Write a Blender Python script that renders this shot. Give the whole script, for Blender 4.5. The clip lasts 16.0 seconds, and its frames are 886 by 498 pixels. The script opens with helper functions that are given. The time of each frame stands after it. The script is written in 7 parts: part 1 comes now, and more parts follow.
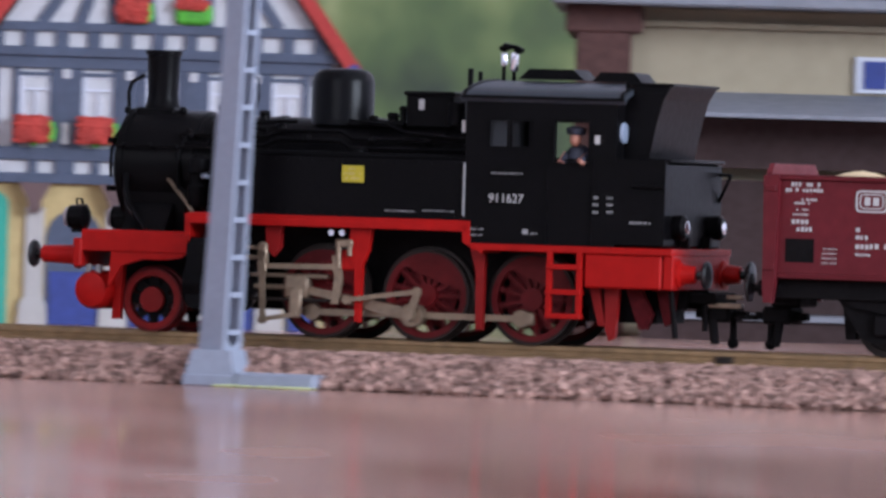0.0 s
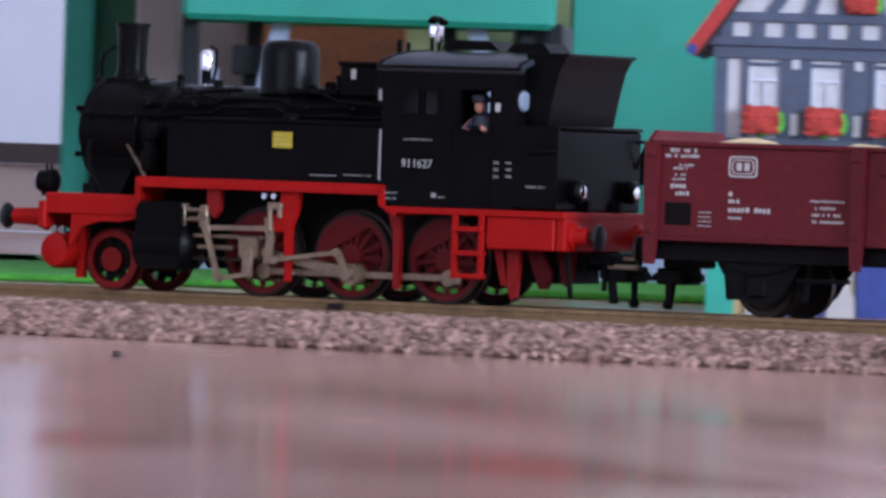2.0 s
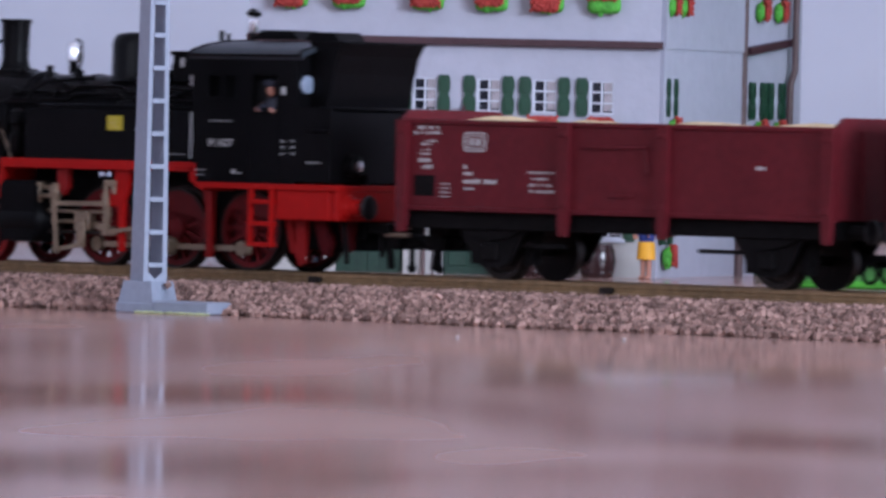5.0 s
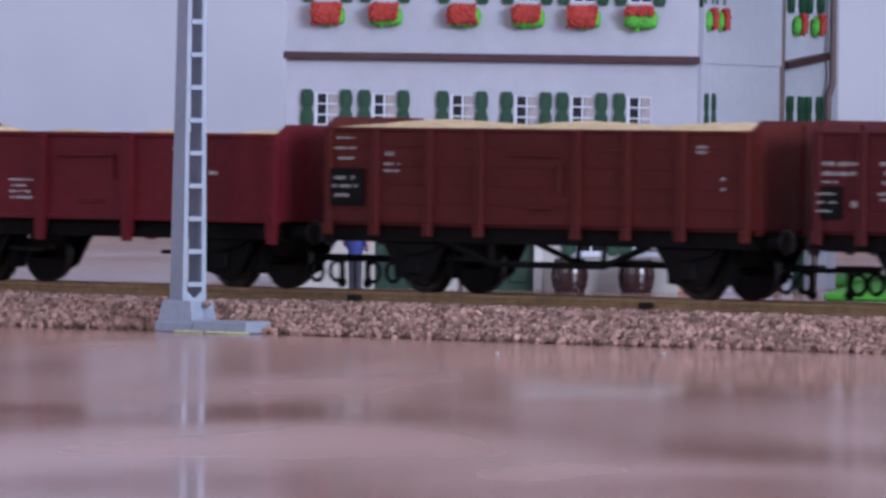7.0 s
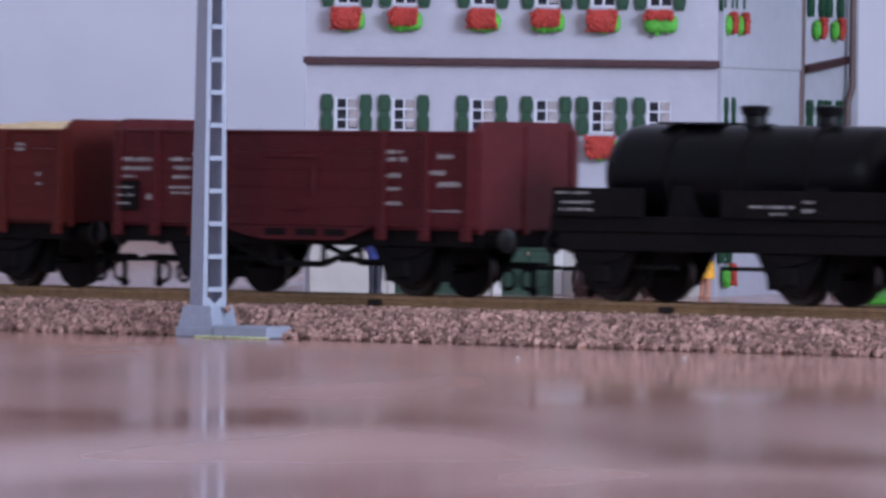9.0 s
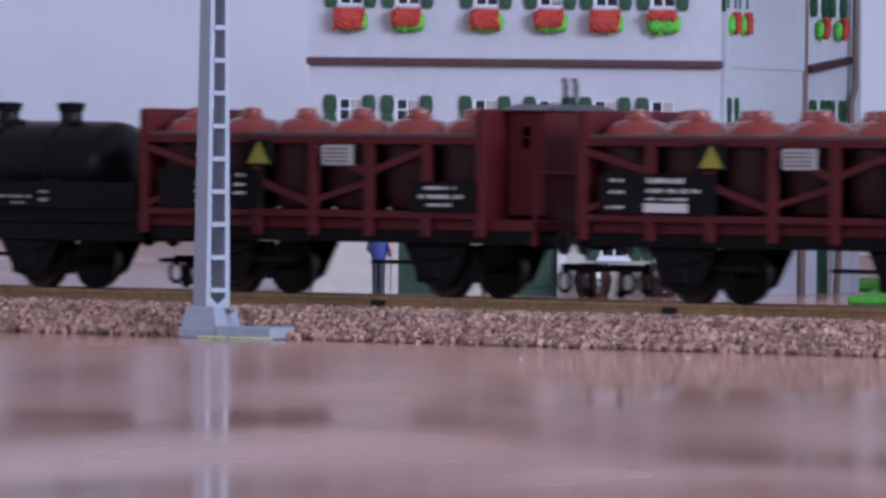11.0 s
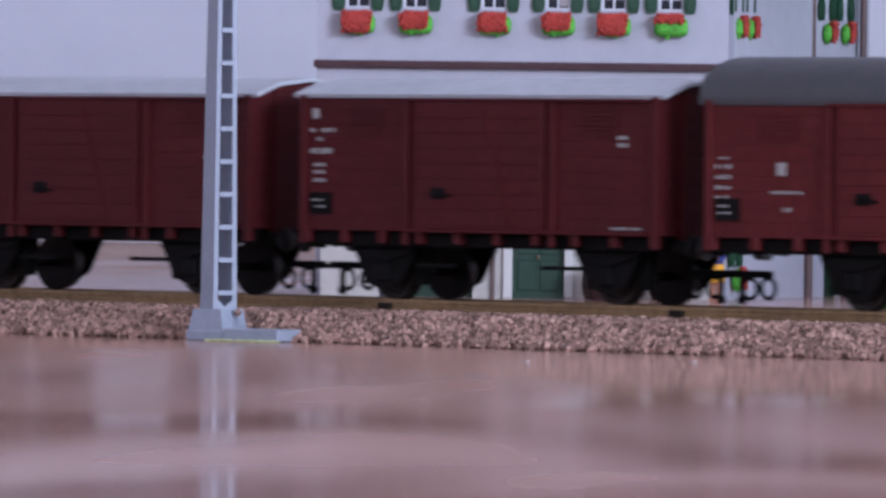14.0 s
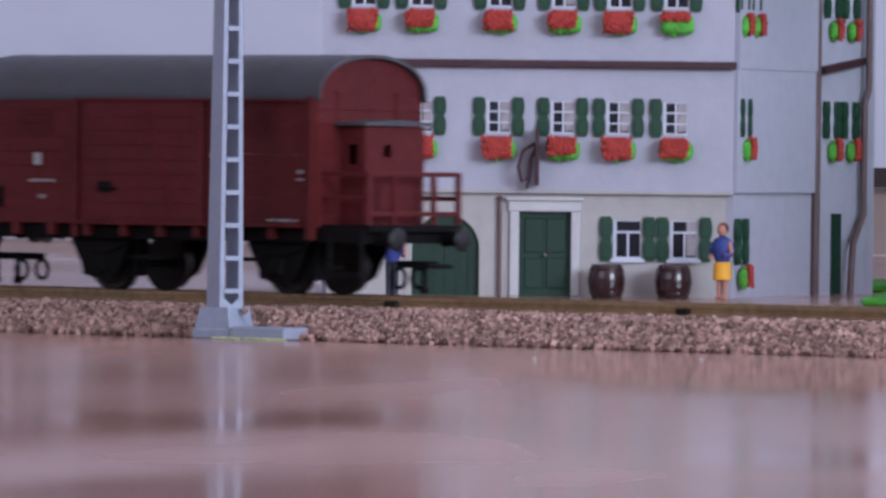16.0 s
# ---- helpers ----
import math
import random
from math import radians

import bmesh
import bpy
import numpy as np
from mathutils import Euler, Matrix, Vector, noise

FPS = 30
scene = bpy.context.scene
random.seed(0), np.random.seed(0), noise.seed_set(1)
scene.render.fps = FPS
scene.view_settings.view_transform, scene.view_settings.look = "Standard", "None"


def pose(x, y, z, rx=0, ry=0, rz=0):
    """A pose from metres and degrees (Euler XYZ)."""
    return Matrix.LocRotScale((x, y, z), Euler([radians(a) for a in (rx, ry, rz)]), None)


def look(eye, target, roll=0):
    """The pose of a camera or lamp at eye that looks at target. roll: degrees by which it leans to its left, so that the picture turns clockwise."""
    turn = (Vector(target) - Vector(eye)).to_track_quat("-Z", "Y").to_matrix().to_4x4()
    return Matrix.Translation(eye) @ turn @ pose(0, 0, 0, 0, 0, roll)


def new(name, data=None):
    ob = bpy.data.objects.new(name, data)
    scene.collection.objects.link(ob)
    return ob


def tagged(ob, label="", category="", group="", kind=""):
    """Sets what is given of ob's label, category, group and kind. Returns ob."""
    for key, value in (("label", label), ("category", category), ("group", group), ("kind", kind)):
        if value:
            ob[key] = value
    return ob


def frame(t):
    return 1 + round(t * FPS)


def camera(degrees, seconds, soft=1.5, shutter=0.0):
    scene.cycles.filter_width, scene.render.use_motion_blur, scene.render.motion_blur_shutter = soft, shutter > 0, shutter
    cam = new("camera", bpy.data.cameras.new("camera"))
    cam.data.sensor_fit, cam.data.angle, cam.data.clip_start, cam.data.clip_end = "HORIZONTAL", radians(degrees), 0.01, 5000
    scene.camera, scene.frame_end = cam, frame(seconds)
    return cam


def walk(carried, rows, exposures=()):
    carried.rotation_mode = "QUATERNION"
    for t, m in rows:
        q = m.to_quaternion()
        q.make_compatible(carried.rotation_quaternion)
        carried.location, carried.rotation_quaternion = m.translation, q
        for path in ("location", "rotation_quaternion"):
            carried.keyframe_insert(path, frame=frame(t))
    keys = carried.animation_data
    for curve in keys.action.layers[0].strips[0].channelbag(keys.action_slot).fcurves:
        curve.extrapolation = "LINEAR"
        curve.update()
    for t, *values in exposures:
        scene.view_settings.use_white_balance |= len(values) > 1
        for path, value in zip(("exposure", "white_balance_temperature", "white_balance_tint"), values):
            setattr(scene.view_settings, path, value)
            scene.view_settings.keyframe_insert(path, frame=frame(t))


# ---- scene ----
# A model railway in 1:87 on a table top: a tank engine draws a goods train past two model houses.
FOV, EYE_Z = 6.41, 0.036
cam = camera(FOV, 16.0, soft=3.1, shutter=0.5)
# seconds, yaw to the left, pitch, roll
PATH = [
    (0.0, 28.043, -0.477, 1.696), (0.5, 29.535, -0.541, 1.686), (1.0, 30.757, -0.594, 1.757), (1.5, 32.195, -0.666, 1.851),
    (2.0, 33.309, -0.706, 1.865), (2.5, 34.850, -0.744, 1.941), (3.0, 36.270, -0.818, 2.055), (3.5, 37.681, -0.848, 1.886),
    (4.0, 38.579, -0.799, 1.359), (4.5, 39.330, -0.838, 1.461), (5.0, 39.528, -0.818, 1.288), (5.5, 39.58, -0.79, 1.15),
    (6.5, 39.72, -0.73, 0.85), (7.5, 39.882, -0.672, 0.687), (8.0, 39.926, -0.663, 0.664), (9.2, 39.96, -0.672, 0.635), (10.5, 39.983, -0.684, 0.612),
    (11.0, 39.981, -0.666, 0.583), (11.5, 40.007, -0.652, 0.660), (12.0, 40.027, -0.656, 0.606), (12.5, 40.027, -0.645, 0.676),
    (13.0, 40.033, -0.645, 0.640), (13.5, 40.035, -0.636, 0.664), (14.0, 40.033, -0.645, 0.660), (14.5, 40.060, -0.640, 0.588),
    (15.0, 40.065, -0.665, 0.589), (15.5, 40.074, -0.659, 0.652), (16.0, 40.079, -0.660, 0.621)]
walk(cam, [(t, pose(0, 0, EYE_Z, 90 + p, 0, y) @ pose(0, 0, 0, 0, 0, r)) for t, y, p, r in PATH],
     exposures=[(0.0, 0.13, 6280, 10), (2.5, 0.22, 5880, 10), (5.0, 0.05, 5960, 12), (15.4, 0.03, 6070, 14), (16.0, -0.13, 6100, 14)])

# ---- light: a daylit room, windows behind the camera to the right and overhead white ceiling ----
world = bpy.data.worlds.new("room_air")
scene.world = world
world.use_nodes = True
world.node_tree.nodes["Background"].inputs[0].default_value = (0.75, 0.80, 1.0, 1)
world.node_tree.nodes["Background"].inputs[1].default_value = 0.05
scene.view_settings.exposure = 0.0


def window_light(name, loc, target, w, h, watts, colour):
    d = bpy.data.lights.new(name, "AREA")
    d.shape, d.size, d.size_y, d.energy, d.color = "RECTANGLE", w, h, watts, colour
    ob = new(name, d)
    ob.matrix_world = look(loc, target)
    return ob


window_light("window_light", (1.93, 0.75, 0.78), (-0.9, 1.5, 0.0), 1.4, 0.8, 96, (0.80, 0.87, 1.0))
window_light("window_light_back", (-0.8, -1.44, 0.95), (-1.0, 1.3, 0.1), 1.9, 1.0, 17, (0.90, 0.91, 1.0))


# ---- materials ----
def lin(r, g, b):
    return tuple((c / 255) ** 2.2 for c in (r, g, b)) + (1,)


def material(name, colour, rough=0.5, metal=0.0, vary=0.12, scale=40.0, bump=0.0, bump_scale=400.0, colour2=None, spec=0.5, trans=0.0, island=False):
    """A plain surface with two scales of tone and a fine relief; scale is in features per metre."""
    m = bpy.data.materials.new(name)
    m.use_nodes = True
    nt = m.node_tree
    b = nt.nodes["Principled BSDF"]
    b.inputs["Roughness"].default_value, b.inputs["Metallic"].default_value = rough, metal
    b.inputs["Specular IOR Level"].default_value = spec
    b.inputs["Transmission Weight"].default_value = trans
    tc = nt.nodes.new("ShaderNodeTexCoord")
    n1, n2 = nt.nodes.new("ShaderNodeTexNoise"), nt.nodes.new("ShaderNodeTexNoise")
    for n, s, d in ((n1, scale, 4), (n2, scale * 9, 3)):
        n.inputs["Scale"].default_value, n.inputs["Detail"].default_value = s, d
        nt.links.new(tc.outputs["Object"], n.inputs["Vector"])
    add = nt.nodes.new("ShaderNodeMath")
    add.operation = "ADD"
    nt.links.new(n1.outputs["Fac"], add.inputs[0])
    nt.links.new(n2.outputs["Fac"], add.inputs[1])
    ramp = nt.nodes.new("ShaderNodeMapRange")
    ramp.inputs["From Min"].default_value, ramp.inputs["From Max"].default_value = 0.65, 1.35
    nt.links.new(add.outputs[0], ramp.inputs["Value"])
    if island:
        g = nt.nodes.new("ShaderNodeNewGeometry")
        fac = g.outputs["Random Per Island"]
    else:
        fac = ramp.outputs[0]
    mix = nt.nodes.new("ShaderNodeMix")
    mix.data_type = "RGBA"
    c2 = colour2 or tuple(c * (1 - 2 * vary) for c in colour[:3]) + (1,)
    c1 = colour if colour2 else tuple(min(1, c * (1 + vary)) for c in colour[:3]) + (1,)
    mix.inputs[6].default_value, mix.inputs[7].default_value = c1, c2
    nt.links.new(fac, mix.inputs[0])
    nt.links.new(mix.outputs[2], b.inputs["Base Color"])
    rr = nt.nodes.new("ShaderNodeMapRange")
    rr.inputs["To Min"].default_value, rr.inputs["To Max"].default_value = rough * 0.85, min(1, rough * 1.2)
    nt.links.new(n2.outputs["Fac"], rr.inputs["Value"])
    nt.links.new(rr.outputs[0], b.inputs["Roughness"])
    if bump:
        nb = nt.nodes.new("ShaderNodeTexNoise")
        nb.inputs["Scale"].default_value, nb.inputs["Detail"].default_value = bump_scale, 3
        nt.links.new(tc.outputs["Object"], nb.inputs["Vector"])
        bp = nt.nodes.new("ShaderNodeBump")
        bp.inputs["Strength"].default_value, bp.inputs["Distance"].default_value = bump, 0.0004
        nt.links.new(nb.outputs["Fac"], bp.inputs["Height"])
        nt.links.new(bp.outputs[0], b.inputs["Normal"])
    return m


def table_material():
    m = material("lacquered_wood", (0.36, 0.215, 0.165, 1), rough=0.16, vary=0.0, spec=0.45)
    nt = m.node_tree
    b = nt.nodes["Principled BSDF"]
    tc = nt.nodes.new("ShaderNodeTexCoord")
    mp = nt.nodes.new("ShaderNodeMapping")
    mp.vector_type = "TEXTURE"
    mp.inputs["Scale"].default_value = (0.045, 0.30, 1.0)
    mp.inputs["Rotation"].default_value = (0, 0, 0.62)
    n = nt.nodes.new("ShaderNodeTexNoise")
    n.inputs["Scale"].default_value, n.inputs["Detail"].default_value, n.inputs["Distortion"].default_value = 0.8, 2, 0.0
    cr = nt.nodes.new("ShaderNodeValToRGB")
    cr.color_ramp.elements[0].position, cr.color_ramp.elements[1].position = 0.33, 0.68
    cr.color_ramp.elements[0].color, cr.color_ramp.elements[1].color = (0.355, 0.203, 0.168, 1), (0.52, 0.33, 0.282, 1)
    nt.links.new(tc.outputs["Object"], mp.inputs["Vector"])
    nt.links.new(mp.outputs[0], n.inputs["Vector"])
    nt.links.new(n.outputs["Fac"], cr.inputs[0])
    nt.links.new(cr.outputs[0], b.inputs["Base Color"])
    # patches of thinner and thicker lacquer, a few centimetres wide and long along the grain
    mp2 = nt.nodes.new("ShaderNodeMapping")
    mp2.vector_type = "TEXTURE"
    mp2.inputs["Scale"].default_value = (0.05, 0.13, 1.0)
    mp2.inputs["Rotation"].default_value = (0, 0, 0.66)
    nt.links.new(tc.outputs["Object"], mp2.inputs["Vector"])
    n2 = nt.nodes.new("ShaderNodeTexNoise")
    n2.inputs["Scale"].default_value, n2.inputs["Detail"].default_value, n2.inputs["Distortion"].default_value = 0.55, 1.5, 0.6
    r = nt.nodes.new("ShaderNodeMapRange")
    r.inputs["To Min"].default_value, r.inputs["To Max"].default_value = 0.06, 0.19
    r.inputs["From Min"].default_value, r.inputs["From Max"].default_value = 0.32, 0.68
    nt.links.new(mp2.outputs[0], n2.inputs["Vector"])
    nt.links.new(n2.outputs["Fac"], r.inputs["Value"])
    nt.links.new(r.outputs[0], b.inputs["Roughness"])
    # long shallow waves in the lacquer
    n3 = nt.nodes.new("ShaderNodeTexNoise")
    n3.inputs["Scale"].default_value, n3.inputs["Detail"].default_value = 0.55, 1
    bp = nt.nodes.new("ShaderNodeBump")
    bp.inputs["Strength"].default_value, bp.inputs["Distance"].default_value = 1.0, 0.00015
    nt.links.new(mp2.outputs[0], n3.inputs["Vector"])
    nt.links.new(n3.outputs["Fac"], bp.inputs["Height"])
    nt.links.new(bp.outputs[0], b.inputs["Normal"])
    # a thin uneven film of dust and fine scratches scatters part of the light
    film = nt.nodes.new("ShaderNodeBsdfDiffuse")
    nt.links.new(cr.outputs[0], film.inputs["Color"])
    n4 = nt.nodes.new("ShaderNodeTexNoise")
    n4.inputs["Scale"].default_value, n4.inputs["Detail"].default_value, n4.inputs["Distortion"].default_value = 0.7, 2, 0.5
    nt.links.new(mp2.outputs[0], n4.inputs["Vector"])
    r4 = nt.nodes.new("ShaderNodeMapRange")
    r4.inputs["From Min"].default_value, r4.inputs["From Max"].default_value = 0.3, 0.7
    r4.inputs["To Min"].default_value, r4.inputs["To Max"].default_value = 0.06, 0.24
    nt.links.new(n4.outputs["Fac"], r4.inputs["Value"])
    mix = nt.nodes.new("ShaderNodeMixShader")
    nt.links.new(r4.outputs[0], mix.inputs[0])
    nt.links.new(b.outputs[0], mix.inputs[1])
    nt.links.new(film.outputs[0], mix.inputs[2])
    nt.links.new(mix.outputs[0], nt.nodes["Material Output"].inputs["Surface"])
    return m


M_TABLE = table_material()
M_WALL = material("lilac_white_plaster", (0.86, 0.875, 0.99, 1), 0.9, vary=0.03, scale=2, bump=0.2, bump_scale=60)
M_CEIL = material("ceiling_paint", (0.80, 0.80, 0.80, 1), 0.9, vary=0.02, scale=2)
M_BEIGE = material("beige_board", (0.50, 0.41, 0.36, 1), 0.8, vary=0.06, scale=5)
M_DARKWOOD = material("dark_wood", (0.05, 0.035, 0.035, 1), 0.6, vary=0.1)
M_GRAVEL = material("reddish_gravel", (0.50, 0.31, 0.26, 1), 0.95, colour2=(0.10, 0.055, 0.045, 1), island=True)
M_BED = material("ballast_bed", (0.22, 0.13, 0.105, 1), 0.95, vary=0.3, scale=300, bump=1.0, bump_scale=900)
M_RAIL = material("weathered_rail", (0.27, 0.17, 0.085, 1), 0.45, metal=0.45, vary=0.2, scale=60)
M_SLEEPER = material("sleeper_plastic", (0.035, 0.024, 0.018, 1), 0.8, vary=0.2)
M_MAST = material("grey_mast_plastic", (0.27, 0.30, 0.38, 1), 0.5, vary=0.06, scale=90)
M_GLUE = material("dried_glue", (0.55, 0.60, 0.30, 1), 0.35, vary=0.2, scale=200)
M_BLACK = material("black_enamel", (0.0036, 0.0032, 0.0038, 1), 0.32, vary=0.15, scale=90, bump=0.12, bump_scale=900, spec=0.05)
M_GLOSS = material("glossy_black_enamel", (0.0035, 0.0035, 0.0045, 1), 0.3, vary=0.08, scale=40, spec=0.09)
M_BLACK_ROOF = material("anthracite_roof", (0.028, 0.033, 0.042, 1), 0.45, vary=0.12, scale=90, spec=0.3)
M_UNDER = material("black_underframe", (0.006, 0.005, 0.0055, 1), 0.7, vary=0.2, scale=90, spec=0.08)
M_RED = material("signal_red", (0.33, 0.006, 0.005, 1), 0.42, vary=0.08, scale=60, spec=0.1)
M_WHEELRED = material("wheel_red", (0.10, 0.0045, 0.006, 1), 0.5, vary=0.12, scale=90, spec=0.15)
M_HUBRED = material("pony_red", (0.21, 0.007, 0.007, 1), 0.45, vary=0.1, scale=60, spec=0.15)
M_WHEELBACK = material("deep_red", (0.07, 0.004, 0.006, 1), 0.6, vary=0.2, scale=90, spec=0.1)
M_TYRE = material("dark_steel_tyre", (0.022, 0.016, 0.014, 1), 0.45, metal=0.4, vary=0.15, spec=0.2)
M_ROD = material("nickel_rod", (0.22, 0.16, 0.11, 1), 0.4, metal=0.5, vary=0.15, scale=120)
# Cab window glass: reflected and passing daylight is put into the pale colour
M_GLAZE = material("glazing_painted_shine", (0.22, 0.26, 0.34, 1), 0.1, vary=0.1, scale=400, spec=0.8)
M_POSTGREY = material("grey_board", (0.105, 0.10, 0.115, 1), 0.7, vary=0.1, scale=20)
M_CHROME = material("bright_metal", (0.78, 0.78, 0.82, 1), 0.16, metal=1.0, vary=0.04)
M_PRINT = material("white_print", (0.43, 0.415, 0.415, 1), 0.6, vary=0.03)
M_PRINTDIM = material("grey_print", (0.27, 0.265, 0.27, 1), 0.6, vary=0.03)
M_SIGN = material("faded_yellow_sign", (0.18, 0.165, 0.014, 1), 0.5, vary=0.06)
M_YELLOW = material("yellow_plate", (0.40, 0.32, 0.012, 1), 0.5, vary=0.06)
M_WAGON = material("oxide_red_plastic", (0.060, 0.0072, 0.0094, 1), 0.48, vary=0.10, scale=60, bump=0.15, bump_scale=700, spec=0.16)
M_WAGON3 = material("crimson_plastic", (0.100, 0.0095, 0.0140, 1), 0.45, vary=0.10, scale=60, bump=0.15, bump_scale=700, spec=0.16)
M_WAGON2 = material("brown_red_plastic", (0.066, 0.0090, 0.0072, 1), 0.5, vary=0.10, scale=60, bump=0.15, bump_scale=700, spec=0.16)
M_WAGON4 = material("faded_red_plastic", (0.080, 0.0105, 0.0108, 1), 0.5, vary=0.12, scale=50, bump=0.15, bump_scale=700, spec=0.16)
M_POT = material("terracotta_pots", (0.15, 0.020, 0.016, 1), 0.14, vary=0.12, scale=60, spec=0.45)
# Lower pot bodies: the same red pots, darkened to stand in for shade
M_POT_SHADED = material("pot_glaze_shaded", (0.018, 0.004, 0.005, 1), 0.45, vary=0.15, scale=60, spec=0.15)
M_SAND = material("sand_load", (0.62, 0.47, 0.27, 1), 0.95, vary=0.2, scale=300, bump=1.0, bump_scale=900)
M_GREYROOF = material("light_grey_roof", (0.36, 0.38, 0.43, 1), 0.6, vary=0.06, scale=30)
M_DARKROOF = material("slate_grey_roof", (0.042, 0.042, 0.050, 1), 0.5, vary=0.08, scale=30)
M_BUFFER = material("buffer_steel", (0.010, 0.010, 0.012, 1), 0.4, metal=0.3, vary=0.1)
M_SKIN = material("skin_paint", (0.45, 0.20, 0.14, 1), 0.6, vary=0.08, scale=300)
M_BLUE = material("blue_cloth_paint", (0.025, 0.045, 0.22, 1), 0.6, vary=0.15, scale=300)
M_NAVY = material("navy_paint", (0.012, 0.014, 0.03, 1), 0.6, vary=0.15, scale=300)
M_ORANGE = material("yellow_skirt_paint", (0.80, 0.38, 0.02, 1), 0.6, vary=0.08, scale=300)
M_HAIR = material("hair_paint", (0.10, 0.03, 0.015, 1), 0.7, vary=0.1, scale=300)
M_BLOND = material("blond_paint", (0.55, 0.33, 0.08, 1), 0.7, vary=0.1, scale=300)
M_HOUSE = material("white_render", (0.385, 0.385, 0.455, 1), 0.85, vary=0.035, scale=25, bump=0.25, bump_scale=500)
M_HOUSE2 = material("cream_render", (0.40, 0.38, 0.37, 1), 0.85, vary=0.05, scale=25, bump=0.25, bump_scale=500)
M_TRIM = material("dark_purple_trim", (0.045, 0.012, 0.018, 1), 0.6, vary=0.1)
M_GREEN = material("green_shutter", (0.004, 0.046, 0.020, 1), 0.5, vary=0.15, scale=120)
M_DOOR = material("green_door", (0.003, 0.030, 0.016, 1), 0.5, vary=0.15, scale=120)
M_WHITEFRAME = material("white_frame", (0.54, 0.56, 0.64, 1), 0.5, vary=0.03)
M_PANE = material("dark_pane", (0.010, 0.010, 0.016, 1), 0.08, vary=0.1)
M_CURTAIN = material("grey_curtain_pane", (0.34, 0.30, 0.32, 1), 0.5, vary=0.2, scale=350)
M_FLOWER = material("red_flowers", (0.40, 0.038, 0.028, 1), 0.75, vary=0.25, scale=350, bump=1.0, bump_scale=1200)
M_LEAF = material("green_leaves", (0.085, 0.40, 0.035, 1), 0.65, vary=0.3, scale=350, bump=1.0, bump_scale=1200)
M_PIPE = material("brown_downpipe", (0.11, 0.065, 0.065, 1), 0.5, vary=0.1)
M_STONE = material("door_stone", (0.50, 0.49, 0.50, 1), 0.8, vary=0.05, scale=60)
M_BARREL = material("brown_barrel", (0.030, 0.011, 0.012, 1), 0.2, vary=0.15, scale=150)
M_BEAM = material("blue_grey_timber", (0.056, 0.072, 0.118, 1), 0.6, vary=0.1, scale=90)
M_PANEL = material("white_infill", (0.47, 0.47, 0.50, 1), 0.85, vary=0.05, scale=60)
M_OCHRE = material("ochre_base_wall", (0.47, 0.36, 0.17, 1), 0.85, vary=0.08, scale=40)
M_REDTRIM = material("red_bargeboard", (0.36, 0.022, 0.018, 1), 0.55, vary=0.1)
M_TEAL = material("teal_painted_board", (0.028, 0.30, 0.225, 1), 0.5, vary=0.06, scale=8)
M_DKGREEN = material("dark_green_board", (0.012, 0.13, 0.055, 1), 0.5, vary=0.1, scale=8)
M_GRASS = material("grass_mat", (0.055, 0.27, 0.02, 1), 0.95, vary=0.25, scale=60, bump=1.0, bump_scale=900)
M_PINK = material("pinkish_board", (0.36, 0.27, 0.28, 1), 0.8, vary=0.06, scale=8)
M_STRUT = material("pale_blue_strut", (0.33, 0.39, 0.55, 1), 0.5, vary=0.05)
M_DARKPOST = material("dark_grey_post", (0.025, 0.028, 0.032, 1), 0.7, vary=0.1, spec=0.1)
M_BRICK = material("orange_brick_wall", (0.33, 0.115, 0.055, 1), 0.85, vary=0.15, scale=40, bump=0.5, bump_scale=500)
M_BROWN = material("brown_brick_pillar", (0.080, 0.032, 0.027, 1), 0.8, vary=0.15, scale=50, bump=0.5, bump_scale=500)
M_CREAM = material("cream_station_wall", (0.33, 0.28, 0.195, 1), 0.85, vary=0.05, scale=25)
M_STROOF = material("blue_grey_station_roof", (0.19, 0.20, 0.235, 1), 0.7, vary=0.1, scale=25)
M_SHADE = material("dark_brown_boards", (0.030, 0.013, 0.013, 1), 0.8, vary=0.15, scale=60)


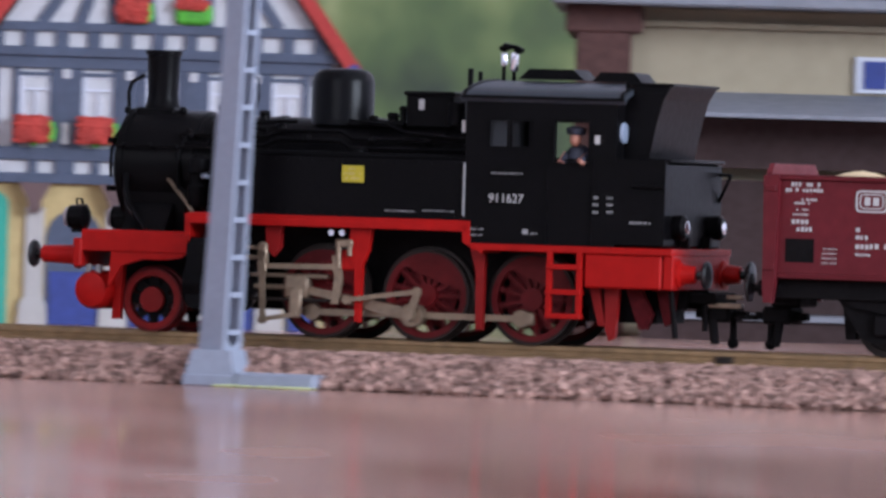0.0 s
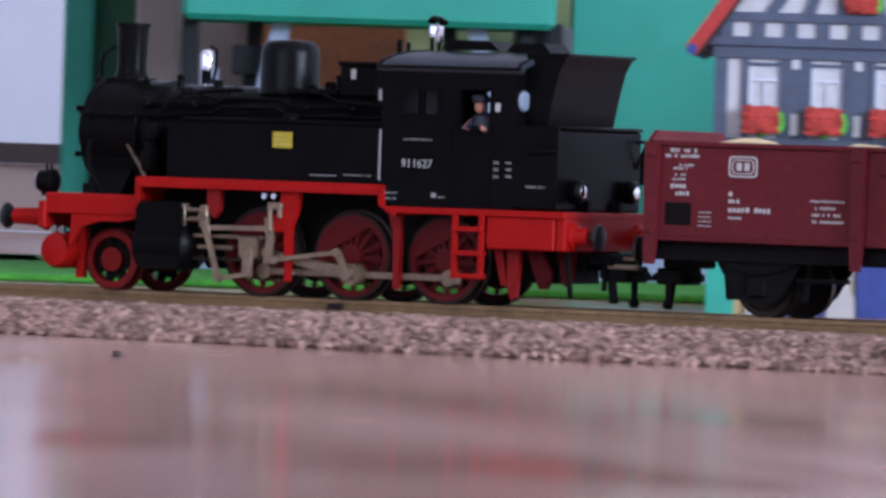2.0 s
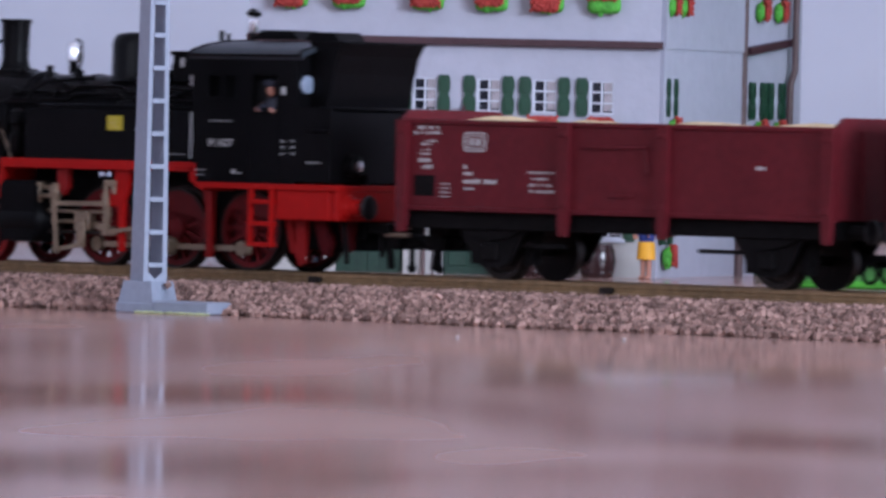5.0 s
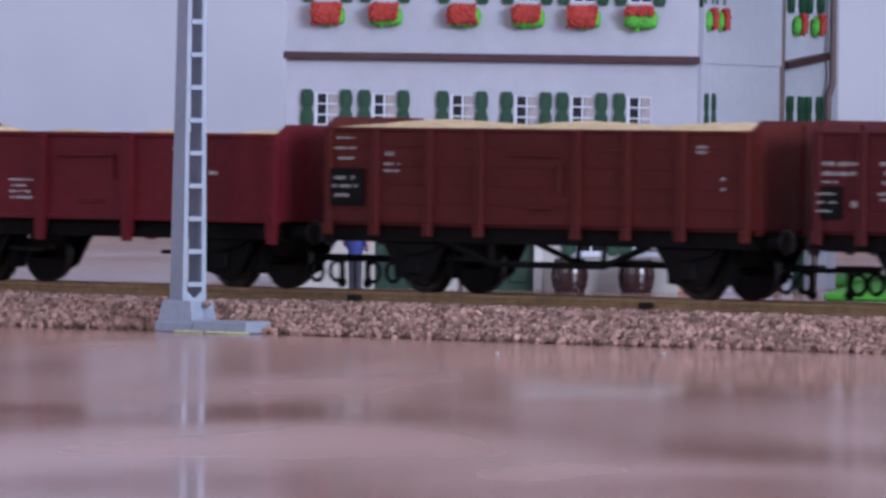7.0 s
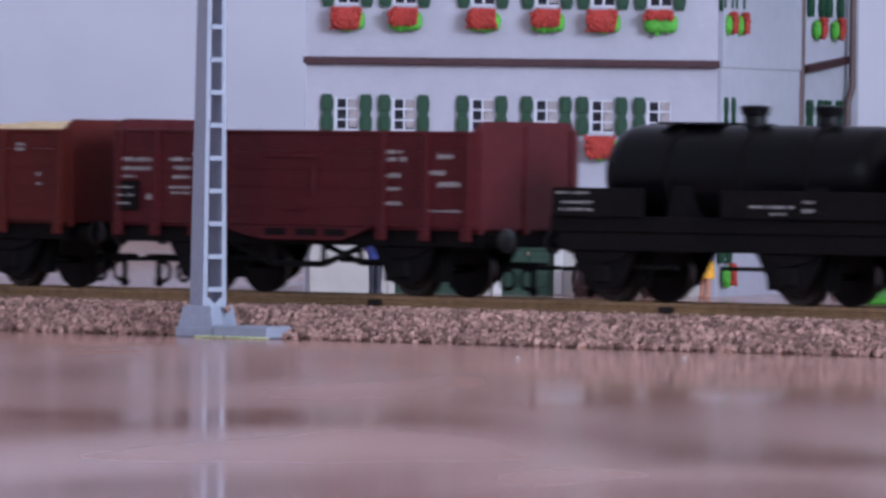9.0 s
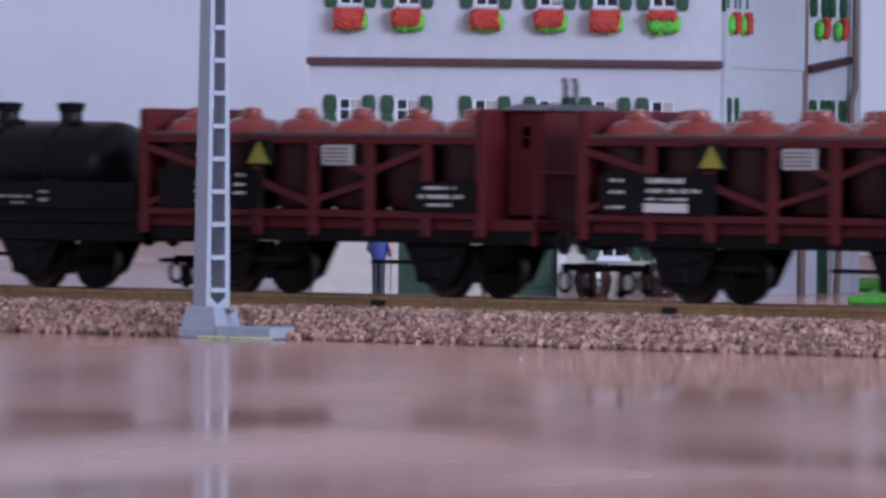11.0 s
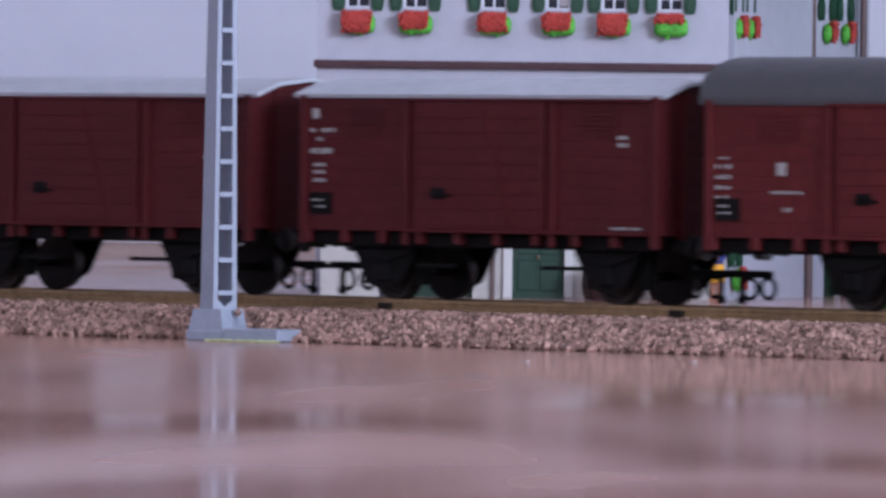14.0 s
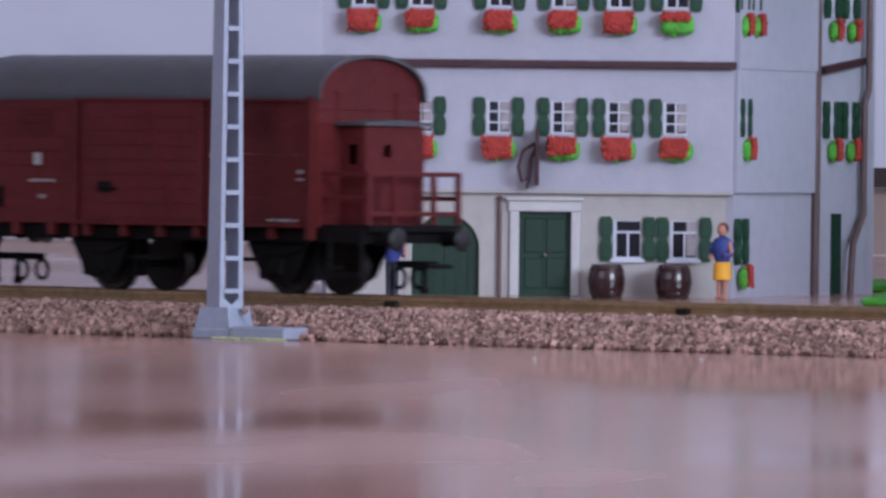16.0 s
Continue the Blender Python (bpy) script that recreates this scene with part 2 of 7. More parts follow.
# ---- small mesh kit, in millimetres ----
class Kit:
    def __init__(self):
        self.bm = bmesh.new()

    def box(self, x0, x1, y0, y1, z0, z1, bev=0.0, seg=1):
        r = bmesh.ops.create_cube(self.bm, size=1.0, matrix=Matrix.LocRotScale(((x0 + x1) / 2, (y0 + y1) / 2, (z0 + z1) / 2), None, (abs(x1 - x0), abs(y1 - y0), abs(z1 - z0))))
        if bev:
            es = {e for v in r["verts"] for e in v.link_edges}
            bmesh.ops.bevel(self.bm, geom=list(es), offset=bev, segments=seg, profile=0.5, affect="EDGES")
        return self

    def rod(self, p0, p1, r0, r1=None, n=12):
        p0, p1 = Vector(p0), Vector(p1)
        d = p1 - p0
        m = Matrix.Translation((p0 + p1) / 2) @ d.to_track_quat("Z", "Y").to_matrix().to_4x4()
        bmesh.ops.create_cone(self.bm, cap_ends=True, segments=n, radius1=r0, radius2=r0 if r1 is None else r1, depth=d.length, matrix=m)
        return self

    def bar(self, p0, p1, w, h, up=(0, 0, 1)):
        """A straight bar of width w (along up) and thickness h."""
        p0, p1, up = Vector(p0), Vector(p1), Vector(up)
        d = (p1 - p0).normalized()
        a = (up - d * up.dot(d)).normalized()
        c = d.cross(a)
        vs = [self.bm.verts.new(p + a * i * w / 2 + c * j * h / 2) for p in (p0, p1) for i, j in ((-1, -1), (1, -1), (1, 1), (-1, 1))]
        for f in ((0, 1, 2, 3), (7, 6, 5, 4), (0, 4, 5, 1), (1, 5, 6, 2), (2, 6, 7, 3), (3, 7, 4, 0)):
            self.bm.faces.new([vs[i] for i in f])
        return self

    def prism(self, pts, axis, a0, a1):
        """A polygon in the two other axes (in order xyz), drawn out along axis from a0 to a1."""
        def at(p, a):
            q = list(p)
            q.insert("xyz".index(axis), a)
            return q
        lo, hi = ([self.bm.verts.new(at(p, a)) for p in pts] for a in (a0, a1))
        n = len(pts)
        self.bm.faces.new(lo)
        self.bm.faces.new(hi[::-1])
        for i in range(n):
            self.bm.faces.new((lo[i], hi[i], hi[(i + 1) % n], lo[(i + 1) % n]))
        return self

    def ball(self, p, rx, ry=None, rz=None, u=12, v=8):
        bmesh.ops.create_uvsphere(self.bm, u_segments=u, v_segments=v, radius=1.0, matrix=Matrix.LocRotScale(p, None, (rx, ry or rx, rz or rx)))
        return self

    def lathe(self, prof, p=(0, 0, 0), n=20, axis="z"):
        """Profile of (radius, height) turned round axis through p."""
        rings = []
        for r, h in prof:
            ring = []
            for i in range(n):
                a = 2 * math.pi * i / n
                q = {"z": (r * math.cos(a), r * math.sin(a), h), "y": (r * math.cos(a), h, r * math.sin(a)), "x": (h, r * math.cos(a), r * math.sin(a))}[axis]
                ring.append(self.bm.verts.new(Vector(q) + Vector(p)))
            rings.append(ring)
        for a, b in zip(rings, rings[1:]):
            for i in range(n):
                self.bm.faces.new((a[i], a[(i + 1) % n], b[(i + 1) % n], b[i]))
        self.bm.faces.new(rings[0][::-1])
        self.bm.faces.new(rings[-1])
        return self

    def tube(self, pts, r, n=6):
        """A round bar swept through the points as one skin."""
        ps = [Vector(p) for p in pts]
        last, side = None, None
        for i, p in enumerate(ps):
            d = (ps[min(i + 1, len(ps) - 1)] - ps[max(i - 1, 0)]).normalized()
            if side is None:
                side = d.orthogonal().normalized()
            side = (side - d * side.dot(d)).normalized()
            other = d.cross(side)
            ring = [self.bm.verts.new(p + (side * math.cos(a) + other * math.sin(a)) * r) for a in [2 * math.pi * j / n for j in range(n)]]
            if last:
                for j in range(n):
                    self.bm.faces.new((last[j], last[(j + 1) % n], ring[(j + 1) % n], ring[j]))
            else:
                self.bm.faces.new(ring[::-1])
            last = ring
        self.bm.faces.new(last)
        return self

    def mesh(self, name, mat, smooth=False):
        bmesh.ops.recalc_face_normals(self.bm, faces=self.bm.faces)
        for v in self.bm.verts:
            v.co *= 0.001
        me = bpy.data.meshes.new(name)
        self.bm.to_mesh(me)
        self.bm.free()
        me.materials.append(mat)
        if smooth:
            me.shade_smooth()
            me.set_sharp_from_angle(angle=radians(38))
        return me


def part(name, kit, mat, parent, label="", smooth=True):
    ob = new(name, kit.mesh(name, mat, smooth))
    ob.parent = parent
    return tagged(ob, label) if label else ob


def again(ob, x=0, y=0, z=0, parent=None, turn=(0, 0, 0)):
    """Another part on the same mesh, moved by millimetres."""
    o = new(ob.name.split(".")[0], ob.data)
    o.parent = parent or ob.parent
    o.matrix_basis = pose(x * 0.001, y * 0.001, z * 0.001, *turn)
    if "label" in ob:
        o["label"] = ob["label"]
    return o


def thing(name, m, label, category, group="", kind=""):
    ob = new(name)
    ob.empty_display_size = 0.01
    ob.matrix_basis = m
    return tagged(ob, label, category, group, kind)


def site(az, d, x=0, y=0, z=0, turn=0):
    """A pose on the table: d metres out from the eye towards az degrees left, then x, y, z millimetres from there."""
    a = radians(az)
    return pose(-d * math.sin(a), d * math.cos(a), 0, 0, 0, az) @ pose(x * 0.001, y * 0.001, z * 0.001, 0, 0, turn)


def text_mesh(s, size):
    """A mesh of a line of writing in the xz plane, facing -y, from its lower left corner, in millimetres."""
    c = bpy.data.curves.new("writing", "FONT")
    c.body, c.size = s, size * 1.4
    c.extrude = 0.02
    o = new("writing", c)
    dg = bpy.context.evaluated_depsgraph_get()
    me = bpy.data.meshes.new_from_object(o.evaluated_get(dg))
    bpy.data.objects.remove(o)
    me.transform(Matrix.Rotation(radians(90), 4, "X"))
    me.transform(Matrix.Scale(0.001, 4))
    return me


# ---- the line: a straight, then a wide curve to the right of S0 (metres along the near side of the vehicles) ----
SIDE_Y, S0, RADIUS, HALF = 1.1745, -0.9599, 2.2330, 0.0165
RAIL_Z = 8.6


def on_line(s, lat=HALF):
    """Place and heading on the line: lat is metres beyond the vehicles' near side."""
    if s < S0:
        return s, SIDE_Y + lat, 0.0
    h = (s - S0) / RADIUS
    return S0 + math.sin(h) * (RADIUS - lat), SIDE_Y + RADIUS - math.cos(h) * (RADIUS - lat), h


# ---- the room and the table ----
def slab(name, x0, x1, y0, y1, z0, z1, mat, label, category="wall"):
    k = Kit().box(x0, x1, y0, y1, z0, z1)
    return tagged(new(name, k.mesh(name, mat)), label, category, kind="structure")


def build_room():
    slab("wall_north", -3300, 2100, 2700, 2800, -760, 1700, M_WALL, "plain lilac-white painted room wall behind the layout")
    slab("wall_west", -3400, -3300, -1600, 2800, -760, 1700, M_WALL, "plain lilac-white painted side wall of the room")
    # east wall with its window opening
    k = Kit().box(2000, 2100, -1600, 2700, -760, 350).box(2000, 2100, -1600, 2700, 1550, 1700)
    k.box(2000, 2100, -1600, 0, 350, 1550).box(2000, 2100, 1500, 2700, 350, 1550)
    tagged(new("wall_east", k.mesh("wall_east", M_WALL)), "plain white room wall with a wide window opening", "wall", kind="structure")
    k = Kit().box(-3300, 2000, -1600, -1500, -760, 350).box(-3300, 2000, -1600, -1500, 1550, 1700)
    k.box(-3300, -1800, -1600, -1500, 350, 1550).box(200, 2000, -1600, -1500, 350, 1550)
    tagged(new("wall_south", k.mesh("wall_south", M_WALL)), "plain white room wall with a wide window opening", "wall", kind="structure")
    slab("ceiling", -3400, 2100, -1600, 2800, 1700, 1780, M_CEIL, "plain white ceiling", "ceiling")
    slab("floor", -3400, 2100, -1600, 2800, -840, -760, M_BEIGE, "plain beige floor of the room", "floor")
    k = Kit().box(-3000, 1500, -300, 2450, -30, 0, 2)
    tagged(new("table_top", k.mesh("table_top", M_TABLE)), "glossy reddish-brown lacquered wooden table top with soft reflections", "table", kind="structure")
    k = Kit()
    for x in (-2900, 1400):
        for y in (-200, 2350):
            k.box(x - 40, x + 40, y - 40, y + 40, -760, -30)
    tagged(new("table_legs", k.mesh("table_legs", M_DARKWOOD)), "dark wooden legs under the table", "table leg", kind="structure")
    slab("backboard", -3000, -1500, 2440, 2450, 0.5, 26, M_BEIGE, "low beige board along the far table edge", "board")
    slab("backboard_cap", -3000, -1640, 2436, 2452, 26.2, 34, M_DARKWOOD, "dark wooden cap on the low beige board", "board")


# ---- ballast, sleepers and rails ----
def sweep(k, prof, s0, s1, step, jitter=0.0):
    """A profile of (lateral mm from the centre line, z mm) along the line."""
    n = max(2, int((s1 - s0) / step))
    last = None
    for i in range(n + 1):
        s = s0 + (s1 - s0) * i / n
        ring = []
        for lat, z in prof:
            x, y, h = on_line(s, HALF + (lat + random.uniform(-jitter, jitter)) * 0.001)
            ring.append(k.bm.verts.new((x * 1000, y * 1000, z + (random.uniform(-jitter, jitter) * 0.6 if z > 0.2 else 0))))
        if last:
            for a in range(len(prof) - 1):
                k.bm.faces.new((last[a], last[a + 1], ring[a + 1], ring[a]))
        else:
            k.bm.faces.new(ring)
        last = ring
    k.bm.faces.new(last[::-1])


def build_track():
    k = Kit()
    sweep(k, [(-26.5, 0.1), (-24.5, 1.6), (-18.5, 4.6), (-14, 5.4), (14, 5.4), (18.5, 4.6), (24.5, 1.6), (26.5, 0.1)], -2.75, 0.75, 0.004, 0.35)
    bed = tagged(new("ballast_bed", k.mesh("ballast_bed", M_BED)), "bed of fine reddish-brown model ballast under the track", "ballast", kind="structure")
    # loose grains, dense on the near flank
    rnd = random.Random(4)
    verts, faces = [], []
    base = [(-.5, -.5, -.4), (.55, -.45, -.45), (.45, .5, -.4), (-.5, .45, -.5), (-.38, -.4, .42), (.4, -.35, .5), (.35, .38, .4), (-.42, .36, .45)]
    quads = [(0, 3, 2, 1), (4, 5, 6, 7), (0, 1, 5, 4), (1, 2, 6, 5), (2, 3, 7, 6), (3, 0, 4, 7)]
    prof = [(-27.5, 0.35), (-25.5, 1.1), (-18.5, 4.9), (-13, 5.7), (13, 5.7), (19, 4.8), (26, 0.6)]
    for i in range(44000):
        if i < 36000:
            s, lat = rnd.uniform(-1.22, -0.42), -27.6 + 15.5 * rnd.random() ** 0.85
        else:
            s, lat = rnd.uniform(-1.25, -0.40), rnd.uniform(-13, 26)
        for (l0, z0), (l1, z1) in zip(prof, prof[1:]):
            if l0 <= lat <= l1:
                z = z0 + (z1 - z0) * (lat - l0) / (l1 - l0)
        x, y, h = on_line(s, HALF + lat * 0.001)
        c = Vector((x * 1000, y * 1000, z + rnd.uniform(-0.15, 0.3)))
        d = rnd.uniform(0.65, 1.35)
        rot = Euler((rnd.uniform(0, 6.3), rnd.uniform(0, 6.3), rnd.uniform(0, 6.3))).to_matrix()
        n = len(verts)
        sx, sy, sz = d * rnd.uniform(0.8, 1.35), d * rnd.uniform(0.7, 1.1), d * rnd.uniform(0.6, 1.0)
        verts += [tuple((c + rot @ Vector((p[0] * sx, p[1] * sy, p[2] * sz))) * 0.001) for p in base]
        faces += [tuple(n + q for q in f) for f in quads]
    me = bpy.data.meshes.new("ballast_grains")
    me.from_pydata(verts, [], faces)
    me.materials.append(M_GRAVEL)
    tagged(new("ballast_grains", me), "loose reddish and pale gravel grains of the track bed", "ballast", kind="stuff")
    # sleepers
    me = Kit().box(-1.4, 1.4, -14, 14, 4.6, 6.3, 0.2).mesh("sleeper", M_SLEEPER)
    track = thing("track", Matrix(), "model railway track with brown rails on dark plastic sleepers", "track", kind="structure")
    s = -1.35
    while s < -0.30:
        x, y, h = on_line(s)
        o = new("sleeper", me)
        o.parent = track
        o.matrix_basis = pose(x, y, 0, 0, 0, math.degrees(h))
        s += 0.0072
    for lat in (-8.9, 8.9):
        k = Kit()
        w = 0.55
        sweep(k, [(lat - 1.1, 6.2), (lat - 1.1, 6.7), (lat - 0.35, 6.9), (lat - 0.4, 7.7), (lat - w, 7.9), (lat - w, RAIL_Z), (lat + w, RAIL_Z), (lat + w, 7.9), (lat + 0.4, 7.7), (lat + 0.35, 6.9), (lat + 1.1, 6.7), (lat + 1.1, 6.2)], -2.75, 0.75, 0.02)
        part("rail", k, M_RAIL, track, "brown weathered metal rail", smooth=False)
    # rail joiners
    for s in (-1.0072, -0.9343, -0.8024, -0.588):
        x, y, h = on_line(s)
        k = Kit().box(-1.6, 1.6, -10.1, -9.0, 6.5, 7.9, 0.2)
        o = part("rail_joiner", k, M_TYRE, track, "dark rail joiner")
        o.matrix_basis = pose(x, y, 0, 0, 0, math.degrees(h))


# ---- lattice masts of the overhead line ----
def lattice_mast(m, label, lean, turn):
    """A square mast: two solid flanks, two ladder-like faces, on a stepped foot with a fixing plate."""
    t = thing("catenary_mast", m, label, "mast", "catenary masts")
    k = Kit().box(-5.0, 4.8, -4.0, 4.0, 0, 2.0, 0.2)
    lo = [(-4.6, -3.7), (4.4, -3.7), (4.4, 3.7), (-4.6, 3.7)]
    hi = [(-3.6, -3.3), (3.6, -3.3), (3.6, 3.3), (-3.6, 3.3)]
    a = [k.bm.verts.new((*p, 2.0)) for p in lo]
    b = [k.bm.verts.new((*p, 6.2)) for p in hi]
    k.bm.faces.new(a[::-1])
    k.bm.faces.new(b)
    for i in range(4):
        k.bm.faces.new((a[i], a[(i + 1) % 4], b[(i + 1) % 4], b[i]))
    part("foot", k, M_MAST, t, "stepped grey plastic mast foot", smooth=False)
    part("foot_plate", Kit().box(4.9, 19.3, -4.2, 3.0, 0.1, 2.5, 0.3), M_MAST, t, "flat grey fixing plate", smooth=False)
    k = Kit()
    rnd = random.Random(2)
    for i in range(46):
        k.ball((2 + 17 * rnd.random(), -4.4 + rnd.uniform(-0.9, 0.2), 0.15), rnd.uniform(0.7, 1.6), rnd.uniform(0.4, 0.8), rnd.uniform(0.15, 0.35), 6, 4)
    part("glue", k, M_GLUE, t, "dried yellowish glue along the foot")
    H, w0, w1 = 112.0, 2.65, 1.65
    stand = pose(0, 0, 0, 0, lean, 0) @ pose(0, 0, 0, 0, 0, turn)
    for sx in (-1, 1):
        k = Kit()
        q0, q1 = sx * w0, sx * w1
        pts0 = [(q0 - sx * 1.0, -w0), (q0, -w0), (q0, w0), (q0 - sx * 1.0, w0)]
        pts1 = [(q1 - sx * 0.8, -w1), (q1, -w1), (q1, w1), (q1 - sx * 0.8, w1)]
        a = [k.bm.verts.new((*p, 5.8)) for p in pts0]
        b = [k.bm.verts.new((*p, H)) for p in pts1]
        k.bm.faces.new(a[::-1])
        k.bm.faces.new(b)
        for i in range(4):
            k.bm.faces.new((a[i], a[(i + 1) % 4], b[(i + 1) % 4], b[i]))
        o = part("mast_flank", k, M_MAST, t, "solid grey mast flank", smooth=False)
        o.matrix_basis = stand
    z = 9.4
    while z < H:
        w = w0 + (w1 - w0) * (z - 5.8) / (H - 5.8)
        for sy in (-1, 1):
            k = Kit().box(-w + 0.8, w - 0.8, sy * w - 0.35, sy * w + 0.35, z - 0.45, z + 0.45)
            o = part("rung", k, M_MAST, t, smooth=False)
            o.matrix_basis = stand
        z += 6.45
    k = Kit().prism([(-1.9, 5.8), (1.9, 5.8), (1.9, 8.2), (0, 6.6), (-1.9, 8.2)], "y", -2.7, -2.1)
    o = part("gusset", k, M_MAST, t, smooth=False)
    o.matrix_basis = stand
    part("knob", Kit().ball((-2.9, -1.2, 36.0), 0.45), M_MAST, t)
    return t


def build_masts():
    d = 1.557
    a = radians(41.655)
    lattice_mast(pose(-d * math.sin(a), d * math.cos(a), 0, 0, 0, 0), "grey plastic lattice mast glued to the table beside the track", 0.15, 71)
    d = 1.362
    a = radians(29.645)
    lattice_mast(pose(-d * math.sin(a), d * math.cos(a), 0, 0, 0, 7), "leaning grey plastic lattice mast glued to the table beside the track", 2.4, 75)


def crumb(x, y, r, mat, label):
    rnd = random.Random(int(x * 1000))
    k = Kit().ball((0, 0, r * 0.5), r, r * 0.8, r * 0.55, 8, 6)
    for v in k.bm.verts:
        v.co *= 1 + rnd.uniform(-0.15, 0.15)
    o = new("crumb", k.mesh("crumb", mat, True))
    o.location = (x, y, 0)
    tagged(o, label, "crumb", "crumbs on the table")


build_room()
build_track()
build_masts()


# ---- the white house ----
WHITE = dict(az=39.3, d=2.075)


def window_set(t, x, z0, z1, w, y=0.0, shut=3.4, curtain=False, rows=3, left=True, right=True, box="", turn=0.0, sill=False, box_w=9.4, box_z=0.0, tall=1.2):
    """A window with frame bars, pane, shutters and a flower box, on a wall at depth y; the window is a part, its pieces sub-parts."""
    k = Kit().box(-w / 2, w / 2, 0.3, 0.8, z0, z1)
    win = part("window", k, M_PANE, t, "dark window pane with white glazing bars", smooth=False)
    win.matrix_basis = pose(x * 0.001, y * 0.001, 0, 0, 0, turn)
    # a broad left jamb, thin rails and a middle bar
    k = Kit().box(-w / 2 - 0.1, -w / 2 + 0.75, -0.45, 0.4, z0, z1).box(w / 2 - 0.25, w / 2 + 0.1, -0.1, 0.4, z0, z1)
    k.box(-w / 2, w / 2, -0.1, 0.4, z1 - 0.3, z1 + 0.05).box(-w / 2, w / 2, -0.4, 0.4, z0 - 0.1, z0 + 0.45)
    zt = z0 + (z1 - z0) * 0.66
    k.box(-0.1, 0.45, -0.4, 0.4, z0, zt if rows == 2 else z1)
    if rows == 2:
        k.box(-w / 2, w / 2, -0.4, 0.4, zt, zt + 0.55)
    else:
        for i in range(1, rows):
            zz = z0 + (z1 - z0) * i / rows
            k.box(-w / 2, w / 2, -0.3, 0.4, zz - 0.2, zz + 0.2)
    part("window_frame", k, M_WHITEFRAME, win, "white window frame", smooth=False)
    if curtain:
        part("curtain", Kit().box(0.7, w / 2 - 0.25, 0.1, 0.28, z0 + 0.9, z1 - 0.3), M_CURTAIN, win, "pale curtain", smooth=False)
    if sill:
        part("window_sill", Kit().box(-w / 2 - 0.9, w / 2 + 0.9, -1.3, 0.2, z0 - 1.1, z0 - 0.1, 0.1), M_WHITEFRAME, win, "white window sill", smooth=False)
    for side, on in ((-1, left), (1, right)):
        if on:
            # two rounded leaves, one over the other, with a waist between
            xc = side * (w / 2 + shut / 2 + 0.25)
            hs, za, zb = shut / 2, z0 - 0.7, z1 + 0.9
            zm = (za + zb) / 2
            rim = []
            for lo, hi in ((za, zm), (zm, zb)):
                for q in range(9):
                    a = -math.pi / 2 + math.pi * q / 8
                    rim.append((xc + hs * abs(math.cos(a)) ** 0.35 if 0 < q < 8 else xc + hs * 0.72, (lo + hi) / 2 + (hi - lo) / 2 * math.sin(a) * (0.97 if 0 < q < 8 else 1)))
            pts = rim + [(2 * xc - px, pz) for px, pz in rim[::-1]]
            clean = [p for p, q in zip(pts, pts[1:] + pts[:1]) if (Vector(p) - Vector(q)).length > 0.02]
            part("shutter", Kit().prism(clean, "y", -1.0, -0.05), M_GREEN, win, "scalloped green shutter")
            for i in range(2):
                zq = za + 0.8 + i * (zm - za)
                k = Kit().box(xc - hs + 0.75, xc + hs - 0.75, -1.25, -0.9, zq, zq + (zm - za) - 1.6, 0.15)
                part("shutter_panel", k, M_GREEN, win)
    if box:
        flower_box(win, 0, z0 - 3.6 + box_z, box_w, box, tall)
    return win


def flower_box(win, x, z, w, style, tall=1.0):
    """A trough overflowing with red flowers over green leaves."""
    rnd = random.Random(int(x * 7 + z * 13 + w * 31) + len(style) * 5 + hash_of(style))
    side = style == "side"
    z -= 0.35
    dep = 0.6 if side else 1.0
    g0, g1 = (-0.47, 0.1) if side else (-0.44, 0.49)
    f0, f1 = (-0.1, 0.47) if side else (-0.45, 0.38)
    k = Kit().box(x + w * g0, x + w * g1, -4.2 * dep, 0, z - 2.3 * tall, z + 1.9 * tall, 1.5, 3)
    for i in range(40):
        a = rnd.uniform(0, 6.28)
        k.ball((x + w * ((g0 + g1) / 2 + math.cos(a) * (g1 - g0) * 0.48 * rnd.uniform(0.5, 1)), (-2.2 + rnd.uniform(-1.2, 0.8)) * dep, z + (math.sin(a) * 2.4 * rnd.uniform(0.5, 1) - 0.2) * tall), rnd.uniform(0.4, 0.8) * dep, None, None, 6, 4)
    part("foliage", k, M_LEAF, win, "bright green leaves")
    low = {"full": -2.3, "mid": -1.5, "low": 0.4, "two": -1.9, "side": -2.3}[style]
    k = Kit().box(x + w * f0, x + w * f1, -5.0 * dep, -0.4, z + low * tall, z + 2.7 * tall, 1.6, 4)
    for i in range(70):
        u = rnd.uniform(f0, f1)
        zz = rnd.uniform(low + 0.2, 2.6) if style != "two" or abs(u) > 0.1 else rnd.uniform(0.2, 2.5)
        yy = -2.4 - 2.4 * math.sqrt(max(0.1, 1 - (zz / 3.0) ** 4))
        k.ball((x + u * w, yy * dep, z + zz * tall), rnd.uniform(0.35, 0.6), None, None, 6, 4)
    part("geranium", k, M_FLOWER, win, "red geranium flowers")


def hash_of(s):
    return sum(ord(c) * (i + 3) for i, c in enumerate(s))


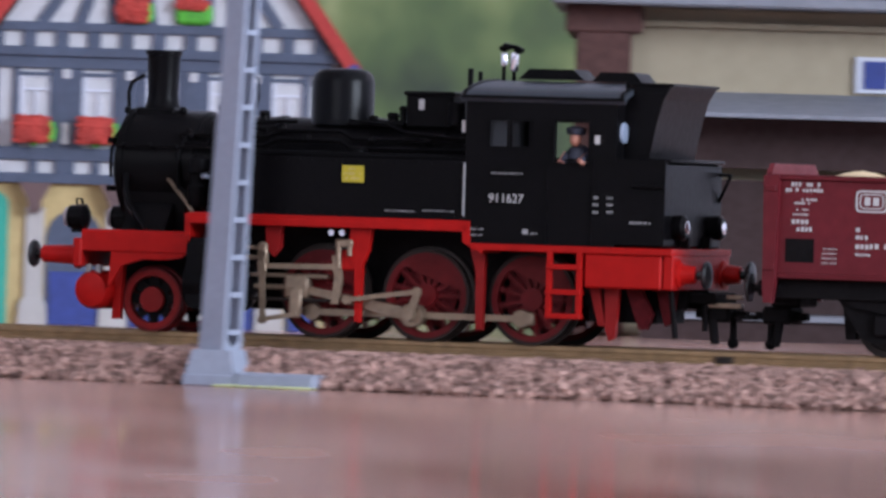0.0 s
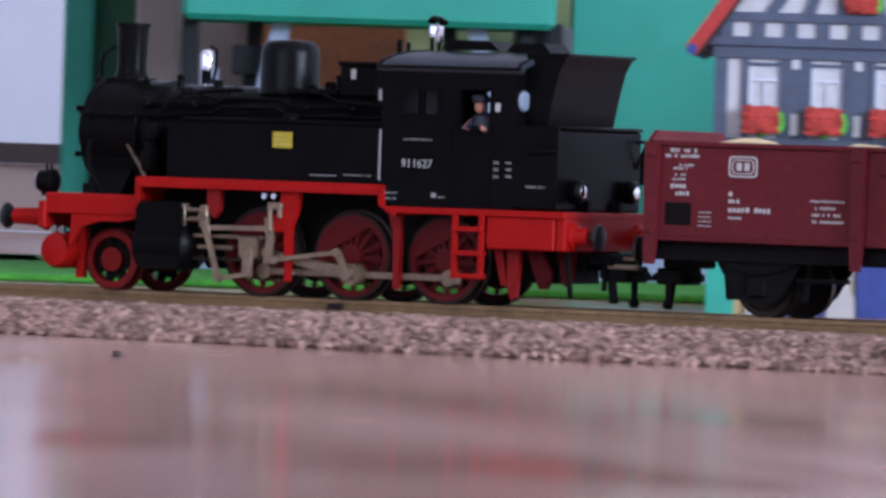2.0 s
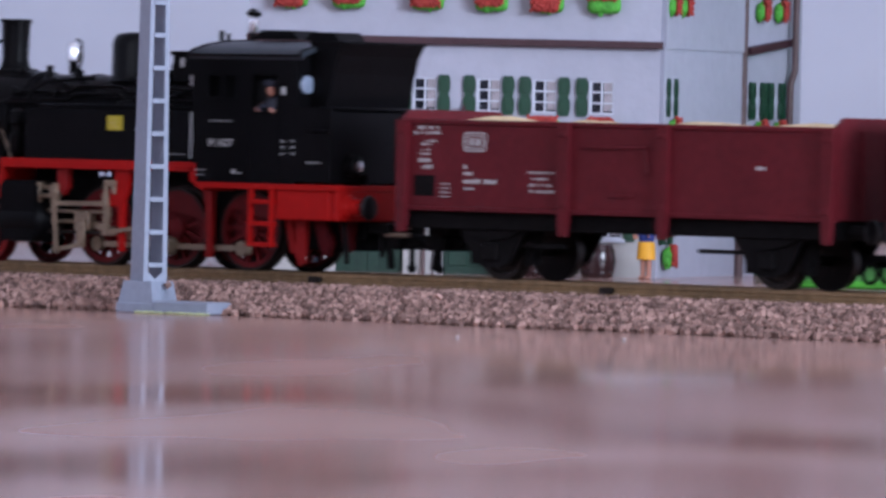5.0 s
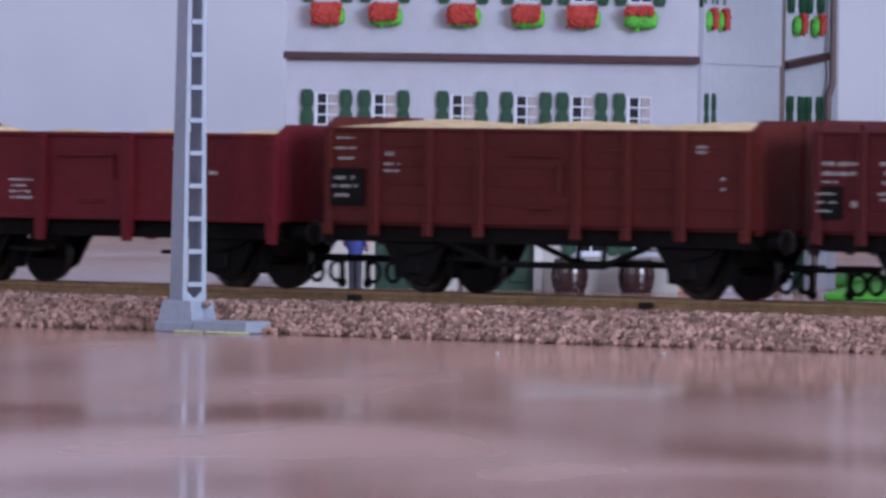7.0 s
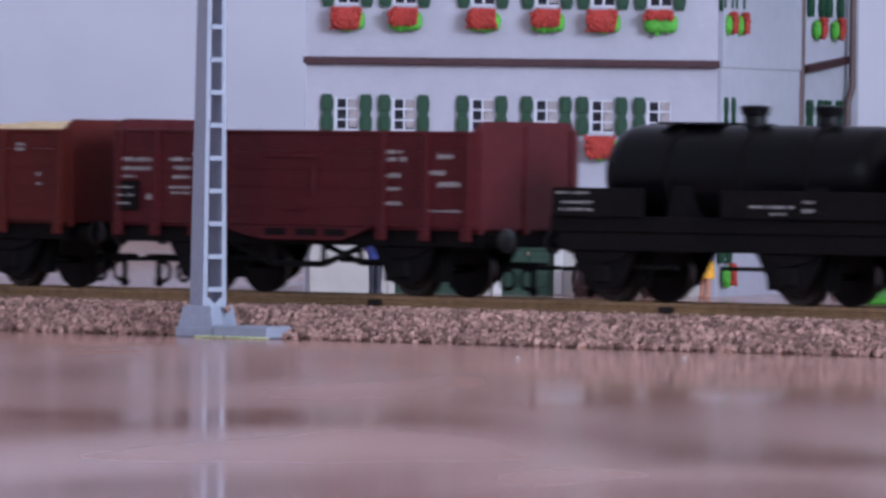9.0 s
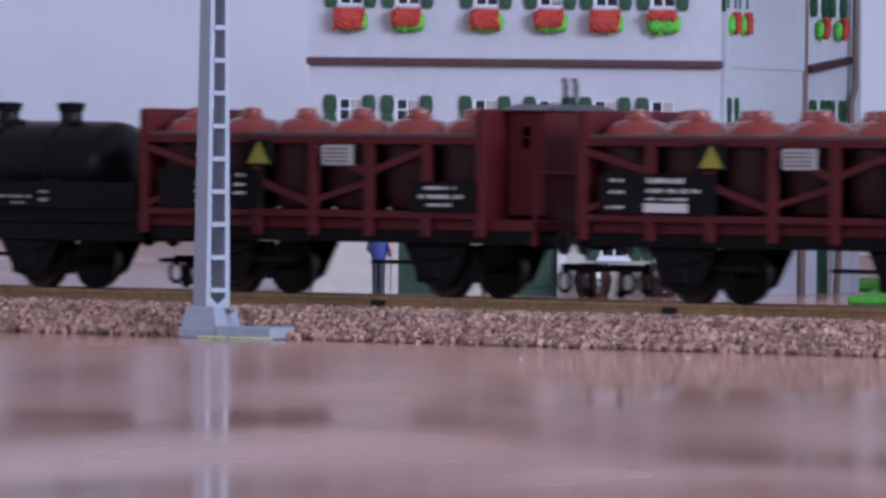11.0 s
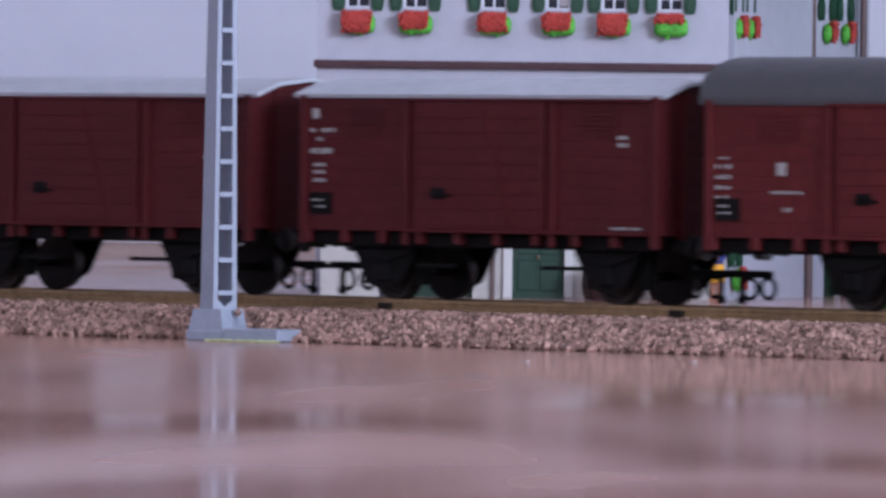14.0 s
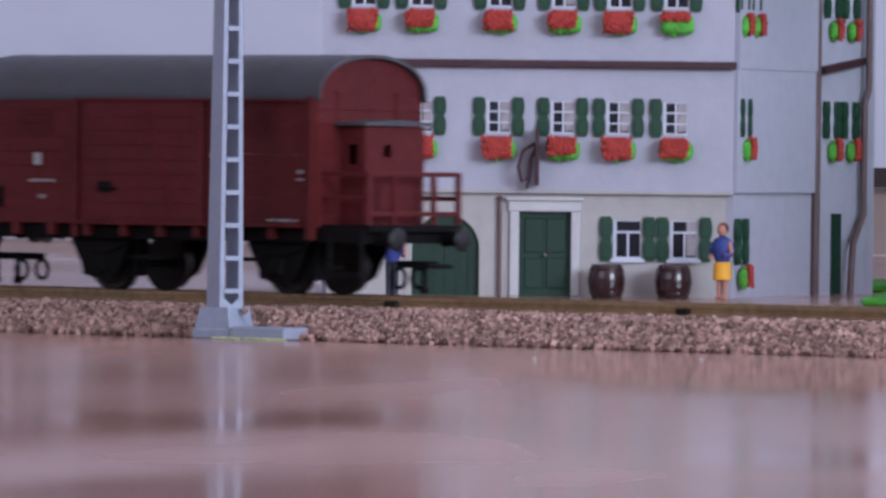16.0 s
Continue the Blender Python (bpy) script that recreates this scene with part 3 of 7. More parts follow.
def wall_with_holes(k, x0, x1, z0, z1, y0, y1, holes):
    """A wall in the xz plane, thickness y0..y1, with rectangular holes (xa, xb, za, zb)."""
    xs = sorted({x0, x1, *[h[0] for h in holes], *[h[1] for h in holes]})
    zs = sorted({z0, z1, *[h[2] for h in holes], *[h[3] for h in holes]})
    def solid(i, j):
        if not (0 <= i < len(xs) - 1 and 0 <= j < len(zs) - 1):
            return False
        xm, zm = (xs[i] + xs[i + 1]) / 2, (zs[j] + zs[j + 1]) / 2
        return not any(h[0] < xm < h[1] and h[2] < zm < h[3] for h in holes)
    made = {}
    def vert(i, j, y):
        if (i, j, y) not in made:
            made[i, j, y] = k.bm.verts.new((xs[i], y, zs[j]))
        return made[i, j, y]
    for i in range(len(xs) - 1):
        for j in range(len(zs) - 1):
            if not solid(i, j):
                continue
            ring = [(i, j), (i + 1, j), (i + 1, j + 1), (i, j + 1)]
            k.bm.faces.new([vert(*q, y0) for q in ring])
            k.bm.faces.new([vert(*q, y1) for q in ring[::-1]])
            for (a, b), (di, dj) in zip(zip(ring, ring[1:] + ring[:1]), ((0, -1), (1, 0), (0, 1), (-1, 0))):
                if not solid(i + di, j + dj):
                    k.bm.faces.new((vert(*a, y0), vert(*a, y1), vert(*b, y1), vert(*b, y0)))
    return k


def build_white_house():
    t = thing("white_house", site(**WHITE), "white rendered model inn with green shutters and red flower boxes", "house")
    L, R = -60.2, 47.6
    # ground floor, set back a little under the jutting upper floors
    gf = Kit()
    holes = [(-8.3, 5.3, 0, 22.2), (16.4, 23.8, 10.1, 20.2), (31.2, 38.6, 10.1, 20.2), (-36.4, -18.7, 0, 21.2)]
    wall_with_holes(gf, L + 1.5, R - 1.7, 0, 27.6, 0, 3, holes)
    part("ground_floor_wall", gf, M_HOUSE2, t, "cream rendered ground floor wall", smooth=False)
    ups = [(-34.5 - 3.2, -34.5 + 3.2), (-49.5 - 3.2, -49.5 + 3.2), (-14.0 - 3.2, -14 + 3.2), (2.8 - 3.2, 2.8 + 3.2), (17.4 - 3.2, 17.4 + 3.2), (32.3 - 3.2, 32.3 + 3.2)]
    for y, za, zb, wa, wb in ((-1.6, 27.6, 60.2, 42.6, 51.2), (-3.0, 60.2, 96, 75.6, 85)):
        k = wall_with_holes(Kit(), L, R, za, zb, y, 2, [(a, b, wa, wb) for a, b in ups])
        part("upper_wall", k, M_HOUSE, t, "white rendered upper wall", smooth=False)
    part("cornice", Kit().box(L - 0.7, R + 0.6, -4.2, -1.4, 60.0, 61.9, 0.15), M_TRIM, t, "dark purple cornice strip", smooth=False)
    part("ledge", Kit().box(L, R, -2.0, 0.2, 27.0, 27.8), M_HOUSE2, t, smooth=False)
    styles = ["full", "full", "full", "mid", "full", "two"]
    for i, (a, b) in enumerate(ups):
        x = (a + b) / 2
        window_set(t, x, 42.6, 51.2, 6.3, -1.4, curtain=True, rows=3, right=i != 5, box=styles[i])
        window_set(t, x, 75.6, 85, 6.3, -2.8, curtain=i == 3, rows=3, box=["mid", "full", "two", "mid", "full", "low"][i])
    for x, c in ((20.1, False), (34.9, True)):
        window_set(t, x, 10.1, 20.2, 7.2, 0.2, shut=3.6, curtain=c, rows=2, sill=True)
    # panelled door in a stone surround, with a hood
    k = Kit().box(-8.3, 5.3, 1.0, 2.0, 0, 22.2)
    k.box(-6.9, -1.9, 0.6, 1.2, 2, 10, 0.2).box(-1.1, 3.9, 0.6, 1.2, 2, 10, 0.2).box(-6.9, -1.9, 0.6, 1.2, 11.5, 20.5, 0.2).box(-1.1, 3.9, 0.6, 1.2, 11.5, 20.5, 0.2)
    door = part("door", k, M_DOOR, t, "closed dark green panelled door", smooth=False)
    part("door_handle", Kit().ball((-1.5, 0.3, 10.8), 0.5, 0.5, 0.5, 8, 6), M_ROD, door)
    k = Kit().box(-10.8, -8.3, -1.1, 0.6, 0, 22.2, 0.25).box(5.3, 7.6, -1.1, 0.6, 0, 22.2, 0.25).box(-11.2, 8.0, -1.2, 0.6, 22.2, 25.0, 0.25).box(-11.8, 8.6, -1.9, 0.6, 25.0, 26.0, 0.25)
    part("door_surround", k, M_STONE, t, "white stone door surround", smooth=False)
    # arched gate
    pts = [(-36.4, 0), (-18.7, 0)] + [(-27.55 + 8.85 * math.cos(a), 12.3 + 8.9 * math.sin(a)) for a in [math.pi * i / 14 for i in range(15)]]
    k = Kit().prism(pts, "y", 1.2, 2.2)
    for x in (-33.5, -30.5, -24.5, -21.5):
        k.box(x - 0.2, x + 0.2, 0.9, 1.3, 0.5, 14)
    k.box(-27.8, -27.3, 0.8, 1.3, 0, 20)
    part("gate", k, M_DOOR, t, "closed dark green arched gate", smooth=False)
    k = Kit()
    for sx in (-1, 1):
        arc = [(-27.55 + sx * 8.85 * math.cos(a), 12.3 + 8.9 * math.sin(a)) for a in [math.pi / 2 * i / 8 for i in range(9)]]
        k.prism([(-27.55 + sx * 8.9, 21.4)] + arc, "y", 0.1, 2.8)
    k.box(-18.7, -17.0, -0.5, 0.4, 0, 13).box(-38.1, -36.4, -0.5, 0.4, 0, 13)
    part("gate_arch", k, M_HOUSE2, t, "cream gate arch", smooth=False)
    part("downpipe", Kit().rod((-13.4, -0.9, 0), (-13.4, -0.9, 26), 0.5).ball((-13.4, -0.9, 25.5), 0.8), M_PIPE, t, "thin brown downpipe")
    # hanging sign
    k = Kit().box(-4.2, -3.2, -9, -1.8, 29.0, 44.0, 0.2)
    k.tube([(-4.5, -4.5, 40), (-7.5, -6, 38), (-8.6, -6.5, 34), (-7.6, -7, 30), (-6.0, -7, 31), (-5.4, -6, 36), (-4.0, -5, 39)], 0.55)
    k.tube([(-6.5, -6, 28.2), (-5.6, -6, 31.5)], 0.35)
    part("hanging_sign", k, M_TRIM, t, "dark wrought inn sign on a bracket")
    # slanting side wall and the wing that comes forward again
    p1, p2, p3 = Vector((R, 0)), Vector((71.0, 60)), Vector((85.5, 85))
    def wall(a, b, name, mat, z0, z1, th=2.5, out=0.0):
        d = (b - a).normalized()
        nrm = Vector((-d.y, d.x))
        pts = [a - nrm * out, b - nrm * out, b + nrm * th, a + nrm * th]
        return part(name, Kit().prism([tuple(p) for p in pts], "z", z0, z1), mat, t, smooth=False)
    wall(p1, p2, "side_wall", M_HOUSE, 0, 27.6, 2.5)
    wall(p1, p2, "side_wall", M_HOUSE, 27.6, 60.2, 2.5, 1.2)
    wall(p1, p2, "side_wall", M_HOUSE, 60.2, 96, 2.5, 1.6)
    wall(p2, p3, "wing_wall", M_HOUSE, 0, 96, 2.5, 0)
    part("cornice", Kit().bar((p2.x + 1.5, p2.y - 1.2, 60.6), (p3.x - 0.6, p3.y - 1.6, 63.6), 1.9, 2.4), M_TRIM, t, "dark rising cornice strip", smooth=False)
    ang = math.degrees(math.atan2(60, 71.0 - R))
    u = (p2 - p1).normalized()
    for z0, z1, zb, dd in ((75.6, 85, True, (5, 14)), (43.0, 51.5, True, (7.5,)), (9.5, 20, False, (6,))):
        for di in dd:
            q = p1 + u * di
            w = window_set(t, q.x, z0, z1, 1.8, q.y - 1.2, shut=3.4, rows=3, box="side", box_w=5.4, turn=ang)
    ang2 = math.degrees(math.atan2(p3.y - p2.y, p3.x - p2.x))
    u2 = (p3 - p2).normalized()
    for z0, z1 in ((75.6, 85), (43.0, 51.5)):
        for di in (9.5, 20):
            q = p2 + u2 * di
            window_set(t, q.x - 0.5, z0, z1, 2.6, q.y - 0.5, shut=3.4, rows=3, box="side", box_w=5.0, turn=ang2)
    q = p2 + u2 * 12
    o = part("side_door", Kit().box(-2.5, 2.5, -0.6, 0.4, 0, 22), M_DOOR, t, "green side door", smooth=False)
    o.matrix_basis = pose(q.x * 0.001, q.y * 0.001, 0, 0, 0, ang2)
    part("downpipe", Kit().tube([(71.2, 58, 0), (71.4, 58, 96)], 1.2, 10), M_PIPE, t, "brown downpipe in the corner")
    part("downpipe", Kit().tube([(81.2, 70, 0), (82.0, 72, 14), (85.0, 80, 22), (85.0, 80, 52), (86.2, 81, 56), (86.2, 81, 96)], 0.95, 10), M_PIPE, t, "cranked brown downpipe")
    # closing walls and roof
    for q in ((L, L + 2.5, 2.1, 108), (L, 88, 108, 110), (85.5, 88, 86, 108)):
        part("back_wall", Kit().box(*q, 0, 96), M_HOUSE, t, smooth=False)
    k = Kit().prism([(L - 4, 96), (90, 96), (70, 128), (L + 16, 128)], "y", -6, 112)
    part("roof", k, M_SHADE, t, "dark tiled roof", smooth=False)
    # what stands before it
    for x, z in ((14.7, 1), (32.1, 2)):
        b = thing("barrel", site(**WHITE) @ pose(x * 0.001, -0.010, 0), "dark brown glossy wooden barrel before the inn wall", "barrel", "barrels")
        k = Kit().lathe([(3.9, 0), (4.6, 2.0), (4.95, 4.3), (4.6, 6.7), (3.9, 8.7)], n=22)
        part("body", k, M_BARREL, b)
        for zz, r in ((1.4, 4.42), (7.3, 4.45)):
            part("hoop", Kit().lathe([(r, zz - 0.3), (r + 0.12, zz - 0.3), (r + 0.12, zz + 0.3), (r, zz + 0.3)], n=22), M_BARREL, b)


def figurine(name, m, label, top, legs, hair, skirt):
    """A plastic model figure about 20 mm high, one mesh with painted zones."""
    k = Kit()
    mats = [top, legs, hair, M_SKIN]
    done = 0
    def mark(i):
        nonlocal done
        k.bm.faces.ensure_lookup_table()
        for f in k.bm.faces[done:]:
            f.material_index = i
        done = len(k.bm.faces)
    if skirt:
        k.lathe([(2.2, 5.0), (2.5, 5.1), (2.2, 9.4), (1.7, 9.8)], n=14)
        mark(1)
        for x in (-0.9, 0.9):
            k.rod((x, 0, 0.5), (x, 0, 5.3), 0.6, 0.75)
            k.ball((x, -0.6, 0.4), 0.7, 1.2, 0.45)
        mark(3)
    else:
        for x in (-0.95, 0.95):
            k.rod((x, 0, 0.4), (x * 0.9, 0, 9.2), 0.75, 1.05)
            k.ball((x, -0.6, 0.5), 0.8, 1.4, 0.5)
        k.ball((0, 0, 9.2), 2.0, 1.3, 1.2)
        mark(1)
    k.lathe([(1.7, 9.2), (2.3, 11.5), (2.7, 14.2), (2.2, 15.6), (0.8, 16.4)], n=14)
    k.rod((-2.4, 0, 14.8), (-3.3, -0.6, 11.5), 0.85, 0.75).rod((2.4, 0, 14.8), (3.4, -0.6, 11.8), 0.85, 0.75)
    mark(0)
    k.rod((-3.3, -0.6, 11.5), (-1.8, -2.4, 10.8), 0.6).rod((3.4, -0.6, 11.8), (2.2, -2.4, 11.2), 0.6)
    k.ball((0, -0.1, 18.0), 1.35, 1.45, 1.7)
    mark(3)
    k.ball((0, 0.35, 18.4), 1.5, 1.5, 1.6)
    mark(2)
    me = k.mesh(name, mats[0], True)
    for mm in mats[1:]:
        me.materials.append(mm)
    o = new(name, me)
    o.matrix_basis = m
    return tagged(o, label, "figurine", "model figures")


def build_figures():
    figurine("figurine", site(**WHITE) @ pose(0.0447, -0.016, 0, 0, 0, -35), "plastic model figure in a blue top and yellow skirt", M_BLUE, M_ORANGE, M_HAIR, True)
    figurine("figurine", site(**WHITE) @ pose(-0.0407, -0.040, 0, 0, 0, 150), "plastic model figure in a blue top and dark trousers", M_BLUE, M_NAVY, M_BLOND, False)


# ---- the half-timbered house ----
TIMBER = dict(az=29.3, d=1.866)


def build_timber_house():
    t = thing("half_timbered_house", site(**TIMBER), "blue-grey half-timbered model house with white infill panels", "house")
    L, R, C = -67.5, 12.8, -27.3
    k = Kit().box(L, R, 0, 75, 0, 33.5)
    part("ground_floor", k, M_OCHRE, t, "ochre rendered ground floor", smooth=False)
    for x in (-55.4, -36.5, -18.0, 0.3):
        k = Kit().box(x - 2.2, x + 2.2, -1.2, 0.2, 6, 27.5, 0.2).prism([(x - 3.4, 0), (x + 3.4, 0), (x + 3.2, 4.5), (x + 2.3, 6.2), (x - 2.3, 6.2), (x - 3.2, 4.5)], "y", -1.8, 0.2)
        part("pilaster", k, M_HOUSE2, t, "pale stone pilaster with a flared foot", smooth=False)
        part("bracket", Kit().prism([(x - 3.8, 33.3), (x + 3.8, 33.3), (x + 1.6, 29), (x + 1.3, 26.5), (x - 1.3, 26.5), (x - 1.6, 29)], "y", -4.5, 0.1), M_PIPE, t, "brown carved bracket", smooth=False)
    for x, hw, top, mat in ((-65.0, 3.3, 31.0, M_TEAL), (-46.0, 6.6, 27.0, M_BEAM), (-27.2, 6.4, 27.0, M_BEAM), (-8.8, 6.0, 27.0, M_BEAM), (8.0, 3.8, 27.0, M_BEAM)):
        arc = [(x + hw * math.cos(a), top - hw + hw * math.sin(a)) for a in [math.pi * i / 10 for i in range(11)]]
        part("arched_opening", Kit().prism([(x - hw, 0), (x + hw, 0)] + arc, "y", -0.5, 0.2), mat, t, "arched teal door" if mat is M_TEAL else "arched blue-grey shutter", smooth=False)
        if mat is M_BEAM:
            part("door_panel", Kit().box(x - hw + 0.8, x + hw - 0.8, -0.9, -0.4, 0, 12.5, 0.2), M_BLUE, t, "blue lower door panel", smooth=False)
    # first floor panel wall with timbers
    part("infill", Kit().box(L, R, -1.0, 75, 33.5, 64), M_PANEL, t, "white infill panels", smooth=False)
    beams = [(L - 0.5, R + 0.5, 33.2, 35.6), (L, R, 38.6, 41.6), (L - 1, R + 1, 60.3, 63.4)]
    for x0, x1, z0, z1 in beams:
        part("beam", Kit().box(x0, x1, -2.2, -0.9, z0, z1, 0.15), M_BEAM, t, "blue-grey timber beam", smooth=False)
    wins = [-56.2, -41.4, -26.3, -11.6, 3.2]
    posts = sorted([L + 1.2, R - 1.2] + [w + 7.4 for w in wins[:-1]])
    for i, x in enumerate(posts):
        w = 1.5 if i in (0, len(posts) - 1) else 2.3
        part("post", Kit().box(x - w, x + w, -2.0, -0.9, 35.6, 60.3, 0.15), M_BEAM, t, "blue-grey timber post", smooth=False)
    for x in wins:
        part("post", Kit().box(x - 5.2, x - 3.6, -1.9, -0.9, 41.6, 60.3, 0.1), M_BEAM, t, smooth=False)
        part("post", Kit().box(x + 3.6, x + 5.2, -1.9, -0.9, 41.6, 60.3, 0.1), M_BEAM, t, smooth=False)
        part("apron", Kit().box(x - 1.0, x + 1.0, -1.9, -0.9, 35.6, 38.6), M_BEAM, t, smooth=False)
        part("lintel", Kit().box(x - 3.6, x + 3.6, -1.8, -0.9, 58.6, 59.4), M_BEAM, t, smooth=False)
        window_set(t, x, 48.6, 58.4, 7.0, -1.2, rows=2, left=False, right=False, box="full", box_w=10.4, box_z=1.0, tall=1.3)
        part("small_panel", Kit().box(x + 6.5, x + 8.3, -2.4, -1.9, 58.0, 60.2), M_PANEL, t, smooth=False)
        part("small_panel", Kit().box(x + 6.5, x + 8.3, -2.4, -1.9, 42.5, 47.5), M_PANEL, t, smooth=False)
    # gable: eaves at 63.6, steep verges
    apex = (C, 63.6 + 45.2 * 1.32)
    gl, gr = (-70.5, 63.4), (16.2, 63.4)
    part("gable", Kit().prism([gl, gr, apex], "y", -2.0, 75), M_PANEL, t, "white infill of the gable", smooth=False)
    def gable_x(z):
        return (apex[1] - z) / (apex[1] - 63.4) * 43.2
    for z0, z1 in ((63.2, 65.4), (69.0, 71.2), (79.5, 81.6)):
        h = gable_x(z0) - 0.5
        part("beam", Kit().box(C - h, C + h, -3.2, -1.9, z0, z1, 0.15), M_BEAM, t, "blue-grey timber beam", smooth=False)
    n = 11
    for i in range(n):
        x = C - 38 + 76 * i / (n - 1)
        part("post", Kit().box(x - 1.5, x + 1.5, -2.9, -1.9, 65.4, 69.0), M_BEAM, t, smooth=False)
    for x, dx in ((-55, 6), (-46, 3), (-38, 0), (-29, -1.5), (-16, 0), (-8, -3), (1, -6)):
        part("brace", Kit().bar((x, -2.4, 71), (x + dx, -2.4, 79.8), 2.6, 1.1, up=(1, 0, 0)), M_BEAM, t, smooth=False)
    for x, st in ((-33.4, "full"), (-19.5, "low")):
        w = part("window", Kit().box(x - 3, x + 3, -2.6, -1.8, 76, 86), M_PANE, t, "dark gable window", smooth=False)
        flower_box(w, x, 74.6, 9.6, st, 1.25)
        part("window_frame", Kit().box(x - 3, x - 2.3, -3.1, -2.2, 76, 86).box(x + 2.3, x + 3, -3.1, -2.2, 76, 86).box(x - 0.4, x + 0.4, -3.1, -2.2, 76, 86), M_WHITEFRAME, w, smooth=False)
    for sx in (-1, 1):
        e = (C + sx * 46.4, -4.5, 61.5)
        a = (C, -4.5, apex[1] + 3.5)
        part("bargeboard", Kit().bar(e, a, 3.2, 2.4, up=(sx, 0, 1)), M_REDTRIM, t, "red bargeboard", smooth=False)
        part("roof", Kit().prism([(C + sx * 45.8, 61.3), (C + sx * 43.0, 61.8), (C, apex[1] + 0.5), (C, apex[1] + 3.6)], "y", -4.0, 80), M_SHADE, t, "dark tiled roof slope", smooth=False)
        part("gutter_end", Kit().rod((C + sx * 46.0, -6, 62.0), (C + sx * 46.0, 80, 62.0), 1.3), M_BLUE, t, "blue gutter")


build_white_house()
build_figures()
build_timber_house()


# ---- what stands further back ----
def flat(az0, az1, d, el0, el1, depth, name, mat, label, category, parent=None, kind="", bev=1.0):
    """A block whose front spans these azimuths and elevations at d metres from the eye."""
    am = (az0 + az1) / 2
    hw = d * 1000 * math.tan(radians(abs(az0 - az1) / 2))
    z0, z1 = (36 + d * 1000 * math.tan(radians(e)) for e in (el0, el1))
    z0 = max(z0, 0.4)
    k = Kit().box(-hw, hw, 0, depth, z0, z1, bev)
    o = new(name, k.mesh(name, mat))
    o.matrix_basis = site(am, d)
    return tagged(o, label, category, kind=kind)


def build_gantry():
    """A teal gantry on pale struts, standing on a grass mat, with a brick shed behind it."""
    t = thing("teal_gantry", site(33.5, 2.15), "large teal painted gantry model on pale blue struts", "gantry")
    mm = 2150 * math.pi / 180
    def X(az):
        return (33.5 - az) * mm
    def Z(el):
        return 36 + el * mm
    part("beam", Kit().box(X(35.25), X(32.55), -8, 60, Z(0.90), Z(1.9), 1.5), M_TEAL, t, "teal gantry beam", smooth=False)
    k = wall_with_holes(Kit(), X(32.40), X(30.2), Z(-0.70), Z(2.4), 30, 36, [(X(32.2), X(31.36), Z(-0.54), Z(0.02))])
    part("column", k, M_TEAL, t, "teal gantry column with a dark opening", smooth=False)
    part("column_side", Kit().box(X(32.40), X(32.3), 36, 90, Z(-0.70), Z(2.4)), M_TEAL, t, "teal column side", smooth=False)
    # Board in the dark post colour: the opening's inner shade is painted on it
    part("column_back", Kit().box(X(32.3), X(30.2), 60, 90, Z(-0.70), Z(2.3)), M_DARKPOST, t, "column inside, coloured dark for its shade", smooth=False)
    part("hatch", Kit().box(X(32.3), X(31.75), 48, 52, Z(-0.70), Z(-0.2), 0.5), M_TEAL, t, "teal hatch inside the opening", smooth=False)
    part("column_top", Kit().box(X(32.3), X(30.2), 36, 90, Z(2.3), Z(2.4)), M_TEAL, t, smooth=False)
    part("panel", Kit().box(X(32.84), X(32.42), 12, 30, 0, Z(0.93), 0.5), M_POSTGREY, t, "grey board between column and struts", smooth=False)
    part("plinth", Kit().box(X(32.9), X(30.2), 20, 95, 0, Z(-0.72), 1), M_STRUT, t, "pale blue plinth", smooth=False)
    for az in (35.19, 32.55, 32.75):
        part("post", Kit().box(X(az) - 2.2, X(az) + 2.2, 0, 8, 0, Z(0.95), 0.5), M_DARKPOST, t, "dark grey post", smooth=False)
    part("strut", Kit().bar((X(35.04), 2, 0), (X(35.04), 2, Z(0.55)), 4.4, 4, up=(1, 0, 0)), M_STRUT, t, "pale blue strut", smooth=False)
    for a0, a1 in ((34.95, 34.52), (32.75, 33.12)):
        part("strut", Kit().bar((X(a0), 4, 0), (X(a1), 4, Z(0.92)), 5.0, 4, up=(1, 0, 0)), M_STRUT, t, "pale blue slanting strut", smooth=False)
    for a0, a1 in ((34.85, 34.72), (33.05, 33.32)):
        part("strut", Kit().bar((X(a0), 14, 0), (X(a1), 14, Z(0.92)), 4.0, 4, up=(1, 0, 0)), M_DARKPOST, t, "dark slanting strut", smooth=False)
    for a, e in ((34.75, 0.62), (33.9, 0.50)):
        part("fitting", Kit().box(X(a) - 5, X(a) + 5, 8, 16, Z(e) - 4, Z(e) + 4, 0.5), M_DARKPOST, t, "black fitting", smooth=False)


build_gantry()
flat(33.62, 34.75, 2.30, -0.9, 1.4, 30, "brick_shed", M_BRICK, "orange-brown brick shed behind the gantry", "shed")
flat(34.74, 35.30, 2.31, -0.9, 1.6, 20, "grey_panel", M_PINK, "pinkish-grey board behind the gantry struts", "board")
flat(35.27, 35.58, 2.22, -0.9, 2.4, 40, "pink_pillar", M_PINK, "tall pinkish board upright behind the gantry", "board")
flat(35.58, 35.88, 2.26, -0.9, 2.4, 30, "green_board", M_DKGREEN, "tall dark green board standing upright", "board")
flat(35.88, 36.10, 2.24, -0.9, 2.4, 30, "teal_board", M_TEAL, "tall teal board standing upright", "board")


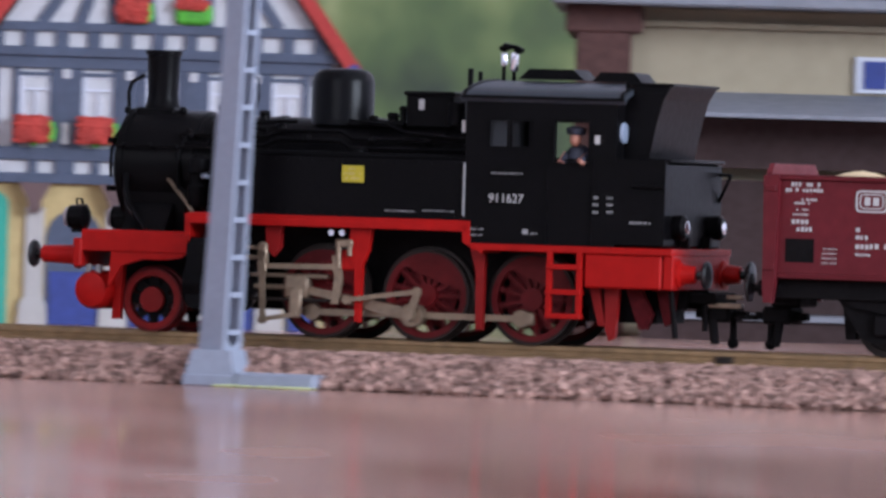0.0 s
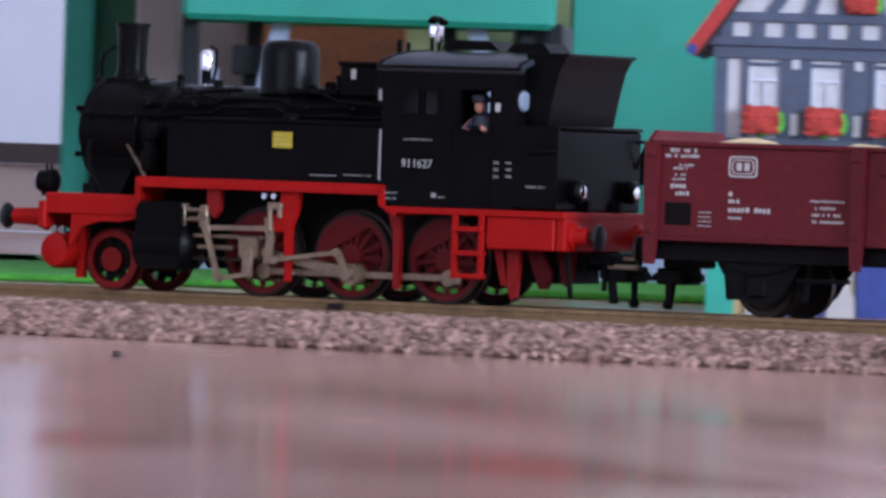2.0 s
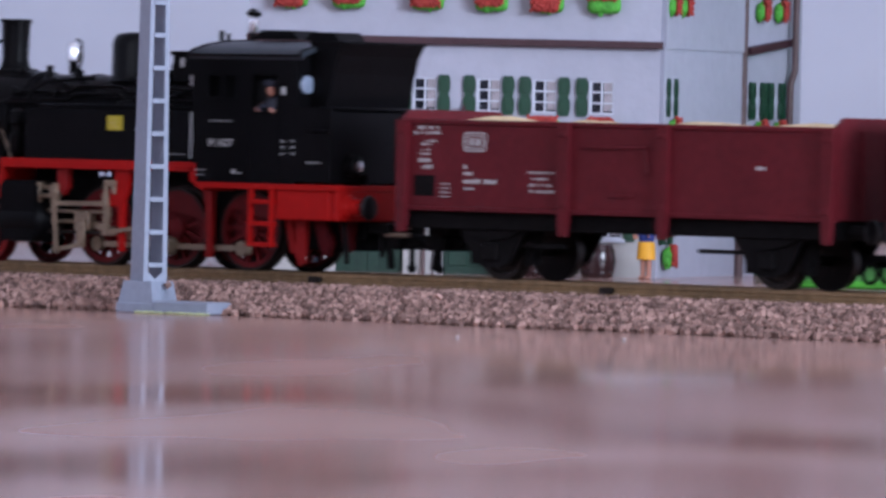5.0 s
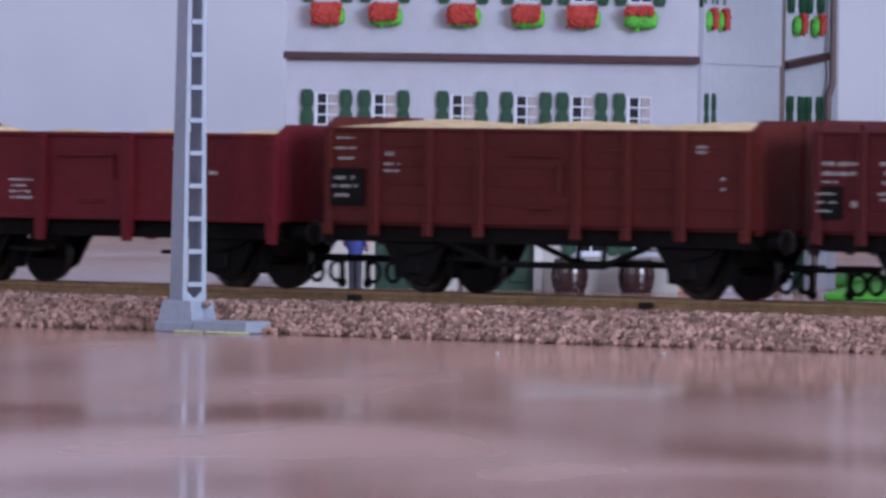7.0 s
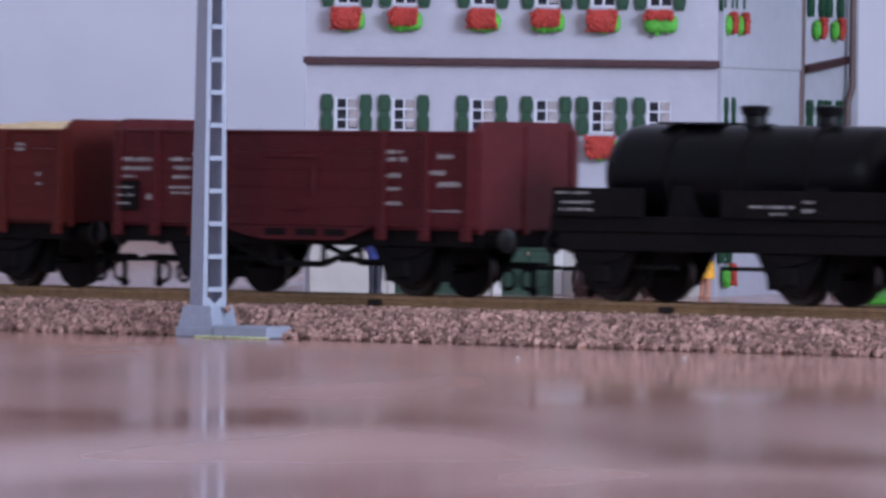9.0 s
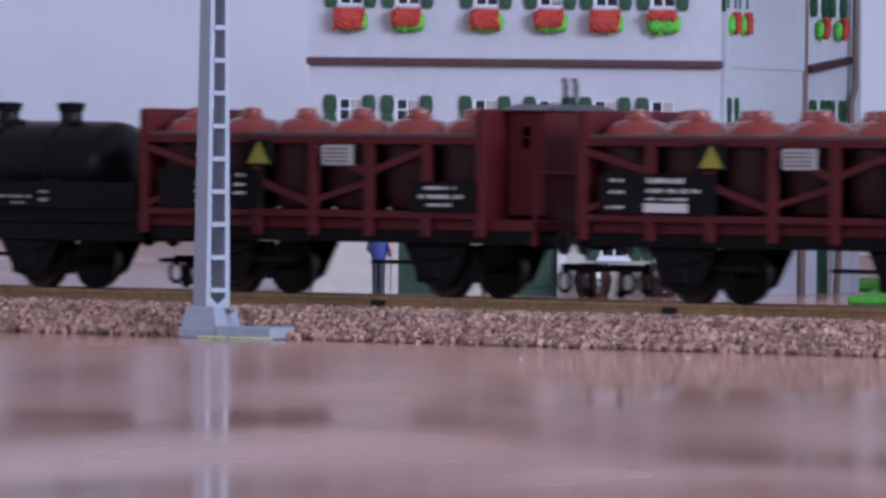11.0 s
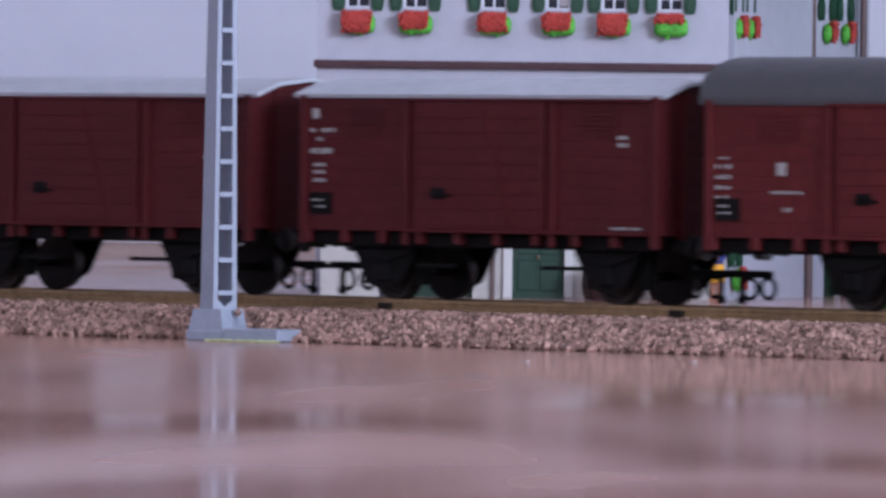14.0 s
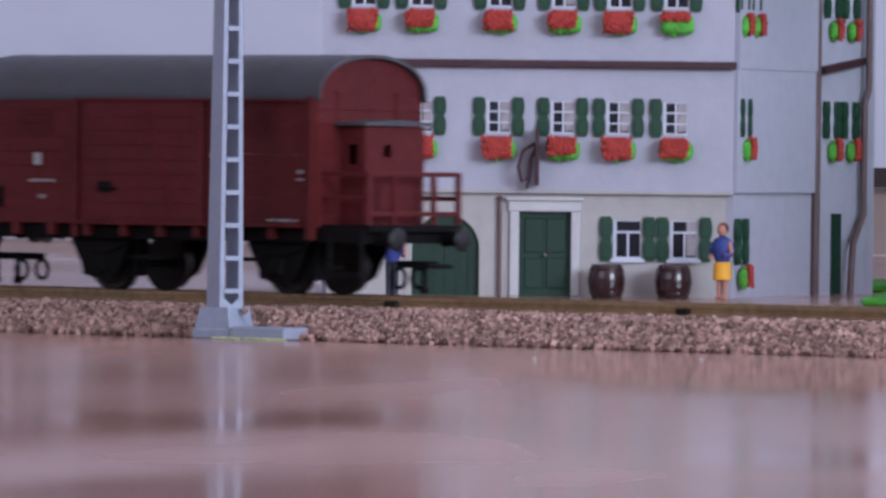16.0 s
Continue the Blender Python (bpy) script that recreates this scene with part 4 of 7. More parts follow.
def build_grass():
    # azimuth from, to, distance, depth in mm
    for az0, az1, d, dep in ((37.05, 30.9, 1.98, 330), (38.2, 36.2, 2.20, 120)):
        am = (az0 + az1) / 2
        hw = d * 1000 * math.tan(radians((az0 - az1) / 2))
        k = Kit().box(-hw, hw, 0, dep, 0.2, 2.0, 0.5)
        o = new("grass_mat", k.mesh("grass_mat", M_GRASS))
        o.matrix_basis = site(am, d)
        tagged(o, "bright green grass mat on the table behind the track", "grass mat", kind="structure")


build_grass()


def build_station():
    """The end of a station building: brown brick pillar, cream wall, grey lean-to roof over dark boards."""
    az, d = 26.2, 1.95
    mm = d * 1000 * math.pi / 180
    t = thing("station_building", site(az, d), "cream model station building with a brown brick pillar and grey roof", "building")
    def X(a):
        return (az - a) * mm
    def Z(e):
        return 36 + e * mm
    part("wall", Kit().box(X(26.9), X(23.0), 0, 90, 0, Z(1.32), 0.5), M_CREAM, t, "cream rendered wall", smooth=False)
    part("pillar", Kit().box(X(27.12), X(26.72), -10, 90, 0, Z(1.20), 0.5).box(X(27.2), X(26.64), -11, 90, Z(1.12), Z(1.32), 0.5), M_BROWN, t, "brown brick corner pillar", smooth=False)
    part("eave", Kit().box(X(27.3), X(22.9), -22, 92, Z(1.32), Z(1.40), 0.5), M_STROOF, t, "blue-grey eaves", smooth=False)
    part("moulding", Kit().box(X(26.72), X(23.0), -3, 1, Z(1.18), Z(1.22)), M_CREAM, t, smooth=False)
    part("roof", Kit().prism([(X(26.7), Z(1.42)), (X(22.9), Z(1.42)), (X(23.6), Z(2.6)), (X(26.2), Z(2.6))], "y", -18, 90), M_STROOF, t, "blue-grey roof", smooth=False)
    part("canopy", Kit().prism([(-32, Z(0.53)), (-32, Z(0.56)), (0, Z(0.72)), (0, Z(0.66))], "x", X(26.78), X(23.0)), M_STROOF, t, "blue-grey lean-to canopy roof", smooth=False)
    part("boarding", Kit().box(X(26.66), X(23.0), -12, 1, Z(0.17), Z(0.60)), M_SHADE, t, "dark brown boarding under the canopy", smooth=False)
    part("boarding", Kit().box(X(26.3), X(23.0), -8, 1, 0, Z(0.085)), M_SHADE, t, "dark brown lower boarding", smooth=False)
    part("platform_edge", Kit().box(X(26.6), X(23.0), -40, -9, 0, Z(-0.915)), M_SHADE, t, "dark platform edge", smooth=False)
    part("platform_slab", Kit().box(X(26.65), X(23.0), -41.5, -9, Z(-0.912), Z(-0.872), 0.2), M_STROOF, t, "blue-grey platform slab", smooth=False)
    w = part("window", Kit().box(X(24.95) - 5, X(24.95) + 5, -1.5, 0, Z(0.74), Z(1.0)), M_WHITEFRAME, t, "white framed window", smooth=False)
    part("pane", Kit().box(X(24.95) - 3, X(24.95) + 3, -2, -1, Z(0.77), Z(0.97)), M_BLUE, w, smooth=False)


build_station()


def landscape_print():
    """Soft printed landscape: pale meadows, mid and dark woods in large blurred patches."""
    m = bpy.data.materials.new("landscape_print")
    m.use_nodes = True
    nt = m.node_tree
    b = nt.nodes["Principled BSDF"]
    b.inputs["Roughness"].default_value = 0.8
    tc = nt.nodes.new("ShaderNodeTexCoord")
    mp = nt.nodes.new("ShaderNodeMapping")
    mp.inputs["Scale"].default_value = (30, 30, 25)
    n = nt.nodes.new("ShaderNodeTexNoise")
    n.inputs["Scale"].default_value, n.inputs["Detail"].default_value = 1.0, 2.6
    cr = nt.nodes.new("ShaderNodeValToRGB")
    cr.color_ramp.elements[0].position, cr.color_ramp.elements[1].position = 0.30, 0.72
    cr.color_ramp.elements[0].color, cr.color_ramp.elements[1].color = (0.035, 0.048, 0.032, 1), (0.34, 0.36, 0.18, 1)
    e = cr.color_ramp.elements.new(0.47)
    e.color = (0.085, 0.125, 0.05, 1)
    e = cr.color_ramp.elements.new(0.6)
    e.color = (0.17, 0.21, 0.085, 1)
    nt.links.new(tc.outputs["Object"], mp.inputs["Vector"])
    nt.links.new(mp.outputs[0], n.inputs["Vector"])
    nt.links.new(n.outputs["Fac"], cr.inputs[0])
    nt.links.new(cr.outputs[0], b.inputs["Base Color"])
    return m


hill = Kit().box(-198, 330, 0, 6, 0.5, 190)
o = new("landscape_backdrop", hill.mesh("landscape_backdrop", landscape_print()))
o.matrix_basis = site(29.4, 2.40)
tagged(o, "soft green printed landscape board behind the houses", "backdrop", kind="backdrop")
d = 0.036 / math.tan(radians(1.565))
crumb(-d * math.sin(radians(35.64)), d * math.cos(radians(35.64)), 1.0, M_DARKWOOD, "small brown crumb on the table")
for az, el in ((39.41, -1.462), (38.2, -1.45), (40.35, -1.33), (36.3, -1.62)):
    d = 0.036 / math.tan(radians(-el))
    crumb(-d * math.sin(radians(az)), d * math.cos(radians(az)), 0.45, M_PRINT, "tiny white crumb on the glossy table")


# ---- the train ----
# seconds and metres along the line of the engine's yellow plate
RUN = [(0.0, -.6538), (0.5, -.6929), (1.0, -.7304), (1.5, -.7717), (2.0, -.8105), (2.5, -.8532), (3.0, -.8952), (3.5, -.9341), (4.0, -.9753), (4.5, -1.0138),
       (5.0, -1.0548), (5.5, -1.0945), (6.5, -1.1635), (7.5, -1.2406), (8.0, -1.2865), (9.2, -1.3985), (10.5, -1.5243), (11.0, -1.5748), (11.5, -1.6229), (12.0, -1.6740), (12.5, -1.7200),
       (13.0, -1.7676), (13.5, -1.8169), (14.0, -1.8679), (14.5, -1.9150), (15.0, -1.9632), (15.5, -2.0114), (16.0, -2.0595)]
VEHICLES, ROLLING = [], []


def vehicle(name, a0, a1, axles, label, category="wagon", group=""):
    """An empty on the table level under the middle of a vehicle that spans a0..a1 mm behind the plate; axles are mm from its middle."""
    t = thing(name, Matrix(), label, category, group)
    VEHICLES.append((t, (a0 + a1) / 2, axles))
    return t


def place(s, mid, axles):
    (xa, ya, _), (xb, yb, _) = (on_line(s + (mid + a) * 0.001) for a in axles)
    h = math.atan2(yb - ya, xb - xa)
    k = sum(axles) / 2 * 0.001
    return pose((xa + xb) / 2 - math.cos(h) * k, (ya + yb) / 2 - math.sin(h) * k, 0, 0, 0, math.degrees(h))


def print_on(parent, x, z, y, s="", size=1.5, mat=M_PRINT, name="lettering"):
    me = text_mesh(s, size)
    me.materials.append(mat)
    o = new(name, me)
    o.parent = parent
    o.matrix_basis = pose(x * 0.001, y * 0.001, z * 0.001)
    return o


def bars(parent, rows, y, mat=M_PRINT, name="small_print"):
    """Unreadable small print as bars: (x0, x1, z, height)."""
    k = Kit()
    for x0, x1, z, h in rows:
        rnd = random.Random(int(x0 * 31 + z * 17))
        n = max(1, int((x1 - x0) / (h * 0.8)))
        w = (x1 - x0) / n
        for i in range(n):
            if n > 4 and rnd.random() < 0.12:
                continue
            k.box(x0 + i * w, x0 + (i + rnd.uniform(0.5, 0.8)) * w, y - 0.04, y + 0.05, z - h * rnd.uniform(0.34, 0.5), z + h * rnd.uniform(0.3, 0.5))
    return part(name, k, mat, parent, smooth=False)


def ring_wheel(k, r, y, w, hub=1.2):
    k.lathe([(hub, y - w * 0.2), (r * 0.74, y - w * 0.15), (r * 0.80, y - w / 2), (r, y - w / 2), (r, y + w * 0.3), (r * 1.07, y + w * 0.36), (r * 1.07, y + w / 2), (hub, y + w / 2)], n=24, axis="y")


def wheelset(t, x, mat=M_UNDER, r=5.4):
    k = Kit().rod((0, -11, 0), (0, 11, 0), 0.9)
    ring_wheel(k, r, -8.3, 2.6)
    # the far wheel, mirrored
    k.lathe([(1.2, 6.9), (r * 1.07, 6.9), (r * 1.07, 7.4), (r, 7.5), (r, 9.6), (r * 0.8, 9.6), (r * 0.74, 8.9), (1.2, 8.9)], n=24, axis="y")
    o = part("wheelset", k, M_TYRE, t, "dark steel wheelset")
    o.location = (x * 0.001, 0, (RAIL_Z + r) * 0.001)
    ROLLING.append((o, x, RAIL_Z + r, r))
    return o


def coupling(t, x, sgn, hoses=True):
    k = Kit().box(min(x, x + sgn * 9), max(x, x + sgn * 9), -1.4, 1.4, 14.2, 15.6, 0.2)
    k.tube([(x + sgn * 8, -3.4, 14.6), (x + sgn * 10.5, -3.4, 14.6), (x + sgn * 10.5, 3.4, 14.6), (x + sgn * 8, 3.4, 14.6)], 0.45)
    k.rod((x + sgn * 6.5, 0, 14.6), (x + sgn * 6.5, 0, 10.2), 0.6).ball((x + sgn * 6.5, 0, 10.0), 1.0)
    part("coupling", k, M_UNDER, t, "black model coupling")
    if not hoses:
        part("coupling_head", Kit().box(x + sgn * 2, x + sgn * 7, -4.5, 4.5, 13.6, 16.6, 0.4).rod((x + sgn * 4, -4, 14), (x + sgn * 4.6, -4, 9.8), 0.8).box(x, x + sgn * 5, -6, 6, 16.6, 18.6, 0.3), M_UNDER, t, "black coupling head with hanging hook", smooth=False)
        return
    for yy in (-3, 3):
        k = Kit()
        pts = [(x + sgn * 2.5 + 1.7 * math.cos(a), yy, 12.2 + 2.0 * math.sin(a)) for a in [2 * math.pi * i / 10 for i in range(11)]]
        k.tube(pts, 0.42, 6)
        part("hose", k, M_UNDER, t, "black brake hose loop")


def buffers(t, x, sgn, z=19.8, mat=M_UNDER):
    for y in (-10, 10):
        k = Kit().rod((x, y, z), (x + sgn * 3.2, y, z), 1.5, 1.3).rod((x + sgn * 3.2, y, z), (x + sgn * 4.6, y, z), 0.7)
        b = part("buffer", k, mat, t, "black buffer")
        part("buffer_plate", Kit().lathe([(2.4, 0), (2.4, sgn * 0.5), (1.4, sgn * 0.9)], (x + sgn * 4.6, y, z), 16, "x"), M_BUFFER, b)


def underframe(t, x0, x1, axles, z=19.0, top=22.0, front_hoses=True):
    """Sole bars, axle guards with springs, brake gear, buffers and couplings."""
    k = Kit().box(x0, x1, -14.2, -12.6, z, top, 0.15).box(x0, x1, 12.6, 14.2, z, top, 0.15).box(x0, x0 + 2, -14, 14, z, top).box(x1 - 2, x1, -14, 14, z, top).box(x0 + 2, x1 - 2, -9, 9, z + 0.6, top - 0.2)
    part("frame", k, M_UNDER, t, "black wagon underframe", smooth=False)
    for x in axles:
        for y in (-12.2, 12.2):
            k = Kit().prism([(x - 8.2, z + 0.2), (x + 8.2, z + 0.2), (x + 4.2, 12.0), (x + 2.0, 11.0), (x - 2.0, 11.0), (x - 4.2, 12.0)], "y", y - 0.5, y + 0.5)
            k.box(x - 1.8, x + 1.8, y - 1.5, y + 1.5, 12.2, 15.8, 0.4).prism([(x - 7.5, 18.2), (x + 7.5, 18.2), (x + 5, 17.0), (x, 16.0), (x - 5, 17.0)], "y", y - 1.3, y + 1.3)
            part("axle_guard", k, M_UNDER, t, "black axle guard with leaf spring", smooth=False)
        for dx in (-7.0, 7.0):
            k = Kit().prism([(x + dx - 1.2, 19), (x + dx + 1.2, 19), (x + dx * 0.92 + 0.9, 11.5), (x + dx * 0.92 - 0.9, 11.5)], "y", -9.8, -7.0)
            part("brake_block", k, M_UNDER, t, "black brake block", smooth=False)
        wheelset(t, x)
    m = sum(axles) / 2
    h = abs(axles[1] - axles[0]) / 2
    for x in (m - h + 12, m + h - 12):
        part("brake_rigging", Kit().bar((x - 5, -11.5, 15.4), (x + 5, -11.5, 15.4), 0.8, 0.8), M_UNDER, t, "black brake rigging")
    for x, sg in ((x0, -1), (x1, 1)):
        buffers(t, x, sg)
        coupling(t, x - sg * 3, sg, front_hoses or sg > 0)


def logo_frame(t, x, z, y, mat=M_PRINT):
    """A rounded white frame with two short bars inside."""
    def loop(hw, hh, th):
        out = []
        for w, g, c in ((hw, hh, 0.8), (hw - th, hh - th, 0.6)):
            c = min(c, g * 0.6)
            out.append([(x + sx * (w - c) + c * math.cos(a), z + sz * (g - c) + c * math.sin(a)) for sx, sz, b in ((1, 1, 0), (-1, 1, 90), (-1, -1, 180), (1, -1, 270)) for a in [radians(b + 22.5 * i) for i in range(5)]])
        k = Kit()
        rings = [[k.bm.verts.new((px, yy, pz)) for px, pz in ring] for yy in (y - 0.05, y + 0.05) for ring in out]
        n = len(rings[0])
        for a, b in ((0, 1), (1, 3), (3, 2), (2, 0)):
            for i in range(n):
                k.bm.faces.new((rings[a][i], rings[a][(i + 1) % n], rings[b][(i + 1) % n], rings[b][i]))
        return k
    em = part("emblem", loop(2.75, 1.85, 0.3), mat, t, "white rounded frame emblem", smooth=False)
    part("emblem_line", loop(2.1, 1.3, 0.22), mat, em, smooth=False)
    for dx in (-0.75, 0.75):
        part("emblem_bar", Kit().box(x + dx - 0.5, x + dx + 0.5, y - 0.05, y + 0.05, z - 0.7, z + 0.7, 0.04), mat, em, smooth=False)


def sand_load(t, x0, x1, z, seed, heaps=()):
    rnd = random.Random(seed)
    k = Kit()
    nx, ny = 46, 12
    grid = []
    for i in range(nx + 1):
        row = []
        for j in range(ny + 1):
            u, v = i / nx, j / ny
            h = z + 1.8 * math.sin(math.pi * v) ** 0.7 * (0.35 + 0.65 * abs(math.sin(u * 9.4 + seed))) - 0.6 + rnd.uniform(-0.25, 0.25)
            if heaps:
                h = z + sum(a * math.exp(-((u - c) / w) ** 2) for c, w, a in heaps) * math.sin(math.pi * v) ** 0.6 + rnd.uniform(-0.15, 0.15)
            row.append(k.bm.verts.new((x0 + (x1 - x0) * u, -14.6 + 29.2 * v, h)))
        grid.append(row)
    for i in range(nx):
        for j in range(ny):
            k.bm.faces.new((grid[i][j], grid[i + 1][j], grid[i + 1][j + 1], grid[i][j + 1]))
    o = new("sand_load", k.mesh("sand_load", M_SAND, True))
    o.parent = t
    tagged(o, "pale yellow sand load")


def open_wagon_low():
    a0, a1 = 74.3, 178.6
    h = (a1 - a0) / 2
    m = (a0 + a1) / 2
    ax = (94.8 - m, 160.6 - m)
    t = vehicle("open_wagon", a0, a1, ax, "oxide-red open goods wagon with side posts and a sand load", group="open wagons")
    # sides: three panels, a door between posts
    for y0, y1 in ((-16.2, -15.2), (15.2, 16.2)):
        k = Kit().box(-h + 0.6, h - 0.6, y0, y1, 22.4, 38.4, 0.1)
        part("side_wall", k, M_WAGON3, t, "oxide-red steel side wall", smooth=False)
        k = Kit().box(-h + 0.4, h - 0.4, y0 - 0.5, y1 + 0.5, 38.2, 39.2, 0.25).box(-h + 0.4, h - 0.4, y0 - 0.35, y1 + 0.35, 21.6, 22.5, 0.15)
        part("rim", k, M_WAGON3, t, "oxide-red rim")
    for x in (-h + 1.3, -11.3, 12.3, h - 1.5):
        z0 = 17.4
        for y in (-16.8, 16.8):
            k = Kit().prism([(x - 1.35, 39.0), (x + 1.35, 39.0), (x + 1.1, 20.5), (x + 0.7, z0), (x - 0.9, z0), (x - 1.1, 20.5)], "y", y - 0.7, y + 0.7)
            k.box(x - 0.9, x + 0.9, y - 1.1, y + 1.1, 36.4, 37.3, 0.1).box(x - 1.0, x + 1.0, y - 1.1, y + 1.1, 23.0, 24.0, 0.1)
            part("side_post", k, M_WAGON3, t, "pressed steel side post", smooth=False)
    k = Kit().box(-7.5, 8.2, -16.6, -16.1, 34.2, 34.8, 0.1).box(-1.0, 5.0, -16.6, -16.1, 25.0, 25.6, 0.1).rod((7.6, -16.6, 34.4), (8.3, -16.6, 29.8), 0.35).rod((-6.0, -16.6, 34.4), (8.3, -16.6, 34.6), 0.3)
    part("door_bar", k, M_WAGON3, t, "door latch bars")
    for x0, x1 in ((-h, -h + 1.0), (h - 1.0, h)):
        k = Kit().prism([(-16.0, 22), (16.0, 22), (16.0, 39.4), (13.5, 41.0), (-13.5, 41.0), (-16.0, 39.4)], "x", x0, x1)
        wall = part("end_wall", k, M_WAGON3, t, "oxide-red end wall", smooth=False)
        for y in (-8, 0, 8):
            part("end_rib", Kit().box(x0 - 0.3, x1 + 0.3, y - 0.6, y + 0.6, 22, 38.6, 0.1), M_WAGON3, wall, smooth=False)
    part("floor", Kit().box(-h + 1, h - 1, -15.4, 15.4, 21.8, 22.4), M_WAGON3, t, smooth=False)
    sand_load(t, -h + 1.2, h - 1.2, 37.6, 1, ((0.11, 0.05, 2.6), (0.33, 0.04, 2.1), (0.60, 0.10, 2.2), (0.86, 0.12, 2.3)))
    underframe(t, -h + 1, h - 1, ax, 18.2, 21.6, False)
    y = -16.28
    logo_frame(t, -33.6, 35.0, y)
    bars(t, [(-48.6, -42.0, 36.6, 0.7), (-47.6, -42.4, 37.6, 0.8), (-46.6, -43.0, 35.0, 0.5), (-47.0, -43.8, 34.4, 0.5), (-47.0, -44.5, 33.3, 0.4), (-47.2, -44.2, 32.5, 0.4), (-47.4, -43.4, 31.3, 0.9), (-47.2, -43.6, 30.0, 0.9),
             (-36.2, -35.0, 30.2, 0.8), (-36.2, -33.8, 28.9, 0.8), (-36.2, -33.6, 26.0, 0.5), (-20.6, -14.0, 29.4, 0.45), (-19.6, -15.2, 28.2, 0.6), (-20.2, -14.6, 27.0, 0.6), (-20.6, -14.0, 25.8, 0.6), (33.6, 36.0, 31.3, 0.9)], y)
    bars(t, [(-36.2, -27.0, 27.4, 1.0)], y)
    bars(t, [(-42.0, -39.4, z, 0.25) for z in (26.8, 26.0, 25.2, 24.4)], y)
    part("label_panel", Kit().box(-48.4, -43.4, y - 0.02, y + 0.1, 24.4, 28.4), M_UNDER, t, "black label panel", smooth=False)


def open_wagon_high(a0, a1, axles, posts, label, load, mat, z_top, marks):
    h, m = (a1 - a0) / 2, (a0 + a1) / 2
    ax = tuple(a - m for a in axles)
    t = vehicle("open_wagon", a0, a1, ax, label, group="open wagons")
    for y0, y1 in ((-16.1, -15.2), (15.2, 16.1)):
        n = 5
        for i in range(n):
            za, zb = 22.2 + (z_top - 22.2) * i / n, 22.2 + (z_top - 22.2) * (i + 1) / n
            part("plank", Kit().box(-h + 0.5, h - 0.5, y0, y1, za + 0.015, zb - 0.015, 0.05), mat, t, smooth=False)
        part("rim", Kit().box(-h + 0.3, h - 0.3, y0 - 0.3, y1 + 0.3, z_top - 0.5, z_top + 0.3, 0.2), mat, t)
    for x in [p - m for p in posts]:
        for y in (-16.4, 16.4):
            k = Kit().box(x - 0.9, x + 0.9, y - 0.4, y + 0.4, 20.0, z_top, 0.15).box(x - 1.1, x + 1.1, y - 0.7, y + 0.3, 19.6, 22.0, 0.15)
            part("side_post", k, mat, t, "narrow side post", smooth=False)
    for x0, x1 in ((-h, -h + 0.9), (h - 0.9, h)):
        k = Kit().prism([(-15.9, 22), (15.9, 22), (15.9, z_top + 0.2), (13, z_top + 2.3), (-13, z_top + 2.3), (-15.9, z_top + 0.2)], "x", x0, x1)
        wall = part("end_wall", k, mat, t, "planked end wall", smooth=False)
        for y in (-14, 0, 14):
            part("end_rib", Kit().box(x0 - 0.4, x1 + 0.4, y - 0.7, y + 0.7, 21, z_top + (1.6 if y == 0 else 0.6), 0.1), mat, wall, smooth=False)
    part("floor", Kit().box(-h + 1, h - 1, -15.4, 15.4, 21.6, 22.2), mat, t, smooth=False)
    k = Kit().box(-6.5, 6.5, -16.5, -16.1, z_top - 5.2, z_top - 4.6, 0.1).box(-1.2, 4.8, -16.6, -16.1, 25.2, 25.9, 0.1).rod((6.5, -16.5, 28), (6.5, -16.5, 34), 0.3)
    part("door_bar", k, mat, t, "door latch bars")
    if load:
        sand_load(t, -h + 1.2, h - 1.2, z_top + 0.7, 3)
    underframe(t, -h + 1.5, h - 1.5, ax, 18.4, 21.8)
    for y in (-13.4, 13.4):
        k = Kit().tube([(ax[0] + 9, y, 18.6), (ax[0] + 20, y, 14.6), (ax[1] - 20, y, 14.6), (ax[1] - 9, y, 18.6)], 0.65)
        k.rod((ax[0] + 20, y, 14.6), (ax[0] + 20, y, 18.6), 0.6).rod((ax[1] - 20, y, 14.6), (ax[1] - 20, y, 18.6), 0.6)
        part("truss_rod", k, M_UNDER, t, "black truss rod under the frame")
    if not load:
        for y in (-15.8, 15.8):
            k = Kit().prism([(-19, 22.0), (21, 22.0), (16, 20.2), (13, 19.4), (-7, 19.4), (-12, 20.2)], "y", y - 0.4, y + 0.4)
            sill = part("sill", k, mat, t, "red drooping sill", smooth=False)
            for x in (-6.5, 1.5, 9.0):
                part("sill_slot", Kit().box(x, x + 5.5, y - 0.46, y + 0.46, 20.2, 21.6), M_UNDER, sill, smooth=False)
    y = -16.2
    for r in marks:
        if r[4] == "k":
            part("label_panel", Kit().box(r[0], r[1], y - 0.55, y + 0.1, r[2], r[3]), M_UNDER, t, "black label panel", smooth=False)
    bars(t, [(r[0], r[1], r[2], r[3]) for r in marks if r[4] == "w"], y - 0.02, M_PRINTDIM)
    bars(t, [(r[0], r[1], r[2], r[3]) for r in marks if r[4] == "p"], y - 0.58, M_PRINTDIM)
    return t


